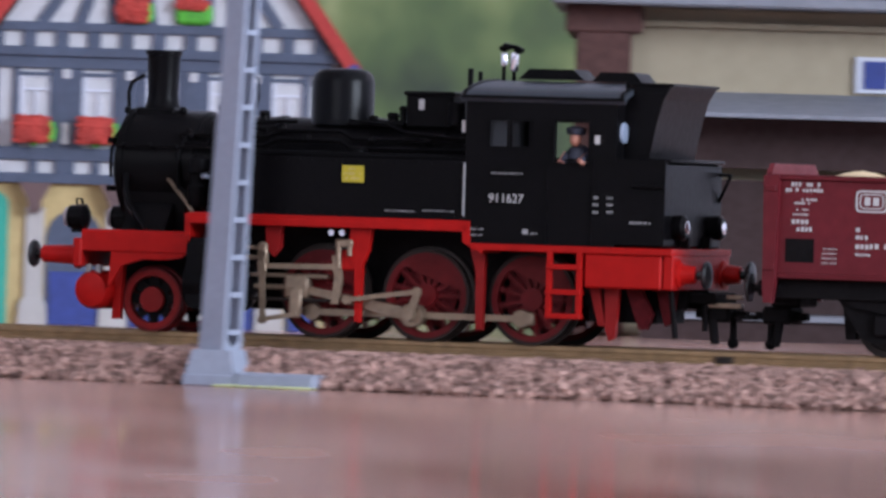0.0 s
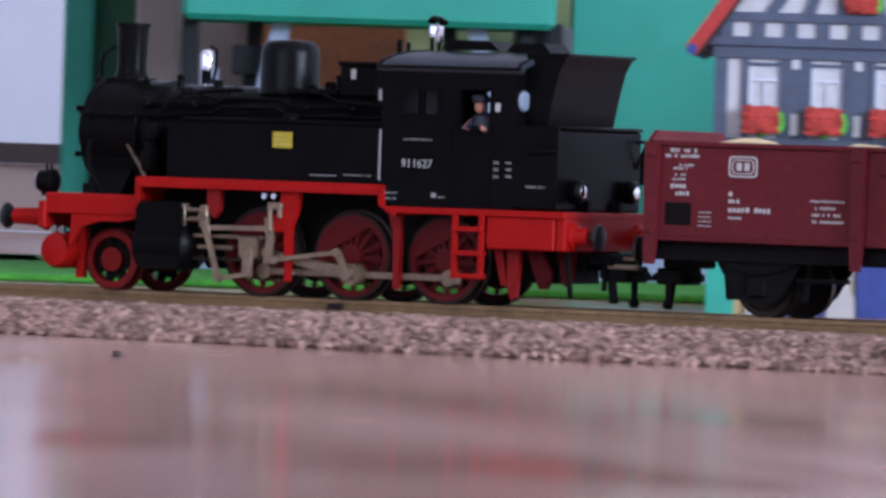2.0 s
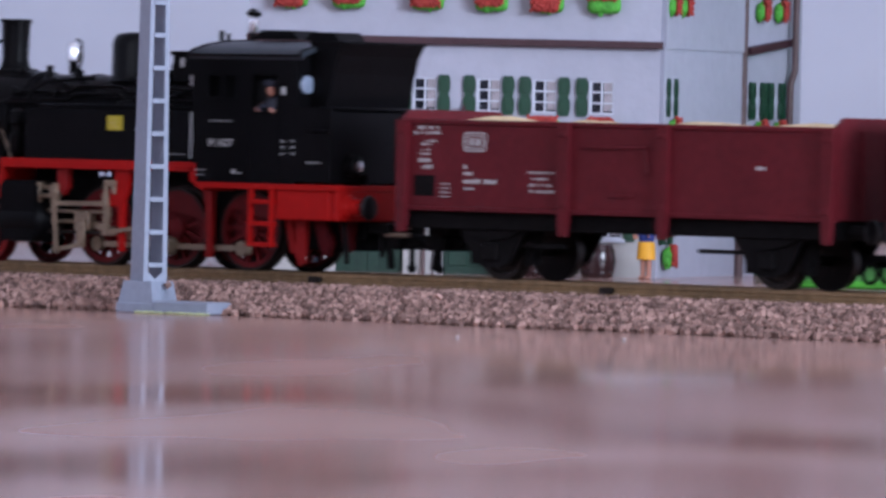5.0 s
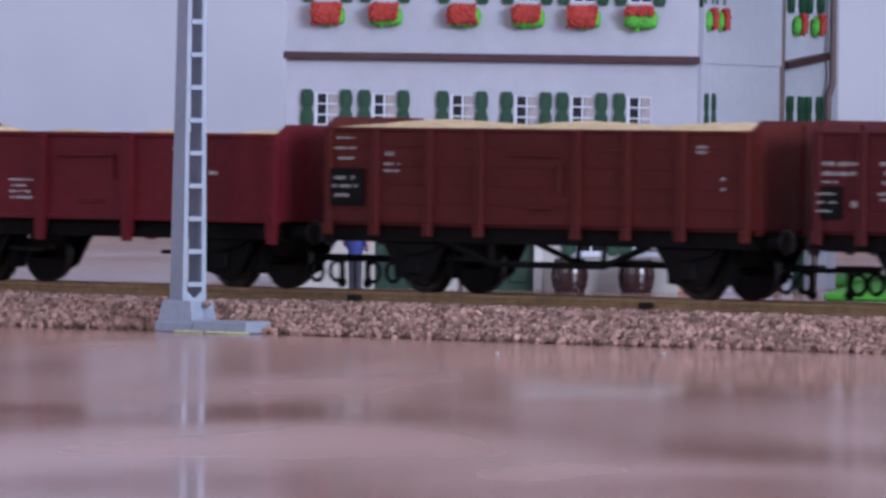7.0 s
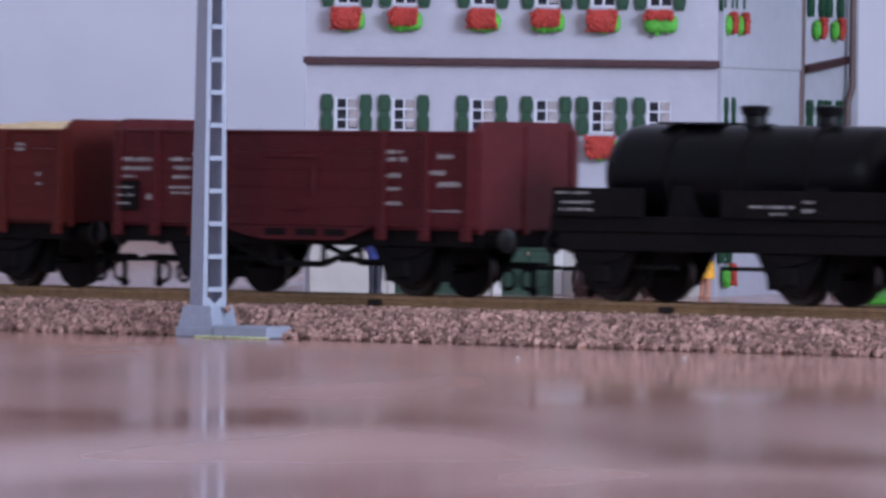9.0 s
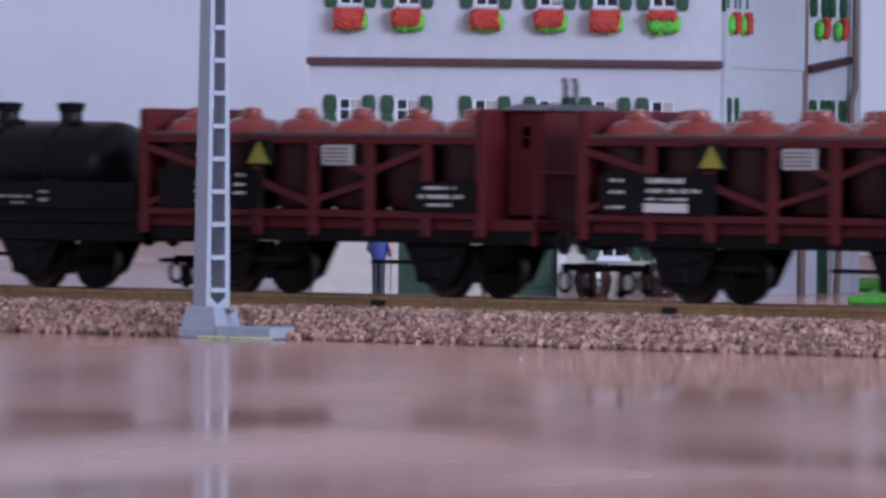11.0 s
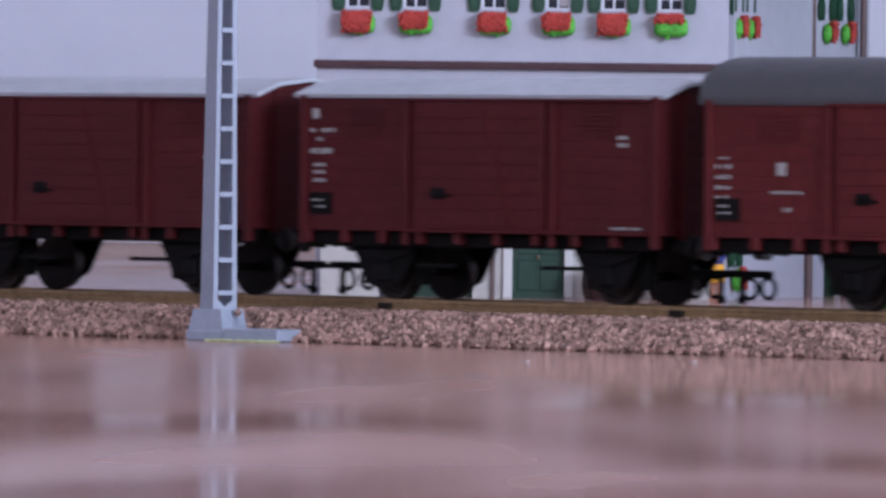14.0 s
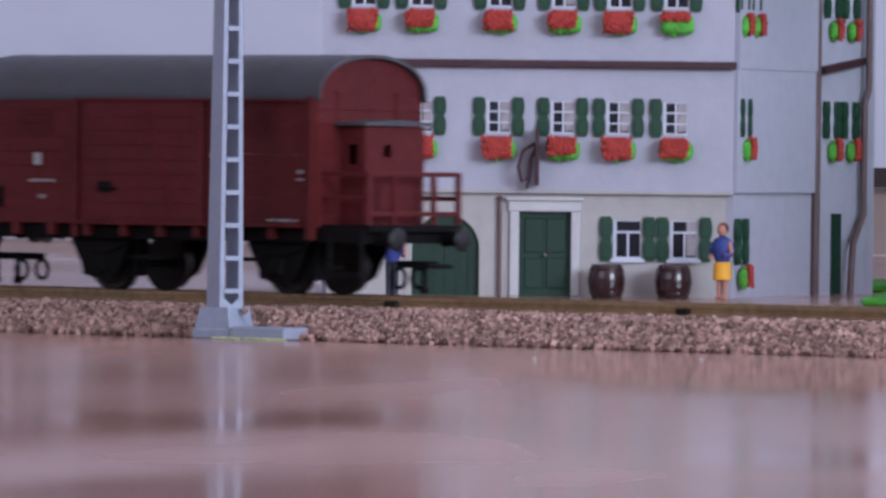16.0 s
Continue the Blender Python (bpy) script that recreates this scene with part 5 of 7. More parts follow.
def tank_wagon():
    a0, a1 = 420.0, 510.0
    h, m = 45.0, 465.0
    ax = (432.6 - m, 477.0 - m)
    t = vehicle("tank_wagon", a0, a1, ax, "black tank wagon with two filling domes and a brakeman platform")
    k = Kit().lathe([(2, -37.2), (7.0, -36.6), (9.2, -34.6), (9.7, -32), (9.7, 24), (9.2, 26.6), (7.0, 28.6), (2, 29.2)], (0, 0, 32.9), 28, "x")
    part("tank", k, M_GLOSS, t, "glossy black tank barrel")
    for x in (-20, -2.5, 13):
        part("band", Kit().lathe([(9.75, x - 0.5), (10.0, x - 0.5), (10.0, x + 0.5), (9.75, x + 0.5)], (0, 0, 32.9), 28, "x"), M_UNDER, t, "black tank band")
    for x in (-6.0, 11.5):
        d = part("dome", Kit().lathe([(3.0, 41.0), (2.3, 42.6), (2.2, 44.4), (2.7, 44.7), (2.8, 45.8), (1.2, 46.2)], (x, 0, 0), 18), M_GLOSS, t, "black filling dome")
        part("lid", Kit().lathe([(2.9, 45.5), (3.0, 45.8), (2.8, 46.3), (0.8, 46.5)], (x, 0, 0), 16), M_GLOSS, d)
    part("walkway", Kit().box(-26, -12, -5, 5, 42.6, 43.1), M_UNDER, t, smooth=False)
    k = Kit().box(-h + 1, h - 0.5, -14.6, -13.4, 22.0, 25.0, 0.15).box(-h + 1, h - 0.5, 13.4, 14.6, 22.0, 25.0, 0.15).box(-h + 1, h - 0.5, -14, 14, 23.6, 24.6)
    part("deck", k, M_UNDER, t, "black frame deck", smooth=False)
    for x in (-16, 16):
        k = Kit().prism([(-11, 24.6), (11, 24.6), (9.5, 31), (-9.5, 31)], "x", x - 2.5, x + 2.5)
        part("saddle", k, M_UNDER, t, "black tank saddle", smooth=False)
    k = Kit().box(-2.5, h - 1.5, -15.4, -14.8, 24.9, 30.2, 0.1)
    part("sign_board", k, M_UNDER, t, "black lettered side board", smooth=False)
    k = Kit().box(-43, -21, -15.4, -14.8, 24.9, 30.4, 0.1)
    part("sign_board", k, M_UNDER, t, "black lettered side board", smooth=False)
    bars(t, [(4.5, 15.0, 27.2, 0.6), (17.0, 19.6, 28.2, 0.6), (17.0, 19.6, 26.6, 0.9), (9.5, 13.0, 25.9, 0.5), (-42, -34, 29.4, 0.5), (-41, -33, 27.6, 0.6), (-41, -33, 26.2, 0.6)], -15.45, M_PRINTDIM)
    k = Kit()
    for y in (-14, 14):
        k.rod((h - 2, y, 24), (h - 2, y, 31.5), 0.35)
    k.rod((h - 2, -14, 31.5), (h - 2, 14, 31.5), 0.35)
    part("handrail", k, M_UNDER, t, "black handrail")
    underframe(t, -h + 3, h - 1, ax, 18.4, 22.0)


def pot_wagon(a0, a1, axles, white_panel):
    """Acid-pot wagon: two rows of round stoneware pots in an open frame, a brakeman's cabin at the rear."""
    body = 88.0
    m = a0 + body / 2
    h = body / 2
    ax = tuple(a - m for a in axles)
    t = vehicle("pot_wagon", a0, a0 + body, ax, "oxide-red acid pot wagon with round stoneware pots and a brake cabin", group="pot wagons")
    part("floor", Kit().box(-h, h + 12, -14.5, 14.5, 21.8, 24.0, 0.1), M_WAGON, t, smooth=False)
    posts = [511.1, 527.2, 541.3, 555.9, 570.3, 584.8, 598.5]
    for y in (-15.6, 15.6):
        for i, p in enumerate(posts):
            x = p - 511.0 - h
            k = Kit().box(x - 1.1, x + 1.1, y - 0.6, y + 0.6, 20.4, 40.0 if 0 < i < 6 else 45.0, 0.15)
            part("post", k, M_WAGON, t, "red frame post", smooth=False)
        for z0, z1 in ((38.4, 39.9), (24.0, 25.4)):
            part("side_rail", Kit().box(-h, h, y - 0.55, y + 0.55, z0, z1, 0.12), M_WAGON, t, "red side rail", smooth=False)
        for i in range(6):
            xa, xb = posts[i] - 511.0 - h, posts[i + 1] - 511.0 - h
            if i in (0, 3):
                part("diagonal", Kit().bar((xa, y, 37.6), (xb, y, 32.5 if i == 3 else 33.5), 1.4, 0.9), M_WAGON, t, "red diagonal brace", smooth=False)
                part("diagonal", Kit().bar((xa, y, 27.2 if i else 26), (xb, y, 31.0), 1.2, 0.9), M_WAGON, t, "red diagonal brace", smooth=False)
            elif i in (1, 4):
                part("diagonal", Kit().bar((xa, y, 30.5), (xb, y, 26.0), 1.4, 0.9) if i == 1 else Kit().bar((xa, y, 32.8), (xb, y, 37.4), 1.4, 0.9), M_WAGON, t, "red diagonal brace", smooth=False)
            elif i == 2:
                part("diagonal", Kit().bar((xa, y, 31.0), (xb, y, 26.6), 1.4, 0.9), M_WAGON, t, "red diagonal brace", smooth=False)
            else:
                part("diagonal", Kit().bar((xa, y, 26.0), (xb, y, 30.5), 1.4, 0.9), M_WAGON, t, "red diagonal brace", smooth=False)
    k = Kit().box(-h - 0.2, -h + 1.0, -16, 16, 24, 45.2, 0.15)
    for i in range(4):
        k.box(-h - 0.5, -h - 0.1, -16, 16, 25 + i * 5, 29.6 + i * 5, 0.1)
    part("end_wall", k, M_WAGON, t, "red planked end wall", smooth=False)
    part("end_wall", Kit().box(h - 1.0, h + 0.4, -16, 16, 24, 45.4, 0.15), M_WAGON, t, "red planked end wall", smooth=False)
    # pots: two rows of six; shade behind the frame is put in the dark body colour
    pot = Kit().lathe([(3.0, 24.4), (5.6, 26), (6.6, 30), (6.7, 36), (6.7, 40.2)], n=18).mesh("pot", M_POT_SHADED, True)
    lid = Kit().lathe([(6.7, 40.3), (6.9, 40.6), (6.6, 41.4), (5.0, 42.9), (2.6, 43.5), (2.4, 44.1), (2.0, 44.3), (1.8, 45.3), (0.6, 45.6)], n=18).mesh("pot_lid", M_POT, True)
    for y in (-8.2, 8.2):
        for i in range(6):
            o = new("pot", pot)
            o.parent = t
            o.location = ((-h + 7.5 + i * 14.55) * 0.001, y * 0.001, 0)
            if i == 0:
                o["label"] = "round stoneware pot, body coloured dark as in shade"
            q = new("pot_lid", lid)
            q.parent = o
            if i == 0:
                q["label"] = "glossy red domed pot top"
    for y in (-14.6, 14.6):
        part("pot_board", Kit().box(-h + 1, h - 1, y - 0.8, y + 0.8, 39.9, 40.6, 0.1), M_DARKWOOD, t, "dark board along the pots", smooth=False)
    # brakeman's cabin
    k = Kit()
    wall_with_holes(k, h + 1.5, h + 10.5, 25, 45.0, -9.5, -8.7, [(h + 4.5, h + 7.0, 38, 42)])
    cab = part("brake_cabin", k, M_WAGON, t, "red brakeman's cabin", smooth=False)
    for q in ((h + 1.5, h + 2.3, -8.7, 9.5), (h + 9.7, h + 10.5, -8.7, 9.5), (h + 2.3, h + 9.7, 8.7, 9.5)):
        part("cabin_wall", Kit().box(*q, 25, 45), M_WAGON, cab, smooth=False)
    part("window_bar", Kit().box(h + 4.5, h + 7.0, -9.3, -8.9, 39.8, 40.2), M_WAGON, cab, smooth=False)
    part("cabin_roof", Kit().prism([(-11, 45.2), (11, 45.2), (6, 46.4), (-6, 46.4)], "x", h + 0.4, h + 12), M_DARKROOF, cab, "dark cabin roof", smooth=False)
    k = Kit().tube([(h + 4.5, 4, 46), (h + 4.5, 4, 50.5), (h + 4.0, 4, 51.5)], 0.5).tube([(h + 7.0, 4, 46), (h + 7.0, 4, 50.5), (h + 6.5, 4, 51.5)], 0.5)
    part("roof_pipe", k, M_UNDER, cab, "thin roof pipes")
    k = Kit().box(h + 10.8, h + 12, -14, -13, 19, 24).rod((h + 11.5, -13.5, 24), (h + 11.5, -13.5, 33), 0.35).rod((h + 11.5, 13.5, 24), (h + 11.5, 13.5, 33), 0.35).rod((h + 11.5, -13.5, 33), (h + 11.5, 13.5, 33), 0.35)
    part("platform_rail", k, M_WAGON, t, "red platform railing")
    # boards and signs
    y = -16.45
    part("label_panel", Kit().box(-h + 4.6, -h + 32.0, y, y + 0.5, 25.6, 33.2), M_UNDER, t, "black lettered board", smooth=False)
    part("label_panel", Kit().box(-h + 70.5, -h + 87.0, y, y + 0.5, 25.2, 31.2), M_UNDER, t, "black lettered board", smooth=False)
    if white_panel:
        part("white_panel", Kit().box(-h + 15.2, -h + 25.6, y - 0.1, y + 0.2, 25.9, 27.6), M_PRINT, t, "white label strip", smooth=False)
        bars(t, [(-h + 6.4, -h + 10.5, 31.9, 0.7), (-h + 6.4, -h + 10.5, 29.7, 0.7), (-h + 6.4, -h + 10.5, 26.8, 0.7), (-h + 16.0, -h + 25.0, 31.9, 1.2), (-h + 16.0, -h + 25.6, 30.0, 1.0), (-h + 16.0, -h + 25.6, 28.4, 0.6), (-h + 26.3, -h + 28.6, 30.0, 0.8)], y - 0.06)
    else:
        bars(t, [(-h + 14.6, -h + 21.0, 32.0, 0.8), (-h + 14.6, -h + 18.6, 30.4, 0.8), (-h + 14.6, -h + 20.6, 28.7, 0.8), (-h + 14.6, -h + 19.6, 27.0, 0.8), (-h + 24.6, -h + 27.8, 32.0, 0.7), (-h + 24.6, -h + 27.8, 30.2, 0.7), (-h + 24.6, -h + 27.8, 28.5, 0.7)], y - 0.06)
    bars(t, [(-h + 74.0, -h + 82.0, 30.0, 0.7), (-h + 72.6, -h + 84.0, 28.3, 0.9), (-h + 74.6, -h + 81.0, 26.7, 0.7)], y - 0.06)
    tri = Kit().prism([(-h + 28.2, 34.4), (-h + 33.8, 34.4), (-h + 31.0, 38.7)], "y", y - 0.1, y + 0.2)
    part("warning_triangle", tri, M_SIGN, t, "yellow warning triangle", smooth=False)
    part("placard_back", Kit().box(-h + 27.6, -h + 34.4, y + 0.1, y + 0.5, 34.0, 39.0), M_UNDER, t, smooth=False)
    part("placard", Kit().box(-h + 47.6, -h + 55.4, y - 0.1, y + 0.4, 34.2, 38.2, 0.1), M_PRINTDIM, t, "white placard", smooth=False)
    bars(t, [(-h + 48.4, -h + 54.6, z, 0.35) for z in (37.4, 36.6, 35.8, 35.0)], y - 0.12, M_WAGON)
    underframe(t, -h + 1, h + 11, ax, 19.2, 21.8)


def covered_wagon(a0, a1, axles, eave, ridge, arc, roof_mat, label, logo, platform=False, mat=M_WAGON):
    h, m = (a1 - a0) / 2, (a0 + a1) / 2
    ax = tuple(a - m for a in axles)
    t = vehicle("covered_wagon", a0, a1, ax, label, group="covered wagons")
    n = 9
    for y0, y1 in ((-15.9, -15.0), (15.0, 15.9)):
        for i in range(n):
            za, zb = 22.0 + (eave - 22.0) * i / n, 22.0 + (eave - 22.0) * (i + 1) / n
            part("plank", Kit().box(-h + 0.4, h - 0.4, y0, y1, za + 0.01, zb - 0.01, 0.035), mat, t, smooth=False)
    def outline(extra=0.0, base=22.0):
        if arc:
            top = [(15.9 * math.cos(a) * (1 + extra / 16), eave - 0.4 + (ridge - eave + extra) * math.sin(a) ** 0.8) for a in [math.pi * i / 14 for i in range(15)]]
        else:
            top = [(16.2 + extra, eave), (9.5, eave + (ridge - eave) * 0.66 + extra), (0, ridge + extra), (-9.5, eave + (ridge - eave) * 0.66 + extra), (-16.2 - extra, eave)]
        return [(-15.8, base), (15.8, base)] + top
    for x0, x1 in ((-h, -h + 0.9), (h - 0.9, h)):
        k = Kit().prism(outline(), "x", x0, x1)
        part("end_wall", k, mat, t, "oxide-red planked end wall", smooth=False)
        for y in (-9, 9):
            part("end_post", Kit().box(x0 - 0.5, x1 + 0.5, y - 0.8, y + 0.8, 19.5, eave + 1, 0.15), mat, t, smooth=False)
        for i in range(n):
            z = 22.0 + (eave - 22.0) * i / n
            part("end_board", Kit().box(x0 - 0.15, x1 + 0.15, -15.7, 15.7, z + 0.08, z + (eave - 22) / n - 0.08, 0.06), mat, t, smooth=False)
    roof = outline(0.5)[2:]
    inner = [(y * 0.985, z - 0.7) for y, z in roof[::-1]]
    part("roof", Kit().prism(roof + inner, "x", -h - 1.4, h + 1.4), roof_mat, t, "curved grey roof" if arc else "pale grey pitched roof", smooth=arc)
    # sliding door, its rail, corner and side posts
    part("door", Kit().box(-15.5, 17.0, -16.7, -16.0, 22.6, eave - 1.2, 0.15), mat, t, "closed sliding door", smooth=False)
    for i in range(8):
        z = 23.4 + (eave - 25) * i / 8
        part("door_board", Kit().box(-15.0, 16.5, -16.85, -16.6, z + 0.05, z + (eave - 25) / 8 - 0.05, 0.05), mat, t, smooth=False)
    part("door_brace", Kit().bar((2, -16.9, eave - 3), (9, -16.9, 24), 0.7, 0.35), mat, t, "slanting door brace", smooth=False)
    part("door_rail", Kit().box(-18, h - 3, -17.0, -16.0, eave - 1.3, eave - 0.7, 0.1).box(-18, h - 3, -17.0, -16.0, 21.9, 22.6, 0.1), mat, t, "door rails", smooth=False)
    for x in (-h + 1.0, h - 1.0):
        for y in (-16.3, 16.3):
            part("side_post", Kit().box(x - 0.75, x + 0.75, y - 0.4, y + 0.4, 19.4, eave - 0.2, 0.12), mat, t, "side post", smooth=False)
    for i in range(10):
        x = -h + 1.6 + i * (2 * h - 3.2) / 9
        part("floor_bracket", Kit().box(x - 0.9, x + 0.9, -16.3, -14.4, 19.6, 22.4, 0.2), mat, t, smooth=False)
    for x in (-17.8, 19):
        part("side_post", Kit().box(x - 0.7, x + 0.7, -16.7, -15.9, 19.4, eave - 1.3, 0.12), mat, t, "door post", smooth=False)
    for x in (-h + 17, h - 15):
        k = Kit()
        for i in range(5):
            k.box(x - 4.5, x + 4.5, -16.25, -15.8, eave - 7.6 + i * 0.9, eave - 7.1 + i * 0.9)
        k.box(x - 5, x + 5, -16.2, -15.8, eave - 3.0, eave - 2.7)
        part("vent_slats", k, mat, t, "vent slats", smooth=False)
    k = Kit().box(-11, -7.5, -17.2, -16.6, 28.4, 30.6, 0.2).rod((-10, -17.2, 30), (-6, -17.2, 29), 0.3)
    part("door_latch", k, M_UNDER, t, "dark door latch")
    y = -16.05
    bars(t, logo, y, M_PRINTDIM)
    part("label_panel", Kit().box(-h + 2.6, -h + 8.2, y - 0.25, y + 0.1, 25.2, 29.4), M_UNDER, t, "black label panel", smooth=False)
    bars(t, [(-h + 3.2, -h + 6.2, 27.9, 0.5), (-h + 3.2, -h + 6.8, 26.6, 0.5), (h - 12, h - 4, 23.3, 0.6)], y - 0.28, M_PRINTDIM)
    x1 = h + (12.5 if platform else 0)
    underframe(t, -h + 1, x1 - 1, ax, 19.0, 21.8)
    if platform:
        part("platform", Kit().box(h, h + 13, -14, 14, 21.2, 22.6, 0.2), M_UNDER, t, "black brake platform", smooth=False)
        k = Kit()
        wall_with_holes(k, h + 0.6, h + 7.0, 22.6, 42.0, -9.0, -8.2, [(h + 2.2, h + 5.0, 34.5, 38.5)])
        cab = part("brake_cabin", k, mat, t, "red brakeman's cabin", smooth=False)
        k = wall_with_holes(Kit(), -8.2, 9.0, 22.6, 42, 0, 0.8, [(-3.4, -1.0, 36, 38.4)])
        end = part("cabin_wall", k, mat, cab, smooth=False)
        end.matrix_basis = pose((h + 7.0) * 0.001, 0, 0, 0, 0, 90)
        part("cabin_wall", Kit().box(h + 0.6, h + 6.2, 8.2, 9, 22.6, 42), mat, cab, smooth=False)
        part("cabin_roof", Kit().prism([(-10.5, 42.2), (10.5, 42.2), (10.5, 42.8), (0, 43.4), (-10.5, 42.8)], "x", h - 0.4, h + 8.2), M_DARKROOF, cab, "dark cabin roof", smooth=False)
        for yy in (-13.6, -6, 6, 13.6):
            part("rail_post", Kit().box(h + 11.6, h + 12.5, yy - 0.6, yy + 0.6, 22.6, 33.0, 0.1), mat, t, "red railing post", smooth=False)
        for z in (32.2, 24.4):
            part("platform_rail", Kit().box(h + 11.5, h + 12.4, -13.6, 13.6, z, z + 0.9, 0.1), mat, t, "red platform railing", smooth=False)
        for yy in (-13.6, 13.6):
            for z in (32.2, 27.4):
                part("platform_rail", Kit().box(h, h + 12.3, yy - 0.4, yy + 0.4, z, z + 0.9, 0.1), mat, t, "red platform railing", smooth=False)
        k = Kit().box(h + 2, h + 11, -15.4, -12.5, 12.4, 13.2).rod((h + 2.4, -14, 13), (h + 2.4, -14, 21), 0.5).rod((h + 10.6, -14, 13), (h + 10.6, -14, 21), 0.5)
        part("step", k, M_UNDER, t, "black step board")


open_wagon_low()
open_wagon_high(190.0, 295.6, (210.4, 278.0), (191.5, 203.3, 216.8, 229.5, 253.4, 265.6, 278.7, 294), "brown-red planked open goods wagon with a sand load", True, M_WAGON2, 40.4,
                [(-50.6, -42.2, 25.4, 32.6, "k"), (-50, -44.5, 30.8, 0.8, "p"), (-50, -43.5, 29.2, 0.7, "p"), (-49.4, -45, 27.4, 0.8, "p"), (-49.5, -45, 38.6, 0.5, "w"), (-50, -44.5, 36.6, 0.6, "w"), (-49.5, -45, 34.6, 0.6, "w"), (-37.0, -34.6, 35.6, 1.0, "w"), (-37.4, -33.4, 33.6, 0.6, "w"), (-37.4, -33.4, 32.3, 0.6, "w"), (39.4, 41.8, 37.6, 0.7, "w"), (39.4, 41.8, 36.6, 0.7, "w"), (45.2, 46.4, 31.6, 0.7, "w"), (45.2, 46.4, 29.6, 0.7, "w")])
open_wagon_high(309.0, 403.0, (329.2, 382.6), (310.5, 320.5, 331, 380, 391, 401.5), "oxide-red planked open wagon without visible load", False, M_WAGON, 40.6,
                [(-46.0, -40.0, 24.6, 30.6, "k"), (-45.4, -41, 29.2, 0.5, "p"), (-45.4, -41, 27.6, 0.5, "p"), (-45.4, -42, 26, 0.5, "p"), (-44.8, -35, 34.8, 0.9, "w"), (-44.8, -34.6, 33.0, 0.9, "w"), (-44.8, -41, 31.4, 0.5, "w"), (-31.6, -25, 34.9, 0.9, "w"), (-30.6, -26, 33.2, 0.9, "w"), (-31, -25.4, 31.4, 0.8, "w"), (-32, -24.6, 29.3, 0.6, "w"), (-32, -24.6, 28.2, 0.6, "w"), (-38, -35.6, 27.4, 1.6, "w"),
                 (24.6, 29.0, 36.8, 1.0, "w"), (25.0, 30, 35.4, 1.0, "w"), (25.2, 28.6, 32.2, 1.0, "w"), (25.2, 28.4, 29.6, 0.9, "w"), (25.0, 28.6, 26.8, 0.8, "w"), (38.0, 42, 36.0, 1.0, "w"), (34.6, 40.0, 32.8, 1.0, "w"), (38, 44, 30.6, 1.2, "w"), (34.6, 44.4, 25.4, 0.5, "w")])
tank_wagon()
pot_wagon(511.0, 599.0, (530.4, 584.8), False)
pot_wagon(624.2, 712.2, (645.8, 697.0), True)
tall = [(3.0, 6.4, 44.8, 2.2), (2.4, 9.0, 41.6, 0.9), (4.2, 6.0, 39.9, 0.8), (2.6, 8.6, 37.5, 1.4), (3.4, 6.6, 34.8, 0.8), (3.4, 6.4, 33.4, 0.8), (3.4, 6.6, 31.8, 0.8)]
for a0, a1, axl in ((736.7, 831.3, (757.4, 812.0)), (844.0, 934.4, (863.0, 919.0))):
    hh = (a1 - a0) / 2
    covered_wagon(a0, a1, axl, 48.7, 51.5, False, M_GREYROOF, "oxide-red covered goods wagon with a pale grey pitched roof",
                  [(x0 - hh, x1 - hh, z, hz) for x0, x1, z, hz in tall] + [(hh - 10.4, hh - 7.8, 40.6, 0.9), (hh - 10.4, hh - 7.8, 39.2, 0.9)])
hh = (1037.6 - 945.4) / 2
covered_wagon(945.4, 1037.6, (977.6, 1025.2), 48.0, 56.2, True, M_DARKROOF, "oxide-red covered goods wagon with a dark arched roof and brake platform",
              [(16.6 - hh, 20.4 - hh, 35.0, 2.6), (15.2 - hh, 22.6 - hh, 30.6, 0.7), (18.0 - hh, 20.2 - hh, 27.4, 0.9), (2.4 - hh, 5.6 - hh, 37.0, 0.5), (2.4 - hh, 6.4 - hh, 35.4, 1.0), (2.4 - hh, 6.2 - hh, 33.4, 0.9), (2.4 - hh, 6.0 - hh, 31.4, 0.9), (2.4 - hh, 5.6 - hh, 29.6, 0.7), (hh - 4.6, hh - 2.6, 33.0, 0.9), (hh - 4.6, hh - 2.6, 31.4, 0.6)], True, M_WAGON4)


# ---- the tank engine ----
DRIVER_R, PONY_R, CRANK = 7.95, 5.6, 3.7
AXLES, PONY_X = (-8.0, 11.0, 30.4), -40.0
CRANK_AT_2S = radians(298)
RODS = []


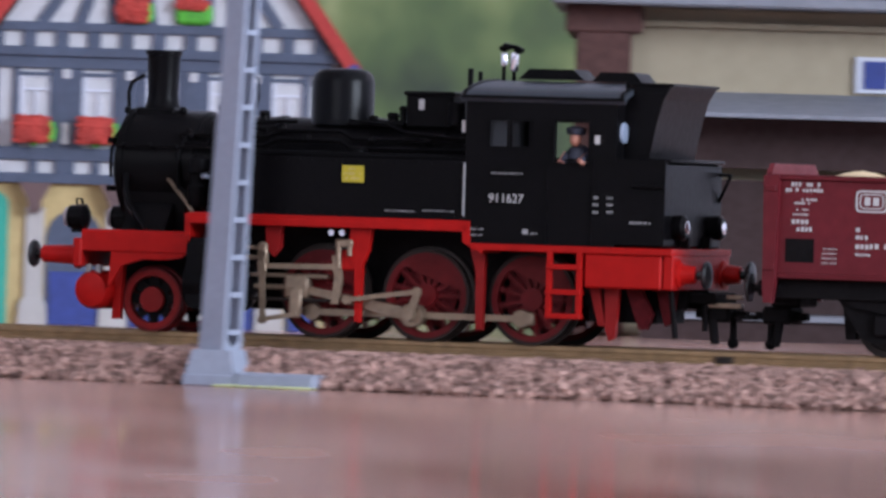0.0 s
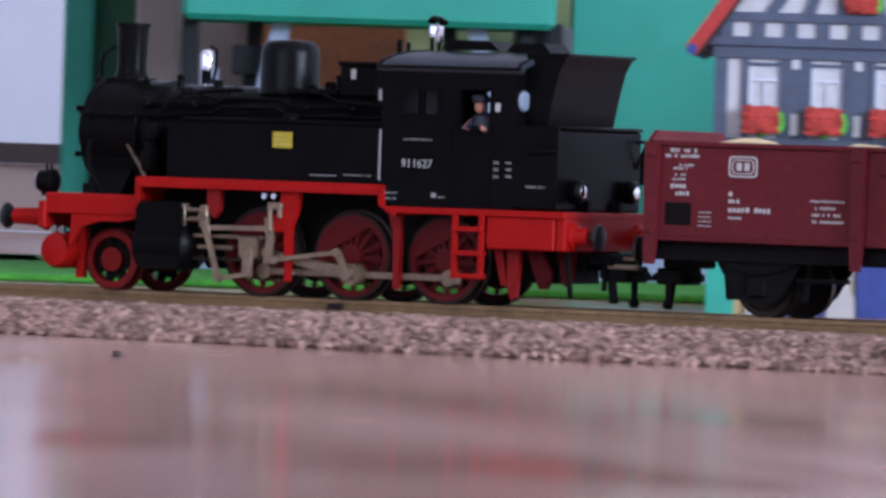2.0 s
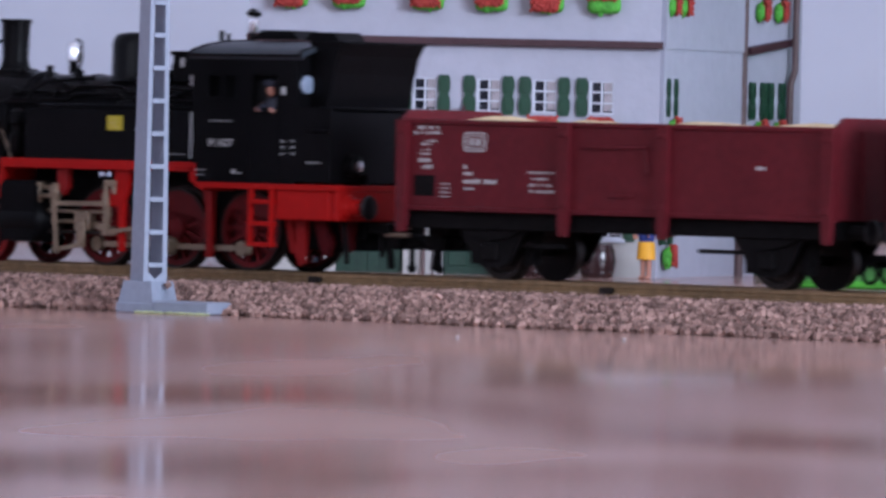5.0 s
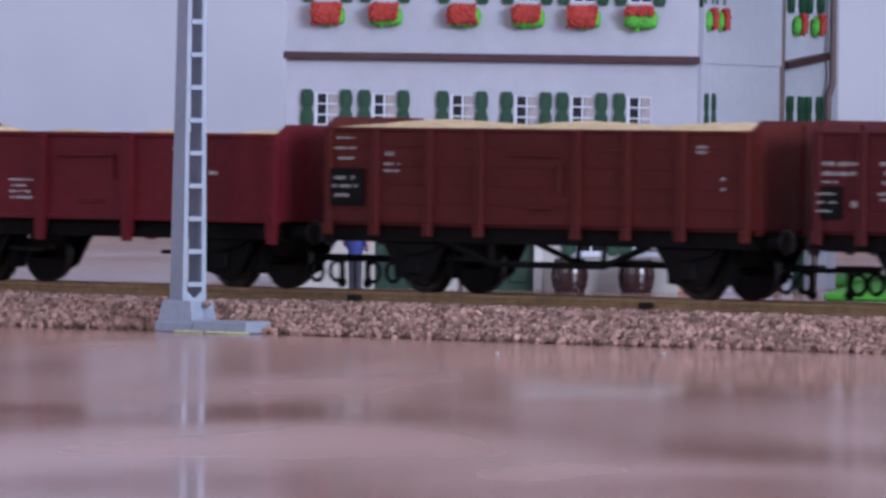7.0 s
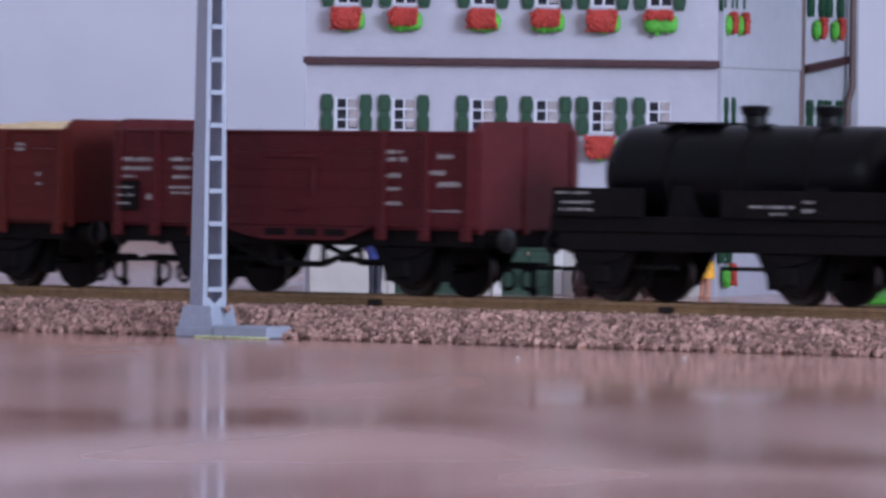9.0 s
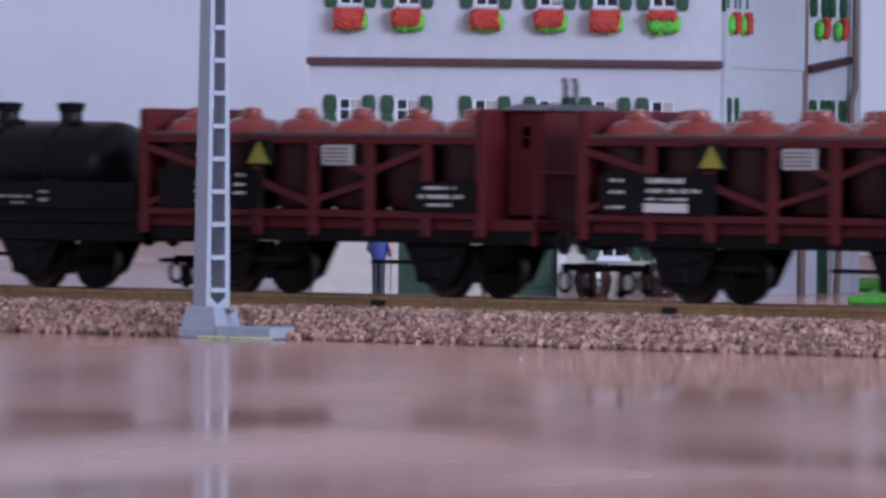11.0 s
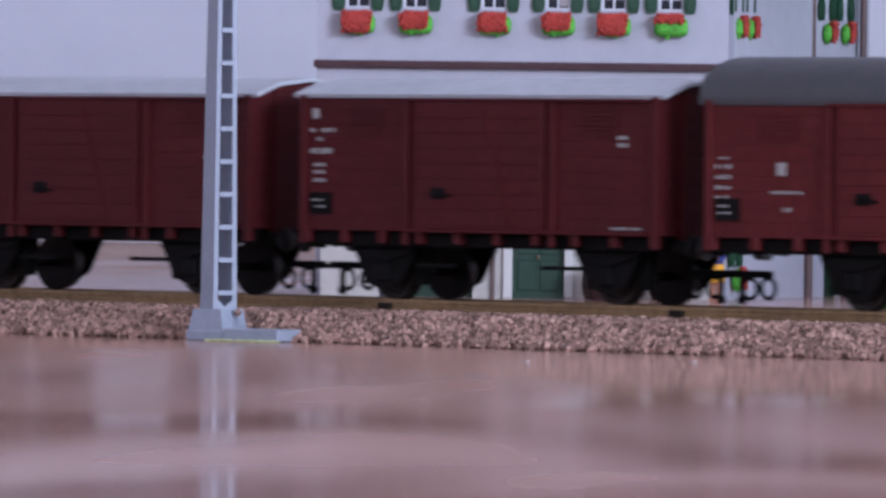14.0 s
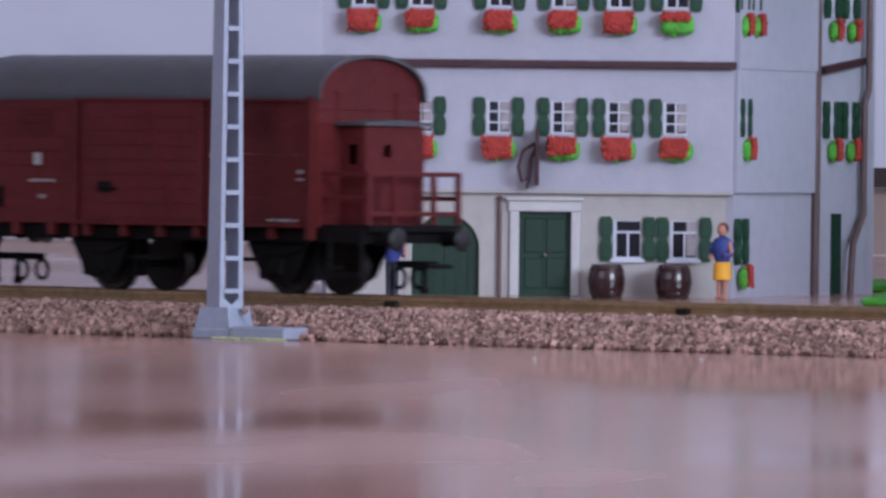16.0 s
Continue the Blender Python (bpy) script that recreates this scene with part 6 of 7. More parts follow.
def driving_axle(t, x):
    zc = RAIL_Z + DRIVER_R
    ax = part("driving_axle", Kit().rod((0, -10, 0), (0, 10, 0), 1.2), M_TYRE, t, "steel axle with red spoked wheels")
    ax.location = (x * 0.001, 0, zc * 0.001)
    r = DRIVER_R
    for y, sg in ((-9.4, -1), (9.4, 1)):
        k = Kit()
        n = 32
        for i in range(n):
            a, b = 2 * math.pi * i / n, 2 * math.pi * (i + 1) / n
            q = []
            for rr, yy in ((r * 0.80, y - 0.9), (r * 0.93, y - 0.9), (r * 0.93, y + 0.9), (r * 0.80, y + 0.9)):
                q.append(((rr * math.cos(a), yy, rr * math.sin(a)), (rr * math.cos(b), yy, rr * math.sin(b))))
            for j in range(4):
                (p0, p1), (p2, p3) = q[j], q[(j + 1) % 4]
                k.bm.faces.new([k.bm.verts.new(p) for p in (p0, p1, p3, p2)])
        bmesh.ops.remove_doubles(k.bm, verts=k.bm.verts, dist=0.001)
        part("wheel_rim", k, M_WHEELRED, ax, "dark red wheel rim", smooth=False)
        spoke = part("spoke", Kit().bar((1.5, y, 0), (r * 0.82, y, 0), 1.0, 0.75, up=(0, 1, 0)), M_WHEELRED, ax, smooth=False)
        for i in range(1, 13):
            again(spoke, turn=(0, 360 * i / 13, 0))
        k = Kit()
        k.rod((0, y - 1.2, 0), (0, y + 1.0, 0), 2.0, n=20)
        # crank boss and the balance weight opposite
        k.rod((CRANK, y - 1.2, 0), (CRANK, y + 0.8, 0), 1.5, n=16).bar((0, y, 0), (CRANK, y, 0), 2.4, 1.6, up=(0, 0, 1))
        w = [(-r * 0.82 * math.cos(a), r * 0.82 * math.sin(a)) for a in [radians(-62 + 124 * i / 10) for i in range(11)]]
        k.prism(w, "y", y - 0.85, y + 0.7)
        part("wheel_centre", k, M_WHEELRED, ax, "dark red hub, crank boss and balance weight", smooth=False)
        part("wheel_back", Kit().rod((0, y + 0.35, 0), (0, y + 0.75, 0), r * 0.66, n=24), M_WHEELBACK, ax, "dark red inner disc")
        k = Kit()
        prof = [(r * 0.93, y - sg * -0.9), (r, y + sg * 0.9), (r, y - sg * 0.7), (r * 1.07, y - sg * 0.8), (r * 1.07, y - sg * 1.4), (r * 0.93, y - sg * 1.4)]
        for i in range(n):
            a, b = 2 * math.pi * i / n, 2 * math.pi * (i + 1) / n
            for (r0, y0), (r1, y1) in zip(prof, prof[1:] + prof[:1]):
                k.bm.faces.new([k.bm.verts.new(p) for p in ((r0 * math.cos(a), y0, r0 * math.sin(a)), (r0 * math.cos(b), y0, r0 * math.sin(b)), (r1 * math.cos(b), y1, r1 * math.sin(b)), (r1 * math.cos(a), y1, r1 * math.sin(a)))])
        bmesh.ops.remove_doubles(k.bm, verts=k.bm.verts, dist=0.001)
        part("tyre", k, M_TYRE, ax, "dark steel tyre")
    ROLLING.append((ax, x, zc, DRIVER_R))


def pony_axle(t, x):
    r, zc = PONY_R, RAIL_Z + PONY_R
    ax = part("pony_axle", Kit().rod((0, -10, 0), (0, 10, 0), 1.0), M_TYRE, t, "small leading wheels")
    ax.location = (x * 0.001, 0, zc * 0.001)
    for y, sg in ((-9.2, -1), (9.2, 1)):
        k = Kit().lathe([(2.2, y - 1.1), (2.2, y + 1.1)], n=20, axis="y")
        n = 28
        for i in range(n):
            a, b = 2 * math.pi * i / n, 2 * math.pi * (i + 1) / n
            prof = [(r * 0.74, y - 0.9), (r * 0.92, y - 0.9), (r * 0.92, y + 0.9), (r * 0.74, y + 0.9)]
            for (r0, y0), (r1, y1) in zip(prof, prof[1:] + prof[:1]):
                k.bm.faces.new([k.bm.verts.new(p) for p in ((r0 * math.cos(a), y0, r0 * math.sin(a)), (r0 * math.cos(b), y0, r0 * math.sin(b)), (r1 * math.cos(b), y1, r1 * math.sin(b)), (r1 * math.cos(a), y1, r1 * math.sin(a)))])
        part("wheel_centre", k, M_HUBRED, ax, "red wheel with a raised hub", smooth=False)
        k = Kit()
        for i in range(8):
            a = 2 * math.pi * i / 8
            k.bar((2.0 * math.cos(a), y + 0.3, 2.0 * math.sin(a)), (r * 0.76 * math.cos(a), y + 0.3, r * 0.76 * math.sin(a)), 2.0, 0.6, up=(math.sin(a), 0, -math.cos(a)))
        part("spoke_star", k, M_UNDER, ax, "dark spokes", smooth=False)
        k = Kit()
        prof = [(r * 0.92, y + sg * 0.9), (r, y + sg * 0.9), (r, y - sg * 0.7), (r * 1.08, y - sg * 0.8), (r * 1.08, y - sg * 1.4), (r * 0.92, y - sg * 1.4)]
        for i in range(n):
            a, b = 2 * math.pi * i / n, 2 * math.pi * (i + 1) / n
            for (r0, y0), (r1, y1) in zip(prof, prof[1:] + prof[:1]):
                k.bm.faces.new([k.bm.verts.new(p) for p in ((r0 * math.cos(a), y0, r0 * math.sin(a)), (r0 * math.cos(b), y0, r0 * math.sin(b)), (r1 * math.cos(b), y1, r1 * math.sin(b)), (r1 * math.cos(a), y1, r1 * math.sin(a)))])
        part("tyre", k, M_WHEELRED, ax, "dark red tyre")
    ROLLING.append((ax, x, zc, PONY_R))


def rod_bar(k, x0, x1, z0, z1, y, w=1.2, th=0.8):
    k.bar((x0, y, z0), (x1, y, z1), w, th)
    return k


def build_engine():
    t = vehicle("tank_engine", -61.0, 62.5, (AXLES[0], AXLES[2]), "black steam tank engine with red running gear and white lettering", "locomotive")
    # frame
    k = Kit().box(-49, 57, -6.6, -5.4, 15.5, 28).box(-49, 57, 5.4, 6.6, 15.5, 28).box(-45, 55, -5.4, 5.4, 22, 28)
    part("frame", k, M_UNDER, t, "black inner frame", smooth=False)
    part("ash_pan", Kit().box(14, 27, -5.2, 5.2, 13, 22).box(40, 52, -8, 8, 13.0, 19), M_UNDER, t, "black ash pan", smooth=False)
    # running plates: high over the drivers, low under the cab
    k = Kit().box(-31.4, 20.6, -16.4, 16.4, 28.6, 29.7, 0.15).box(-31.4, 20.4, -16.5, -15.7, 27.8, 29.0, 0.1).box(-31.4, 20.4, 15.7, 16.5, 27.8, 29.0, 0.1)
    k.prism([(19.4, 29.6), (20.8, 29.6), (21.0, 25.9), (23.6, 25.0), (23.0, 24.2), (19.6, 26.0)], "y", -16.5, 16.5)
    part("running_plate", k, M_RED, t, "red running plate edge", smooth=False)
    part("running_plate", Kit().box(21.0, 57.4, -16.4, 16.4, 24.7, 25.9, 0.15), M_RED, t, "red lower running plate", smooth=False)
    # front deck and buffer beam
    k = Kit().box(-51.6, -31.4, -15.2, -14.4, 22.4, 26.0, 0.15).box(-51.6, -31.4, 14.4, 15.2, 22.4, 26.0, 0.15).box(-51.6, -31.4, -15, 15, 25.2, 26.2, 0.15).prism([(-31.9, 25.5), (-30.9, 25.5), (-30.9, 29.5), (-31.9, 29.5)], "y", -16, 16)
    k.prism([(-46, 22.6), (-31.4, 22.6), (-33, 21.6), (-36, 21.2), (-40, 21.2), (-44, 20.0), (-46.5, 16)], "y", -14.9, -14.0)
    part("front_deck", k, M_RED, t, "red front deck with side valance", smooth=False)
    k = Kit().box(-53.0, -51.4, -15.6, 15.6, 19.6, 24.6, 0.3)
    part("buffer_beam", k, M_RED, t, "red front buffer beam", smooth=False)
    for x, sg in ((-53.0, -1), (57.4, 1)):
        ext = 8.2 if sg < 0 else 4.6
        for y in (-12.2, 12.2):
            k = Kit().lathe([(2.5, 0), (2.4, sg * 0.5), (1.75, sg * 0.8), (1.5, sg * (ext - 1.4)), (1.0, sg * (ext - 1.3))], (x, y, 21.6), 18, "x")
            b = part("buffer", k, M_RED, t, "red buffer housing")
            part("buffer_stem", Kit().rod((x + sg * (ext - 1.6), y, 21.6), (x + sg * ext, y, 21.6), 0.75), M_BUFFER, b)
            part("buffer_plate", Kit().lathe([(0.7, -sg * 0.3), (2.2, 0), (2.45, sg * 0.4), (2.2, sg * 0.8), (1.0, sg * 1.1)], (x + sg * ext, y, 21.6), 20, "x"), M_BUFFER, b, "black round buffer plate")
    k = Kit().box(55.6, 57.4, -15.6, 15.6, 18.9, 24.8, 0.2)
    part("buffer_beam", k, M_RED, t, "red rear buffer beam", smooth=False)
    for y0, y1 in ((-16.0, -9), (9, 16.0)):
        part("tool_box", Kit().box(41.6, 55.4, y0, y1, 18.9, 24.8, 0.3), M_RED, t, "bright red box under the cab", smooth=False)
    part("air_tank", Kit().lathe([(1.2, -14.6), (2.9, -14.2), (3.4, -13.0), (3.4, 13.0), (2.9, 14.2), (1.2, 14.6)], (-50.0, 0, 15.6), 20, "y"), M_RED, t, "round red air tank")
    part("tank_strap", Kit().box(-51.2, -50.4, -13.4, -12.6, 18.4, 20).box(-49.4, -48.6, -13.4, -12.6, 18.4, 20), M_PRINTDIM, t, smooth=False)
    k = Kit().prism([(-46.6, 20), (-45.2, 20), (-45.6, 10.6), (-47.2, 10.6)], "y", -11, -9.6)
    part("rail_guard", k, M_RED, t, "red rail guard", smooth=False)
    for x in (-55.2,):
        for y in (-10, 10):
            k = Kit().lathe([(0.8, -2.0), (2.1, -1.8), (2.3, 1.0), (1.6, 1.4), (0.4, 1.6)], (x + 1.2, y, 28.2), 16, "x").box(x - 0.2, x + 2.0, y - 0.6, y + 0.6, 25.5, 27).tube([(x + 0.6, y, 30), (x + 0.4, y, 31.4), (x + 1.4, y, 31.4), (x + 1.6, y, 30)], 0.25)
            l = part("front_lamp", k, M_BLACK, t, "round black front lamp")
            part("lens", Kit().lathe([(1.7, -0.3), (1.7, 0.2), (0.6, 0.4)], (x - 1.1, y, 28.2), 14, "x"), M_CURTAIN, l, "pale lamp glass")
    # boiler, smokebox, saddle
    zc, rb = 37.6, 9.2
    part("boiler", Kit().lathe([(rb, -34), (rb, 20)], (0, 0, zc), 36, "x"), M_BLACK, t, "black cylindrical boiler")
    for x in (-33, -20, -2, 12):
        part("boiler_band", Kit().lathe([(rb + 0.05, x - 0.5), (rb + 0.22, x - 0.5), (rb + 0.22, x + 0.5), (rb + 0.05, x + 0.5)], (0, 0, zc), 36, "x"), M_BLACK, t)
    k = Kit().lathe([(2.0, -50.6), (6.0, -49.8), (8.0, -48.4), (8.2, -47.6), (9.8, -47.4), (9.8, -33.6), (9.2, -33.4)], (0, 0, zc), 36, "x")
    s = part("smokebox", k, M_BLACK, t, "black smokebox")
    for i in range(18):
        a = 2 * math.pi * i / 18
        k = Kit().ball((-47.5, 9.0 * math.cos(a), zc + 9.0 * math.sin(a)), 0.35, None, None, 6, 4)
        part("rivet", k, M_BLACK, s)
    part("smokebox_ring", Kit().lathe([(9.75, -48.0), (10.15, -47.8), (10.15, -46.6), (9.75, -46.4)], (0, 0, zc), 36, "x"), M_BLACK, s)
    for z in (-4.2, 4.2):
        part("door_hinge", Kit().bar((-49.9, -7.6, zc + z), (-49.9, 3, zc + z), 1.0, 0.7), M_BLACK, s)
    part("door_handrail", Kit().tube([(-50.0, -6.6 * math.cos(a), zc + 6.6 * math.sin(a)) for a in [radians(-20 + 22 * i) for i in range(11)]], 0.3), M_BLACK, s)
    for x in (-46.0, -41.0, -36.0):
        part("handrail_knob", Kit().rod((x, -9.4, zc + 3.2), (x, -10.6, zc + 3.4), 0.3).ball((x, -10.7, zc + 3.4), 0.5, None, None, 8, 6), M_BLACK, s)
    part("boiler_handrail", Kit().tube([(-47.5, -10.7, zc + 3.4), (-30, -10.7, zc + 3.4), (-26, -10.4, zc + 3.6)], 0.26), M_BLACK, s)
    part("chimney_seat", Kit().box(-47.8, -38.4, -4.2, 4.2, 45.6, 46.8, 0.35).box(-46.8, -39.4, -3.6, 3.6, 46.6, 47.8, 0.35), M_BLACK, s, smooth=False)
    part("feed_pipe", Kit().tube([(-45.5, -9.9, 36), (-45.2, -11, 33.5), (-44.0, -12.2, 30.5), (-41.5, -12.8, 27.5), (-40.5, -12.8, 26)], 0.55, 8), M_BLACK, s)
    part("pump", Kit().lathe([(1.5, 30.5), (1.8, 31), (1.8, 34.2), (1.3, 34.8), (1.3, 36.2), (1.7, 36.6), (1.7, 39), (0.8, 39.6)], (-31.5, -11.4, 0), 14), M_BLACK, s)
    part("door_handle", Kit().rod((-51.4, -2, zc), (-51.4, 2, zc), 0.4).rod((-51.2, 0, zc - 2), (-51.2, 0, zc + 2), 0.35), M_BLACK, s)
    k = Kit().prism([(-8, 26), (8, 26), (8.8, 33), (-8.8, 33)], "x", -46.5, -35).prism([(-13, 26), (13, 26), (9, 31), (-9, 31)], "x", -45, -37)
    part("smokebox_saddle", k, M_BLACK, t, "black smokebox saddle", smooth=False)
    part("chimney", Kit().lathe([(4.4, 46.0), (3.6, 47.2), (2.9, 48.6), (2.65, 50), (2.95, 57.0), (3.25, 57.1), (3.25, 57.9), (2.4, 57.9), (2.3, 54)], (-43.1, 0, 0), 24), M_BLACK, t, "slightly flared black chimney")
    k = Kit().tube([(-46.2, -1, 53.5), (-48.6, -1, 52.2), (-49.2, -1, 50.4), (-49.0, -1, 47.2)], 0.35).box(-48.5, -38, -3.4, 3.4, 46.2, 47.4, 0.3).ball((-48.4, -3, 47.2), 0.7).ball((-38, -3, 47.4), 0.7)
    part("chimney_pipe", k, M_BLACK, t, "thin curved pipe beside the chimney")
    k = Kit().lathe([(0.9, 46.6), (0.8, 49.2), (1.35, 49.6), (1.4, 52.4), (0.9, 53.2), (0.3, 53.4)], (-27.0, 0, 0), 16)
    part("bell", k, M_CHROME, t, "bright silver bell")
    part("bell_bracket", Kit().tube([(-26, 0.4, 47), (-25.2, 0.4, 50), (-25.3, 0.4, 53.4), (-26.6, 0.4, 54.0)], 0.3).rod((-27, 0, 46.4), (-27, 0, 49.2), 0.9), M_BLACK, t)
    part("steam_dome", Kit().lathe([(6.0, 45.6), (5.5, 46.6), (5.45, 53.0), (5.1, 54.4), (4.2, 55.2), (2.0, 55.5)], (-9.2, 0, 0), 32), M_GLOSS, t, "tall glossy black dome")
    part("sand_box", Kit().box(4.6, 13.2, -5.6, 5.6, 45.4, 51.2, 0.3).box(4.2, 13.6, -6, 6, 51.0, 51.8, 0.2), M_BLACK, t, "black box on the boiler", smooth=False)
    part("mark", Kit().box(7.0, 8.0, -5.75, -5.55, 48.6, 50.4), M_PRINT, t, "white mark", smooth=False)
    # pipes along the boiler
    k = Kit()
    for y, z, x0, x1 in ((-8.6, 43.2, -36, 18), (-9.6, 41.6, -36, 18), (8.6, 43.2, -36, 18)):
        k.tube([(x0, y, z), (-20, y, z), (-17.5, y, z + 1.2), (-6, y, z + 1.2), (-4, y, z), (x1, y, z)], 0.42)
    k.tube([(-27, -6, 46), (-22, -7.5, 44.5), (-20, -8.4, 44.2)], 0.35).tube([(-34, -9.5, 44), (-36, -9.9, 40), (-35.5, -10.5, 34), (-30, -12, 30.5)], 0.5)
    for x in (-34, -24, -12, 0, 10):
        k.ball((x, -9.4, 43.0), 0.75, None, None, 8, 6)
    part("boiler_pipe", k, M_BLACK, t, "thin black pipes along the boiler")
    for x, r, z1 in ((-30.5, 0.7, 48.6), (-22.5, 0.9, 47.8), (-2.2, 0.8, 47.4), (1.4, 1.0, 48.0), (3.2, 0.6, 49.2)):
        part("boiler_valve", Kit().lathe([(r * 1.4, 45.2), (r, 45.8), (r, z1 - 0.8), (r * 1.3, z1 - 0.6), (r * 0.8, z1)], (x, -3.2, 0), 12), M_BLACK, t)
    part("boiler_pipe", Kit().tube([(-31, -9.6, 41), (-29, -10.2, 43.4), (-26, -8.6, 45.2), (-18, -7.0, 46.0), (-15, -7.0, 46.0)], 0.4), M_BLACK, t)
    part("boiler_pipe", Kit().tube([(-3.4, -6.2, 46.2), (2, -7.2, 45.8), (6, -8.6, 44.4), (14, -9.0, 43.8), (19.5, -9.0, 43.8)], 0.4), M_BLACK, t)
    part("steam_pipe", Kit().tube([(-38.0, -9.2, 35.4), (-33.2, -12.0, 31.2), (-31.4, -13.5, 29.6)], 0.35), M_ROD, t, "bare metal pipe")
    k = Kit().box(-6, 4.5, -6.4, -3, 45.4, 46.6, 0.3).lathe([(1.5, 0), (1.5, 4)], (14.5, -7, 46), 12).ball((-18, -6.6, 44.8), 0.9)
    part("boiler_fitting", k, M_BLACK, t, "small black boiler fittings")
    # side tanks
    for sg in (-1, 1):
        y0, y1 = sorted((sg * 16.1, sg * 7.5))
        k = Kit().prism([(-25.2, 29.7), (19.8, 29.7), (19.8, 40.0), (-22.6, 40.0), (-25.2, 38.6)], "y", y0, y1)
        tank = part("side_tank", k, M_BLACK, t, "black side water tank", smooth=False)
        k = Kit().box(-24, 19, sg * 13 - 0.4, sg * 13 + 0.4, 40.0, 40.9, 0.2).lathe([(1.8, 40), (1.8, 41.4), (0.6, 41.8)], (-2, sg * 11.5, 0), 14)
        part("tank_lid", k, M_BLACK, tank)
        k = Kit()
        for x in [-24 + 2.2 * i for i in range(20)]:
            for z in (30.3, 39.4):
                k.ball((x, sg * 16.1, z), 0.2, None, None, 5, 3)
        part("rivet_line", k, M_BLACK, tank)
    part("name_plate", Kit().box(-2.9, 1.1, -16.25, -16.05, 35.7, 38.6), M_YELLOW, t, "yellow maker's plate", smooth=False)
    bars(t, [(-1.6, -0.2, 38.0, 0.25), (-2.4, 0.6, 37.2, 0.3), (-2.2, 0.4, 36.4, 0.3)], -16.28, M_SAND)
    # cab
    k = Kit()
    wall_with_holes(k, 19.6, 47.0, 25.9, 51.6, -16.3, -15.5, [(24.2, 27.2, 42.6, 47.0), (28.2, 31.2, 42.6, 47.0), (35.8, 41.9, 40.2, 47.2)])
    cabin = part("cab", k, M_BLACK, t, "black engine cab with side windows", smooth=False)
    k = wall_with_holes(Kit(), 19.6, 47.0, 25.9, 51.6, 15.5, 16.3, [(23.4, 33.0, 41.0, 47.2), (35.8, 41.9, 40.2, 47.2)])
    part("cab_side", k, M_BLACK, cabin, smooth=False)
    part("tank_side", Kit().box(47.0, 55.8, -16.3, -15.5, 26.4, 41.0), M_BLACK, cabin, smooth=False)
    for x in (19.6, 46.2):
        part("cab_end", Kit().prism([(-15.5, 26), (15.5, 26), (15.5, 51), (8, 53), (-8, 53), (-15.5, 51)], "x", x, x + 0.8), M_BLACK, cabin, smooth=False)
    k = Kit()
    for x0, x1, z0, z1 in ((24.2, 27.2, 42.6, 47.0), (28.2, 31.2, 42.6, 47.0), (35.8, 41.9, 40.2, 47.2)):
        k.box(x0 - 0.35, x0, -16.6, -15.4, z0 - 0.3, z1 + 0.3).box(x1, x1 + 0.35, -16.6, -15.4, z0 - 0.3, z1 + 0.3).box(x0, x1, -16.6, -15.4, z1, z1 + 0.3).box(x0, x1, -16.6, -15.4, z0 - 0.3, z0)
    part("window_frame", k, M_BLACK, cabin, smooth=False)
    k = Kit().box(34.4, 34.7, -16.5, -16.2, 26, 40).box(42.6, 42.9, -16.5, -16.2, 26, 40).box(34.4, 42.9, -16.5, -16.2, 39.6, 40.1).box(19.6, 47.0, -16.5, -16.2, 40.4, 40.8)
    part("cab_door", k, M_BLACK, cabin, "low cab door edge", smooth=False)
    part("corner_line", Kit().box(19.4, 19.7, -16.55, -16.2, 30.5, 39.6), M_PRINTDIM, cabin, "pale vertical handrail", smooth=False)
    prof = [(-16.9, 51.0), (-16.2, 51.9), (-12.0, 53.0), (-6, 53.8), (0, 54.1), (6, 53.8), (12.0, 53.0), (16.2, 51.9), (16.9, 51.0)]
    part("cab_roof", Kit().prism(prof + [(y * 0.97, z - 0.8) for y, z in prof[::-1]], "x", 18.6, 48.4), M_BLACK_ROOF, t, "curved anthracite cab roof", smooth=True)
    k = Kit().prism([(24.5, 54.4), (36.5, 54.4), (34.5, 56.2), (26.5, 56.2)], "y", -4, 4).prism([(38, 54.2), (47, 54.2), (45.5, 55.9), (39.5, 55.9)], "y", -4, 4)
    part("roof_vent", k, M_BLACK, t, "low black roof vents", smooth=False)
    k = Kit()
    for x, z, yy in ((20.4, 59.6, 0.0), (23.0, 59.0, -2.0)):
        k.rod((x, yy, 53), (x, yy, z), 0.35).rod((x, yy, z), (x + 1.4, yy, z + 0.4), 0.5)
    part("whistle_pipe", k, M_BLACK, t, "black whistle pipes")
    k = Kit().lathe([(0.6, 55.6), (0.75, 56), (0.75, 58.6), (0.4, 59)], (23.0, -2.0, 0), 10).lathe([(0.5, 56.6), (0.55, 57), (0.55, 58.6), (0.3, 59)], (20.4, 0, 0), 10)
    part("whistle", k, M_CHROME, t, "bright whistle")
    part("whistle_lever", Kit().tube([(19.6, 0, 59.4), (20.6, 0, 60.2), (23.4, -2.0, 59.8), (24.6, -2.2, 59.2)], 0.45), M_BLACK, t)
    part("roof_gutter", Kit().box(18.8, 48.2, -17.1, -16.7, 50.8, 51.3, 0.1), M_BLACK, t)
    for x in (19.0, 47.4):
        part("roof_band", Kit().prism([(y, z + 0.25) for y, z in prof] + [(y * 0.96, z - 0.75) for y, z in prof[::-1]], "x", x, x + 0.6), M_BLACK, t)
    k = Kit().rod((15.4, -3, 50), (15.4, -3, 56), 0.5).rod((17.2, -3, 50), (17.2, -3, 55.5), 0.4)
    part("valve_stem", k, M_BLACK, t)
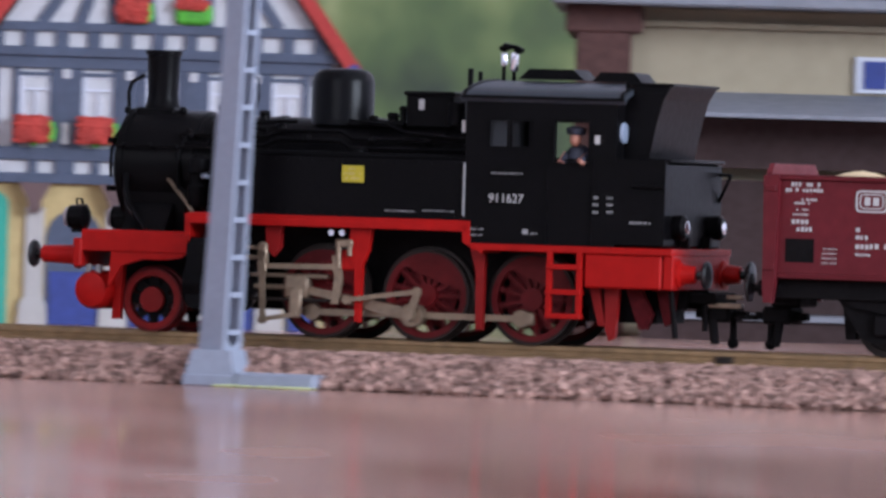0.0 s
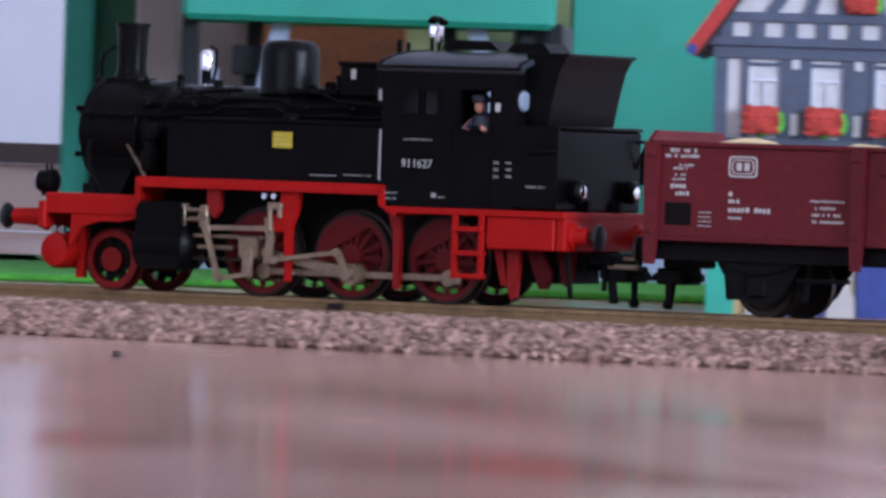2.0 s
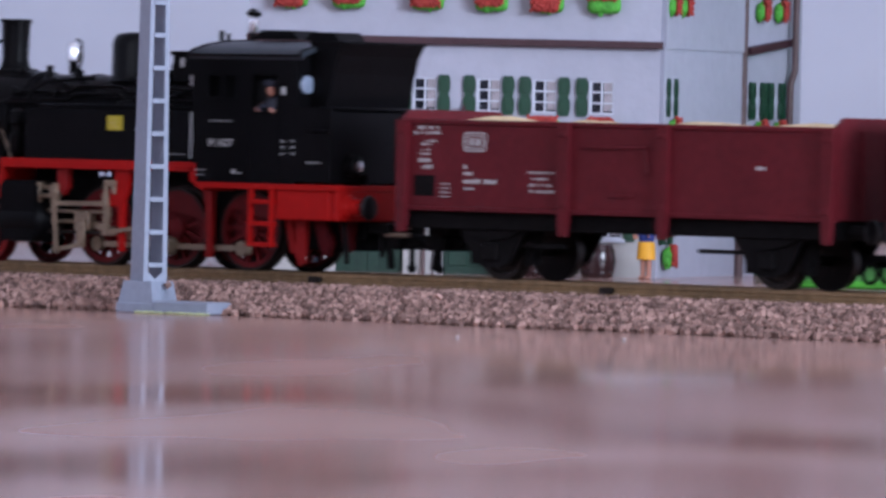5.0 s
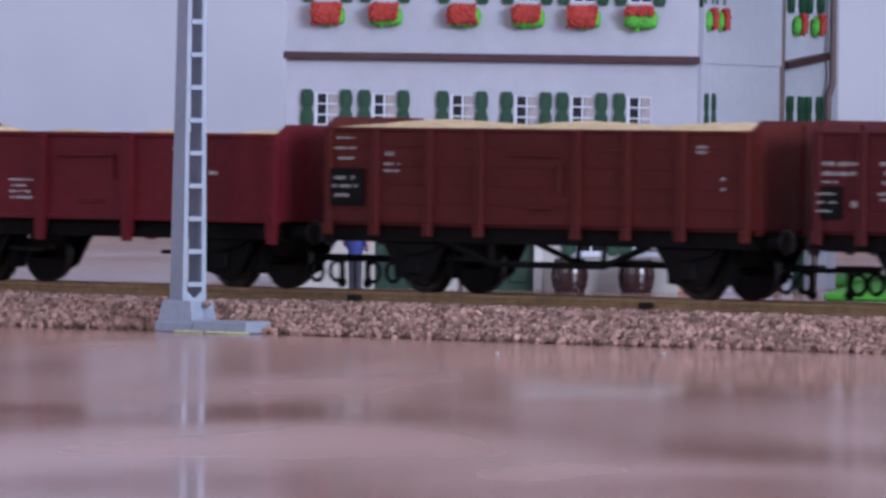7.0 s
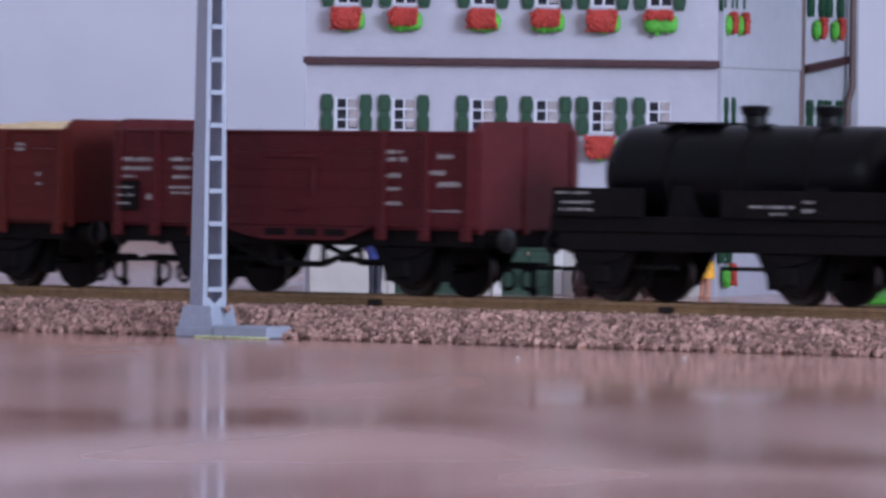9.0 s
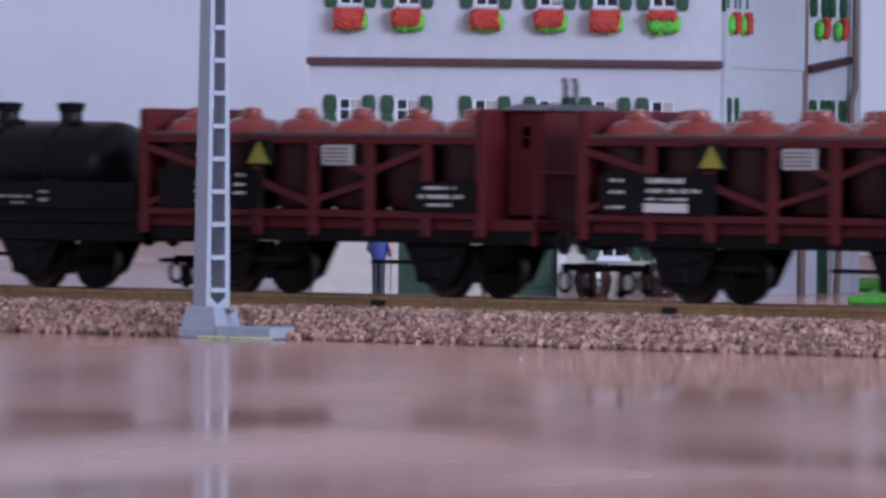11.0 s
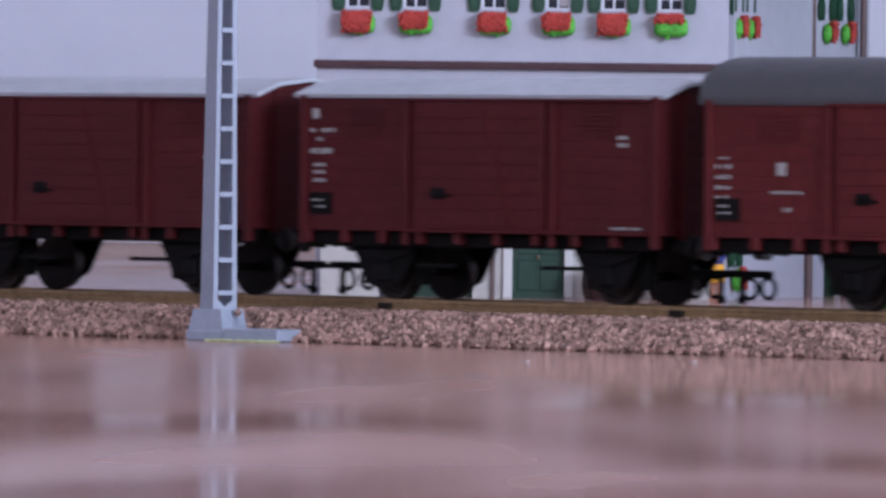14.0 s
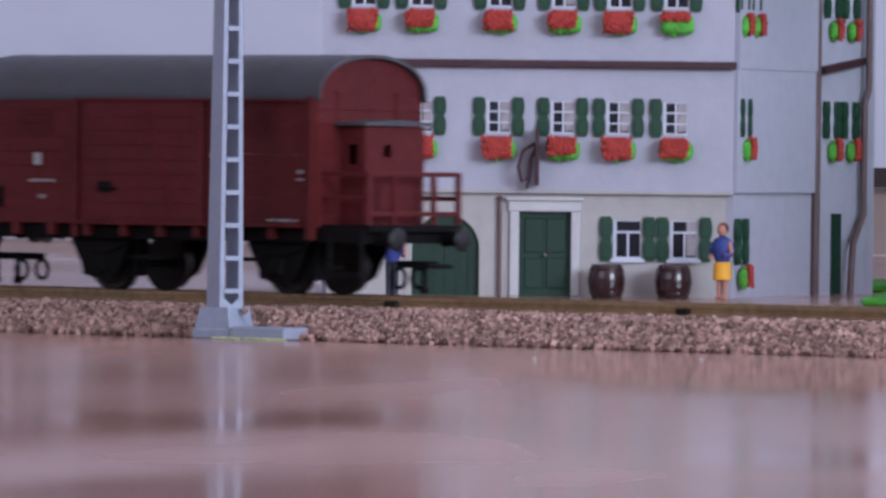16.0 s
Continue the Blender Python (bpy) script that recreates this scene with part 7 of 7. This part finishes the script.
    part("mark", Kit().box(18.7, 19.3, -15.9, -15.6, 44.8, 46.9).box(43.0, 43.9, -16.5, -16.2, 43.4, 44.9), M_PRINT, t, "white marks", smooth=False)
    part("cab_inside", Kit().box(20.6, 26, -12, 12, 26, 39).box(20.6, 47, -15, 15, 26, 27), M_UNDER, t, "dark boiler end in the cab", smooth=False)
    # bunker
    part("bunker", Kit().prism([(47.0, 40.6), (51.4, 40.6), (52.8, 47.6), (53.8, 51.2), (55.4, 54.0), (47.0, 54.0)], "y", -12.5, 12.5), M_BLACK, t, "black coal bunker flaring at the top", smooth=False)
    part("bunker_rim", Kit().box(47.0, 55.6, -12.8, -12.2, 53.5, 54.1, 0.1).box(47.0, 55.6, 12.2, 12.8, 53.5, 54.1, 0.1).box(55.0, 55.6, -12.2, 12.2, 53.5, 54.1, 0.1), M_BLACK, t, smooth=False)
    k = Kit()
    for i in range(7):
        for z in (42.0, 52.4):
            k.ball((49.2 + i * 0.75, -12.55, z), 0.16, None, None, 5, 3)
    part("rivet_line", k, M_BLACK, t)
    part("rear_tank", Kit().box(48.4, 55.6, -16.0, 16.0, 26.0, 40.6, 0.4), M_BLACK, t, "black rear water tank", smooth=False)
    k = Kit().rod((50, -16.5, 36.4), (55.6, -16.5, 36.4), 0.35).rod((55.4, 14, 38.8), (57.8, 14, 38.8), 0.3).rod((57.8, 14, 38.8), (55.6, 14, 34.0), 0.3).box(50.4, 56.4, -15, 15, 40.6, 41.2, 0.2)
    part("handrail", k, M_BLACK, t, "thin black handrail")
    part("cab_rear_window", Kit().lathe([(1.7, 0), (1.9, 0.2), (1.7, 0.6), (0.8, 0.75)], (47.0, -13.7, 45.4), 20, "x"), M_GLAZE, t, "round rear cab window, its bright reflection painted in")
    for y in (-10.2, 10.2):
        l = part("rear_lamp", Kit().lathe([(2.0, 0), (2.2, 2.0), (1.6, 2.6)], (55.4, y, 29.6), 18, "x"), M_BLACK, t, "round black rear lamp")
        part("lens", Kit().lathe([(1.15, 0), (1.1, 0.2), (0.4, 0.4)], (57.9, y, 29.6), 14, "x"), M_CHROME, l, "bright lamp glass")
    # lettering
    y = -16.36
    print_on(t, 24.0, 33.0, y, "91", 1.5)
    print_on(t, 26.2, 33.0, y, "1627", 1.5)
    bars(t, [(24.2, 30.2, 38.0, 0.28), (42.6, 44.0, 34.3, 0.5), (42.6, 44.0, 33.1, 0.5), (42.6, 44.0, 31.8, 0.5), (45.4, 46.6, 34.3, 0.5), (45.4, 46.6, 33.1, 0.5), (45.4, 46.6, 31.9, 0.5), (20.6, 23.4, 28.3, 0.3), (20.6, 23.2, 27.3, 0.3), (30.4, 31.6, 28.1, 1.0), (31.8, 33.2, 27.8, 0.3), (49.6, 53.5, 30.2, 0.4)], y, M_PRINTDIM)
    bars(t, [(5.0, 10.6, 31.0, 0.24), (12.0, 17.8, 31.2, 0.24)], -16.2, M_PRINTDIM)
    # ladder
    k = Kit().box(35.0, 35.9, -16.6, -15.8, 13.6, 25).box(40.4, 41.3, -16.6, -15.8, 13.6, 25)
    lad = part("ladder", k, M_RED, t, "red cab ladder", smooth=False)
    for z in (22.3, 18.0, 13.9):
        part("rung", Kit().box(35.0, 41.3, -16.9, -15.0, z - 0.45, z + 0.45, 0.1), M_RED, lad, smooth=False)
    # red hangers and guards round the wheels
    k = Kit().prism([(-1.4, 28), (2.6, 28), (2.0, 24), (0.9, 21.5), (0.7, 11.6), (-0.3, 11.6), (-0.5, 21), (-1.8, 23)], "y", -15.2, -14.0)
    k.box(-3.2, -0.4, -15.0, -13.4, 20.4, 24.0, 0.3)
    part("hanger_bracket", k, M_RED, t, "red bracket for the valve gear", smooth=False)
    for pts, y in (([(-17.2, 28), (-14.2, 28), (-14.4, 24), (-15.6, 22.5), (-17, 24)], -15), ([(19.6, 26), (22.6, 25), (22.4, 11), (21.2, 11), (21.0, 21)], -13.2),
                   ([(41.6, 19), (43.4, 19), (44.6, 12.4), (43.4, 12.4)], -13), ([(44.4, 19), (47.0, 19), (46.4, 10.4), (45.4, 9.8), (44.6, 12)], -13)):
        part("guard_iron", Kit().prism(pts, "y", y, y + 1.3), M_HUBRED, t, "red sand pipe and guard iron", smooth=False)
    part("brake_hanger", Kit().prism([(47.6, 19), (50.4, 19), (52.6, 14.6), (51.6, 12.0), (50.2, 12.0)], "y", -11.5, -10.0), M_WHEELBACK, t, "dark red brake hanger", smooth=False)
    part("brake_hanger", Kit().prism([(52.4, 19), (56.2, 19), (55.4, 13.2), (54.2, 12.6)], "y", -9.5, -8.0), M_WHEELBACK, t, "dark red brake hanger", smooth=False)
    part("rear_step", Kit().rod((56, -12, 18.9), (57.0, -12, 10.6), 0.5).rod((60, -5, 18.9), (60, -5, 12), 0.5), M_UNDER, t)
    # cylinder
    for sg in (-1, 1):
        y0, y1 = sorted((sg * 16.6, sg * 8.0))
        c = part("cylinder", Kit().prism([(-31.2, 14.2), (-30.2, 13.0), (-22.6, 13.0), (-21.6, 14.2), (-21.6, 24.0), (-22.6, 25.2), (-30.2, 25.2), (-31.2, 24.0)], "y", y0, y1), M_BLACK, t, "black steam cylinder block", smooth=False)
        part("cylinder_cover", Kit().lathe([(4.2, -31.8), (4.4, -31.2), (4.4, -21.4), (3.6, -20.6), (1.2, -19.6)], (0, sg * 12.6, 17.2), 20, "x").lathe([(2.2, -32), (2.4, -21), (1.6, -20)], (0, sg * 12.6, 22.6), 16, "x"), M_BLACK, c)
    k = Kit().box(-20.6, -5.6, -14.2, -12.8, 18.9, 19.6, 0.1).rod((-20.5, -13.4, 17.2), (-12, -13.4, 17.2), 0.45)
    part("slide_bar", k, M_ROD, t, "bare metal slide bar")
    part("slide_bar", Kit().box(-20.6, -5.6, -14.2, -12.8, 14.8, 15.4, 0.1), M_TYRE, t, "dark lower slide bar")
    k = Kit().box(-22.6, -21.4, -15.6, -13.0, 20.8, 25.0, 0.25)
    guide = part("valve_guide", k, M_ROD, t, "bare metal valve guide")
    for z in (23.9, 22.2):
        part("valve_spindle", Kit().rod((-21.6, -14.6, z), (-17.6, -14.6, z), 0.45), M_ROD, guide)
    part("valve_yoke", Kit().box(-18.4, -16.6, -15.8, -14.2, 20.6, 24.9, 0.35).rod((-17.5, -16.1, 22.8), (-17.5, -14, 22.8), 0.8), M_ROD, guide)
    k = Kit().bar((-17.0, -15.4, 20.8), (-3.8, -15.4, 21.0), 0.9, 0.6).rod((-3.8, -15.9, 21.0), (-3.8, -14.8, 21.0), 0.8)
    part("radius_rod", k, M_ROD, t, "bare metal radius rod")
    part("lifting_link", Kit().rod((-3.4, -15.5, 20.8), (-3.4, -15.5, 25.4), 0.5).rod((-1.4, -15.5, 23.0), (-1.4, -15.5, 25.6), 0.45).box(-4.0, -0.8, -15.9, -15.1, 24.4, 25.8, 0.25), M_ROD, t, "bare metal lifting link")
    for x in (-5.0, -3.0):
        part("link_pin", Kit().rod((x, -15.2, 26.9), (x, -14.4, 26.9), 0.55), M_CHROME, t, "bright pin head")
    part("expansion_link", Kit().prism([(-4.6, 14.6), (-3.2, 14.6), (-2.6, 19), (-3.2, 23.0), (-4.6, 23.0), (-4.0, 19)], "y", -15.6, -14.8), M_ROD, t, smooth=False)
    # moving gear
    zc = RAIL_Z + DRIVER_R
    for x in AXLES:
        driving_axle(t, x)
    pony_axle(t, PONY_X)
    k = Kit()
    yr = -11.6
    rod_bar(k, AXLES[0], AXLES[1], 0, 0, yr, 1.1, 0.7)
    rod_bar(k, AXLES[1], AXLES[2], 0, 0, yr, 1.1, 0.7)
    for x, r in zip(AXLES, (1.5, 1.9, 1.5)):
        k.rod((x, yr - 0.7, 0), (x, yr + 0.7, 0), r, n=16)
    k.box(AXLES[2] - 1.3, AXLES[2] + 2.2, yr - 0.6, yr + 0.6, -1.2, 1.2, 0.3)
    coup = part("coupling_rod", k, M_ROD, t, "bare metal coupling rod")
    k = Kit()
    k.prism([(0, -0.6), (9, -0.75), (20.1, -1.1), (20.1, 1.1), (9, 0.75), (0, 0.6)], "y", -13.6, -12.8)
    k.rod((0, -14.0, 0), (0, -12.4, 0), 1.3, n=14).rod((21.5, -14.0, 0), (21.5, -12.0, 0), 2.0, n=18)
    conn = part("connecting_rod", k, M_ROD, t, "bare metal connecting rod")
    k = Kit().box(-2.2, 2.2, -14.6, -12.2, -1.8, 2.4, 0.35).rod((0, -14.8, 0), (0, -12, 0), 1.0).box(-1.1, 1.1, -15.0, -14.2, -5.2, 0, 0.25).bar((0.4, -15.2, -4.6), (-5.6, -15.3, -5.6), 0.8, 0.5).rod((-5.6, -15.6, -5.6), (-5.6, -15.0, -5.6), 0.75)
    head = part("crosshead", k, M_ROD, t, "bare metal crosshead with lever")
    k = Kit().bar((0, -15.0, 0), (4.4, -15.0, 0), 1.3, 0.6, up=(0, 0, 1)).rod((0, -15.6, 0), (0, -13.2, 0), 1.0)
    ecc = part("return_crank", k, M_ROD, t, "bare metal return crank")
    k = Kit()
    rod_bar(k, 0, 13.0, 0, 0, -15.6, 0.8, 0.5)
    k.rod((0, -15.9, 0), (0, -15.2, 0), 0.8).rod((13.0, -15.9, 0), (13.0, -15.2, 0), 0.8)
    erod = part("eccentric_rod", k, M_ROD, t, "bare metal eccentric rod")
    # hung from the valve yoke, its foot drawn by the crosshead
    k = Kit().bar((0, -15.7, 0.6), (0, -15.7, -11.4), 1.0, 0.5, up=(1, 0, 0)).rod((0, -16.1, 0), (0, -15.3, 0), 0.8).rod((0, -16.1, -11.3), (0, -15.3, -11.3), 0.8).box(-0.8, 0.8, -16.0, -15.4, -3.6, -1.2, 0.2)
    lever = part("combination_lever", k, M_ROD, t, "bare metal combination lever")
    RODS.append((coup, conn, head, ecc, erod, lever, zc))
    coupling(t, 57, 1, False)
    part("coupling_hook", Kit().box(60.5, 66.5, -5.2, -3.8, 16.0, 16.9, 0.2).box(63.6, 66.5, -5.2, -3.8, 17.6, 18.3, 0.2), M_ROD, t, "bare metal coupling hook")
    # the model driver leaning out of the cab
    k = Kit()
    k.lathe([(2.1, 34), (2.4, 38), (2.6, 41), (2.0, 42.6), (0.8, 43.2)], (39.4, -13.6, 0), 12)
    k.rod((37.4, -14.4, 41.4), (37.0, -16.4, 39.9), 0.8).rod((41.4, -14.4, 41.4), (40.6, -16.6, 40.2), 0.8)
    for f in k.bm.faces:
        f.material_index = 0
    n = len(k.bm.faces)
    k.ball((39.0, -14.8, 44.2), 1.05, 1.05, 1.3).ball((40.8, -16.9, 40.3), 0.45)
    k.bm.faces.ensure_lookup_table()
    for f in k.bm.faces[n:]:
        f.material_index = 1
    n = len(k.bm.faces)
    k.lathe([(1.5, 44.9), (1.7, 45.3), (1.8, 46.0), (0.8, 46.4)], (39.0, -14.6, 0), 12)
    k.bm.faces.ensure_lookup_table()
    for f in k.bm.faces[n:]:
        f.material_index = 0
    me = k.mesh("driver_figure", M_NAVY, True)
    me.materials.append(M_SKIN)
    o = new("driver_figure", me)
    o.parent = t
    tagged(o, "small plastic driver figure leaning out")


build_engine()


def run_at(t):
    for (t0, s0), (t1, s1) in zip(RUN, RUN[1:]):
        if t <= t1:
            return s0 + (s1 - s0) * (t - t0) / (t1 - t0)
    return RUN[-1][1]


def motions():
    for t, mid, axles in VEHICLES:
        walk(t, [(q, place(s, mid, axles)) for q, s in RUN])
    steps = [i / 15 for i in range(241)]
    gone = [(q, (RUN[0][1] - run_at(q)) * 1000) for q in steps]
    for o, x, z, r in ROLLING:
        first = math.degrees(CRANK_AT_2S - (RUN[0][1] - run_at(2.0)) * 1000 / r) if r == DRIVER_R else 0.0
        walk(o, [(q, pose(x * 0.001, 0, z * 0.001, 0, -(first + math.degrees(d / r)), 0)) for q, d in gone])
    for coup, conn, head, ecc, erod, lever, zc in RODS:
        d2 = (RUN[0][1] - run_at(2.0)) * 1000
        rows = {o: [] for o in (coup, conn, head, ecc, erod, lever)}
        for q, d in gone:
            a = CRANK_AT_2S + (d - d2) / DRIVER_R
            px, pz = CRANK * math.cos(a), CRANK * math.sin(a)
            rows[coup].append((q, pose(px * 0.001, 0, (zc + pz) * 0.001)))
            zh = 17.2
            drop = zc + pz - zh
            xh = AXLES[1] + px - math.sqrt(462.25 - drop * drop)
            rows[conn].append((q, pose(xh * 0.001, 0, zh * 0.001, 0, -math.degrees(math.asin(drop / 21.5)), 0)))
            rows[head].append((q, pose(xh * 0.001, 0, zh * 0.001)))
            rows[lever].append((q, pose(-0.0175, 0, 0.0228, 0, -math.degrees(math.asin(max(-0.6, min(0.6, (xh - 5.6 + 17.5) / 11.3)))), 0)))
            rows[ecc].append((q, pose((AXLES[1] + px) * 0.001, 0, (zc + pz) * 0.001, 0, -math.degrees(a) + 180, 0)))
            ex, ez = AXLES[1] + px + -4.4 * math.cos(a), zc + pz - 4.4 * math.sin(a)
            drop = max(-6, min(6, ez - 15.4))
            rows[erod].append((q, pose((ex - math.sqrt(169 - drop * drop)) * 0.001, 0, 0.0154, 0, -math.degrees(math.asin(drop / 13)), 0)))
        for o, r in rows.items():
            walk(o, r)


motions()
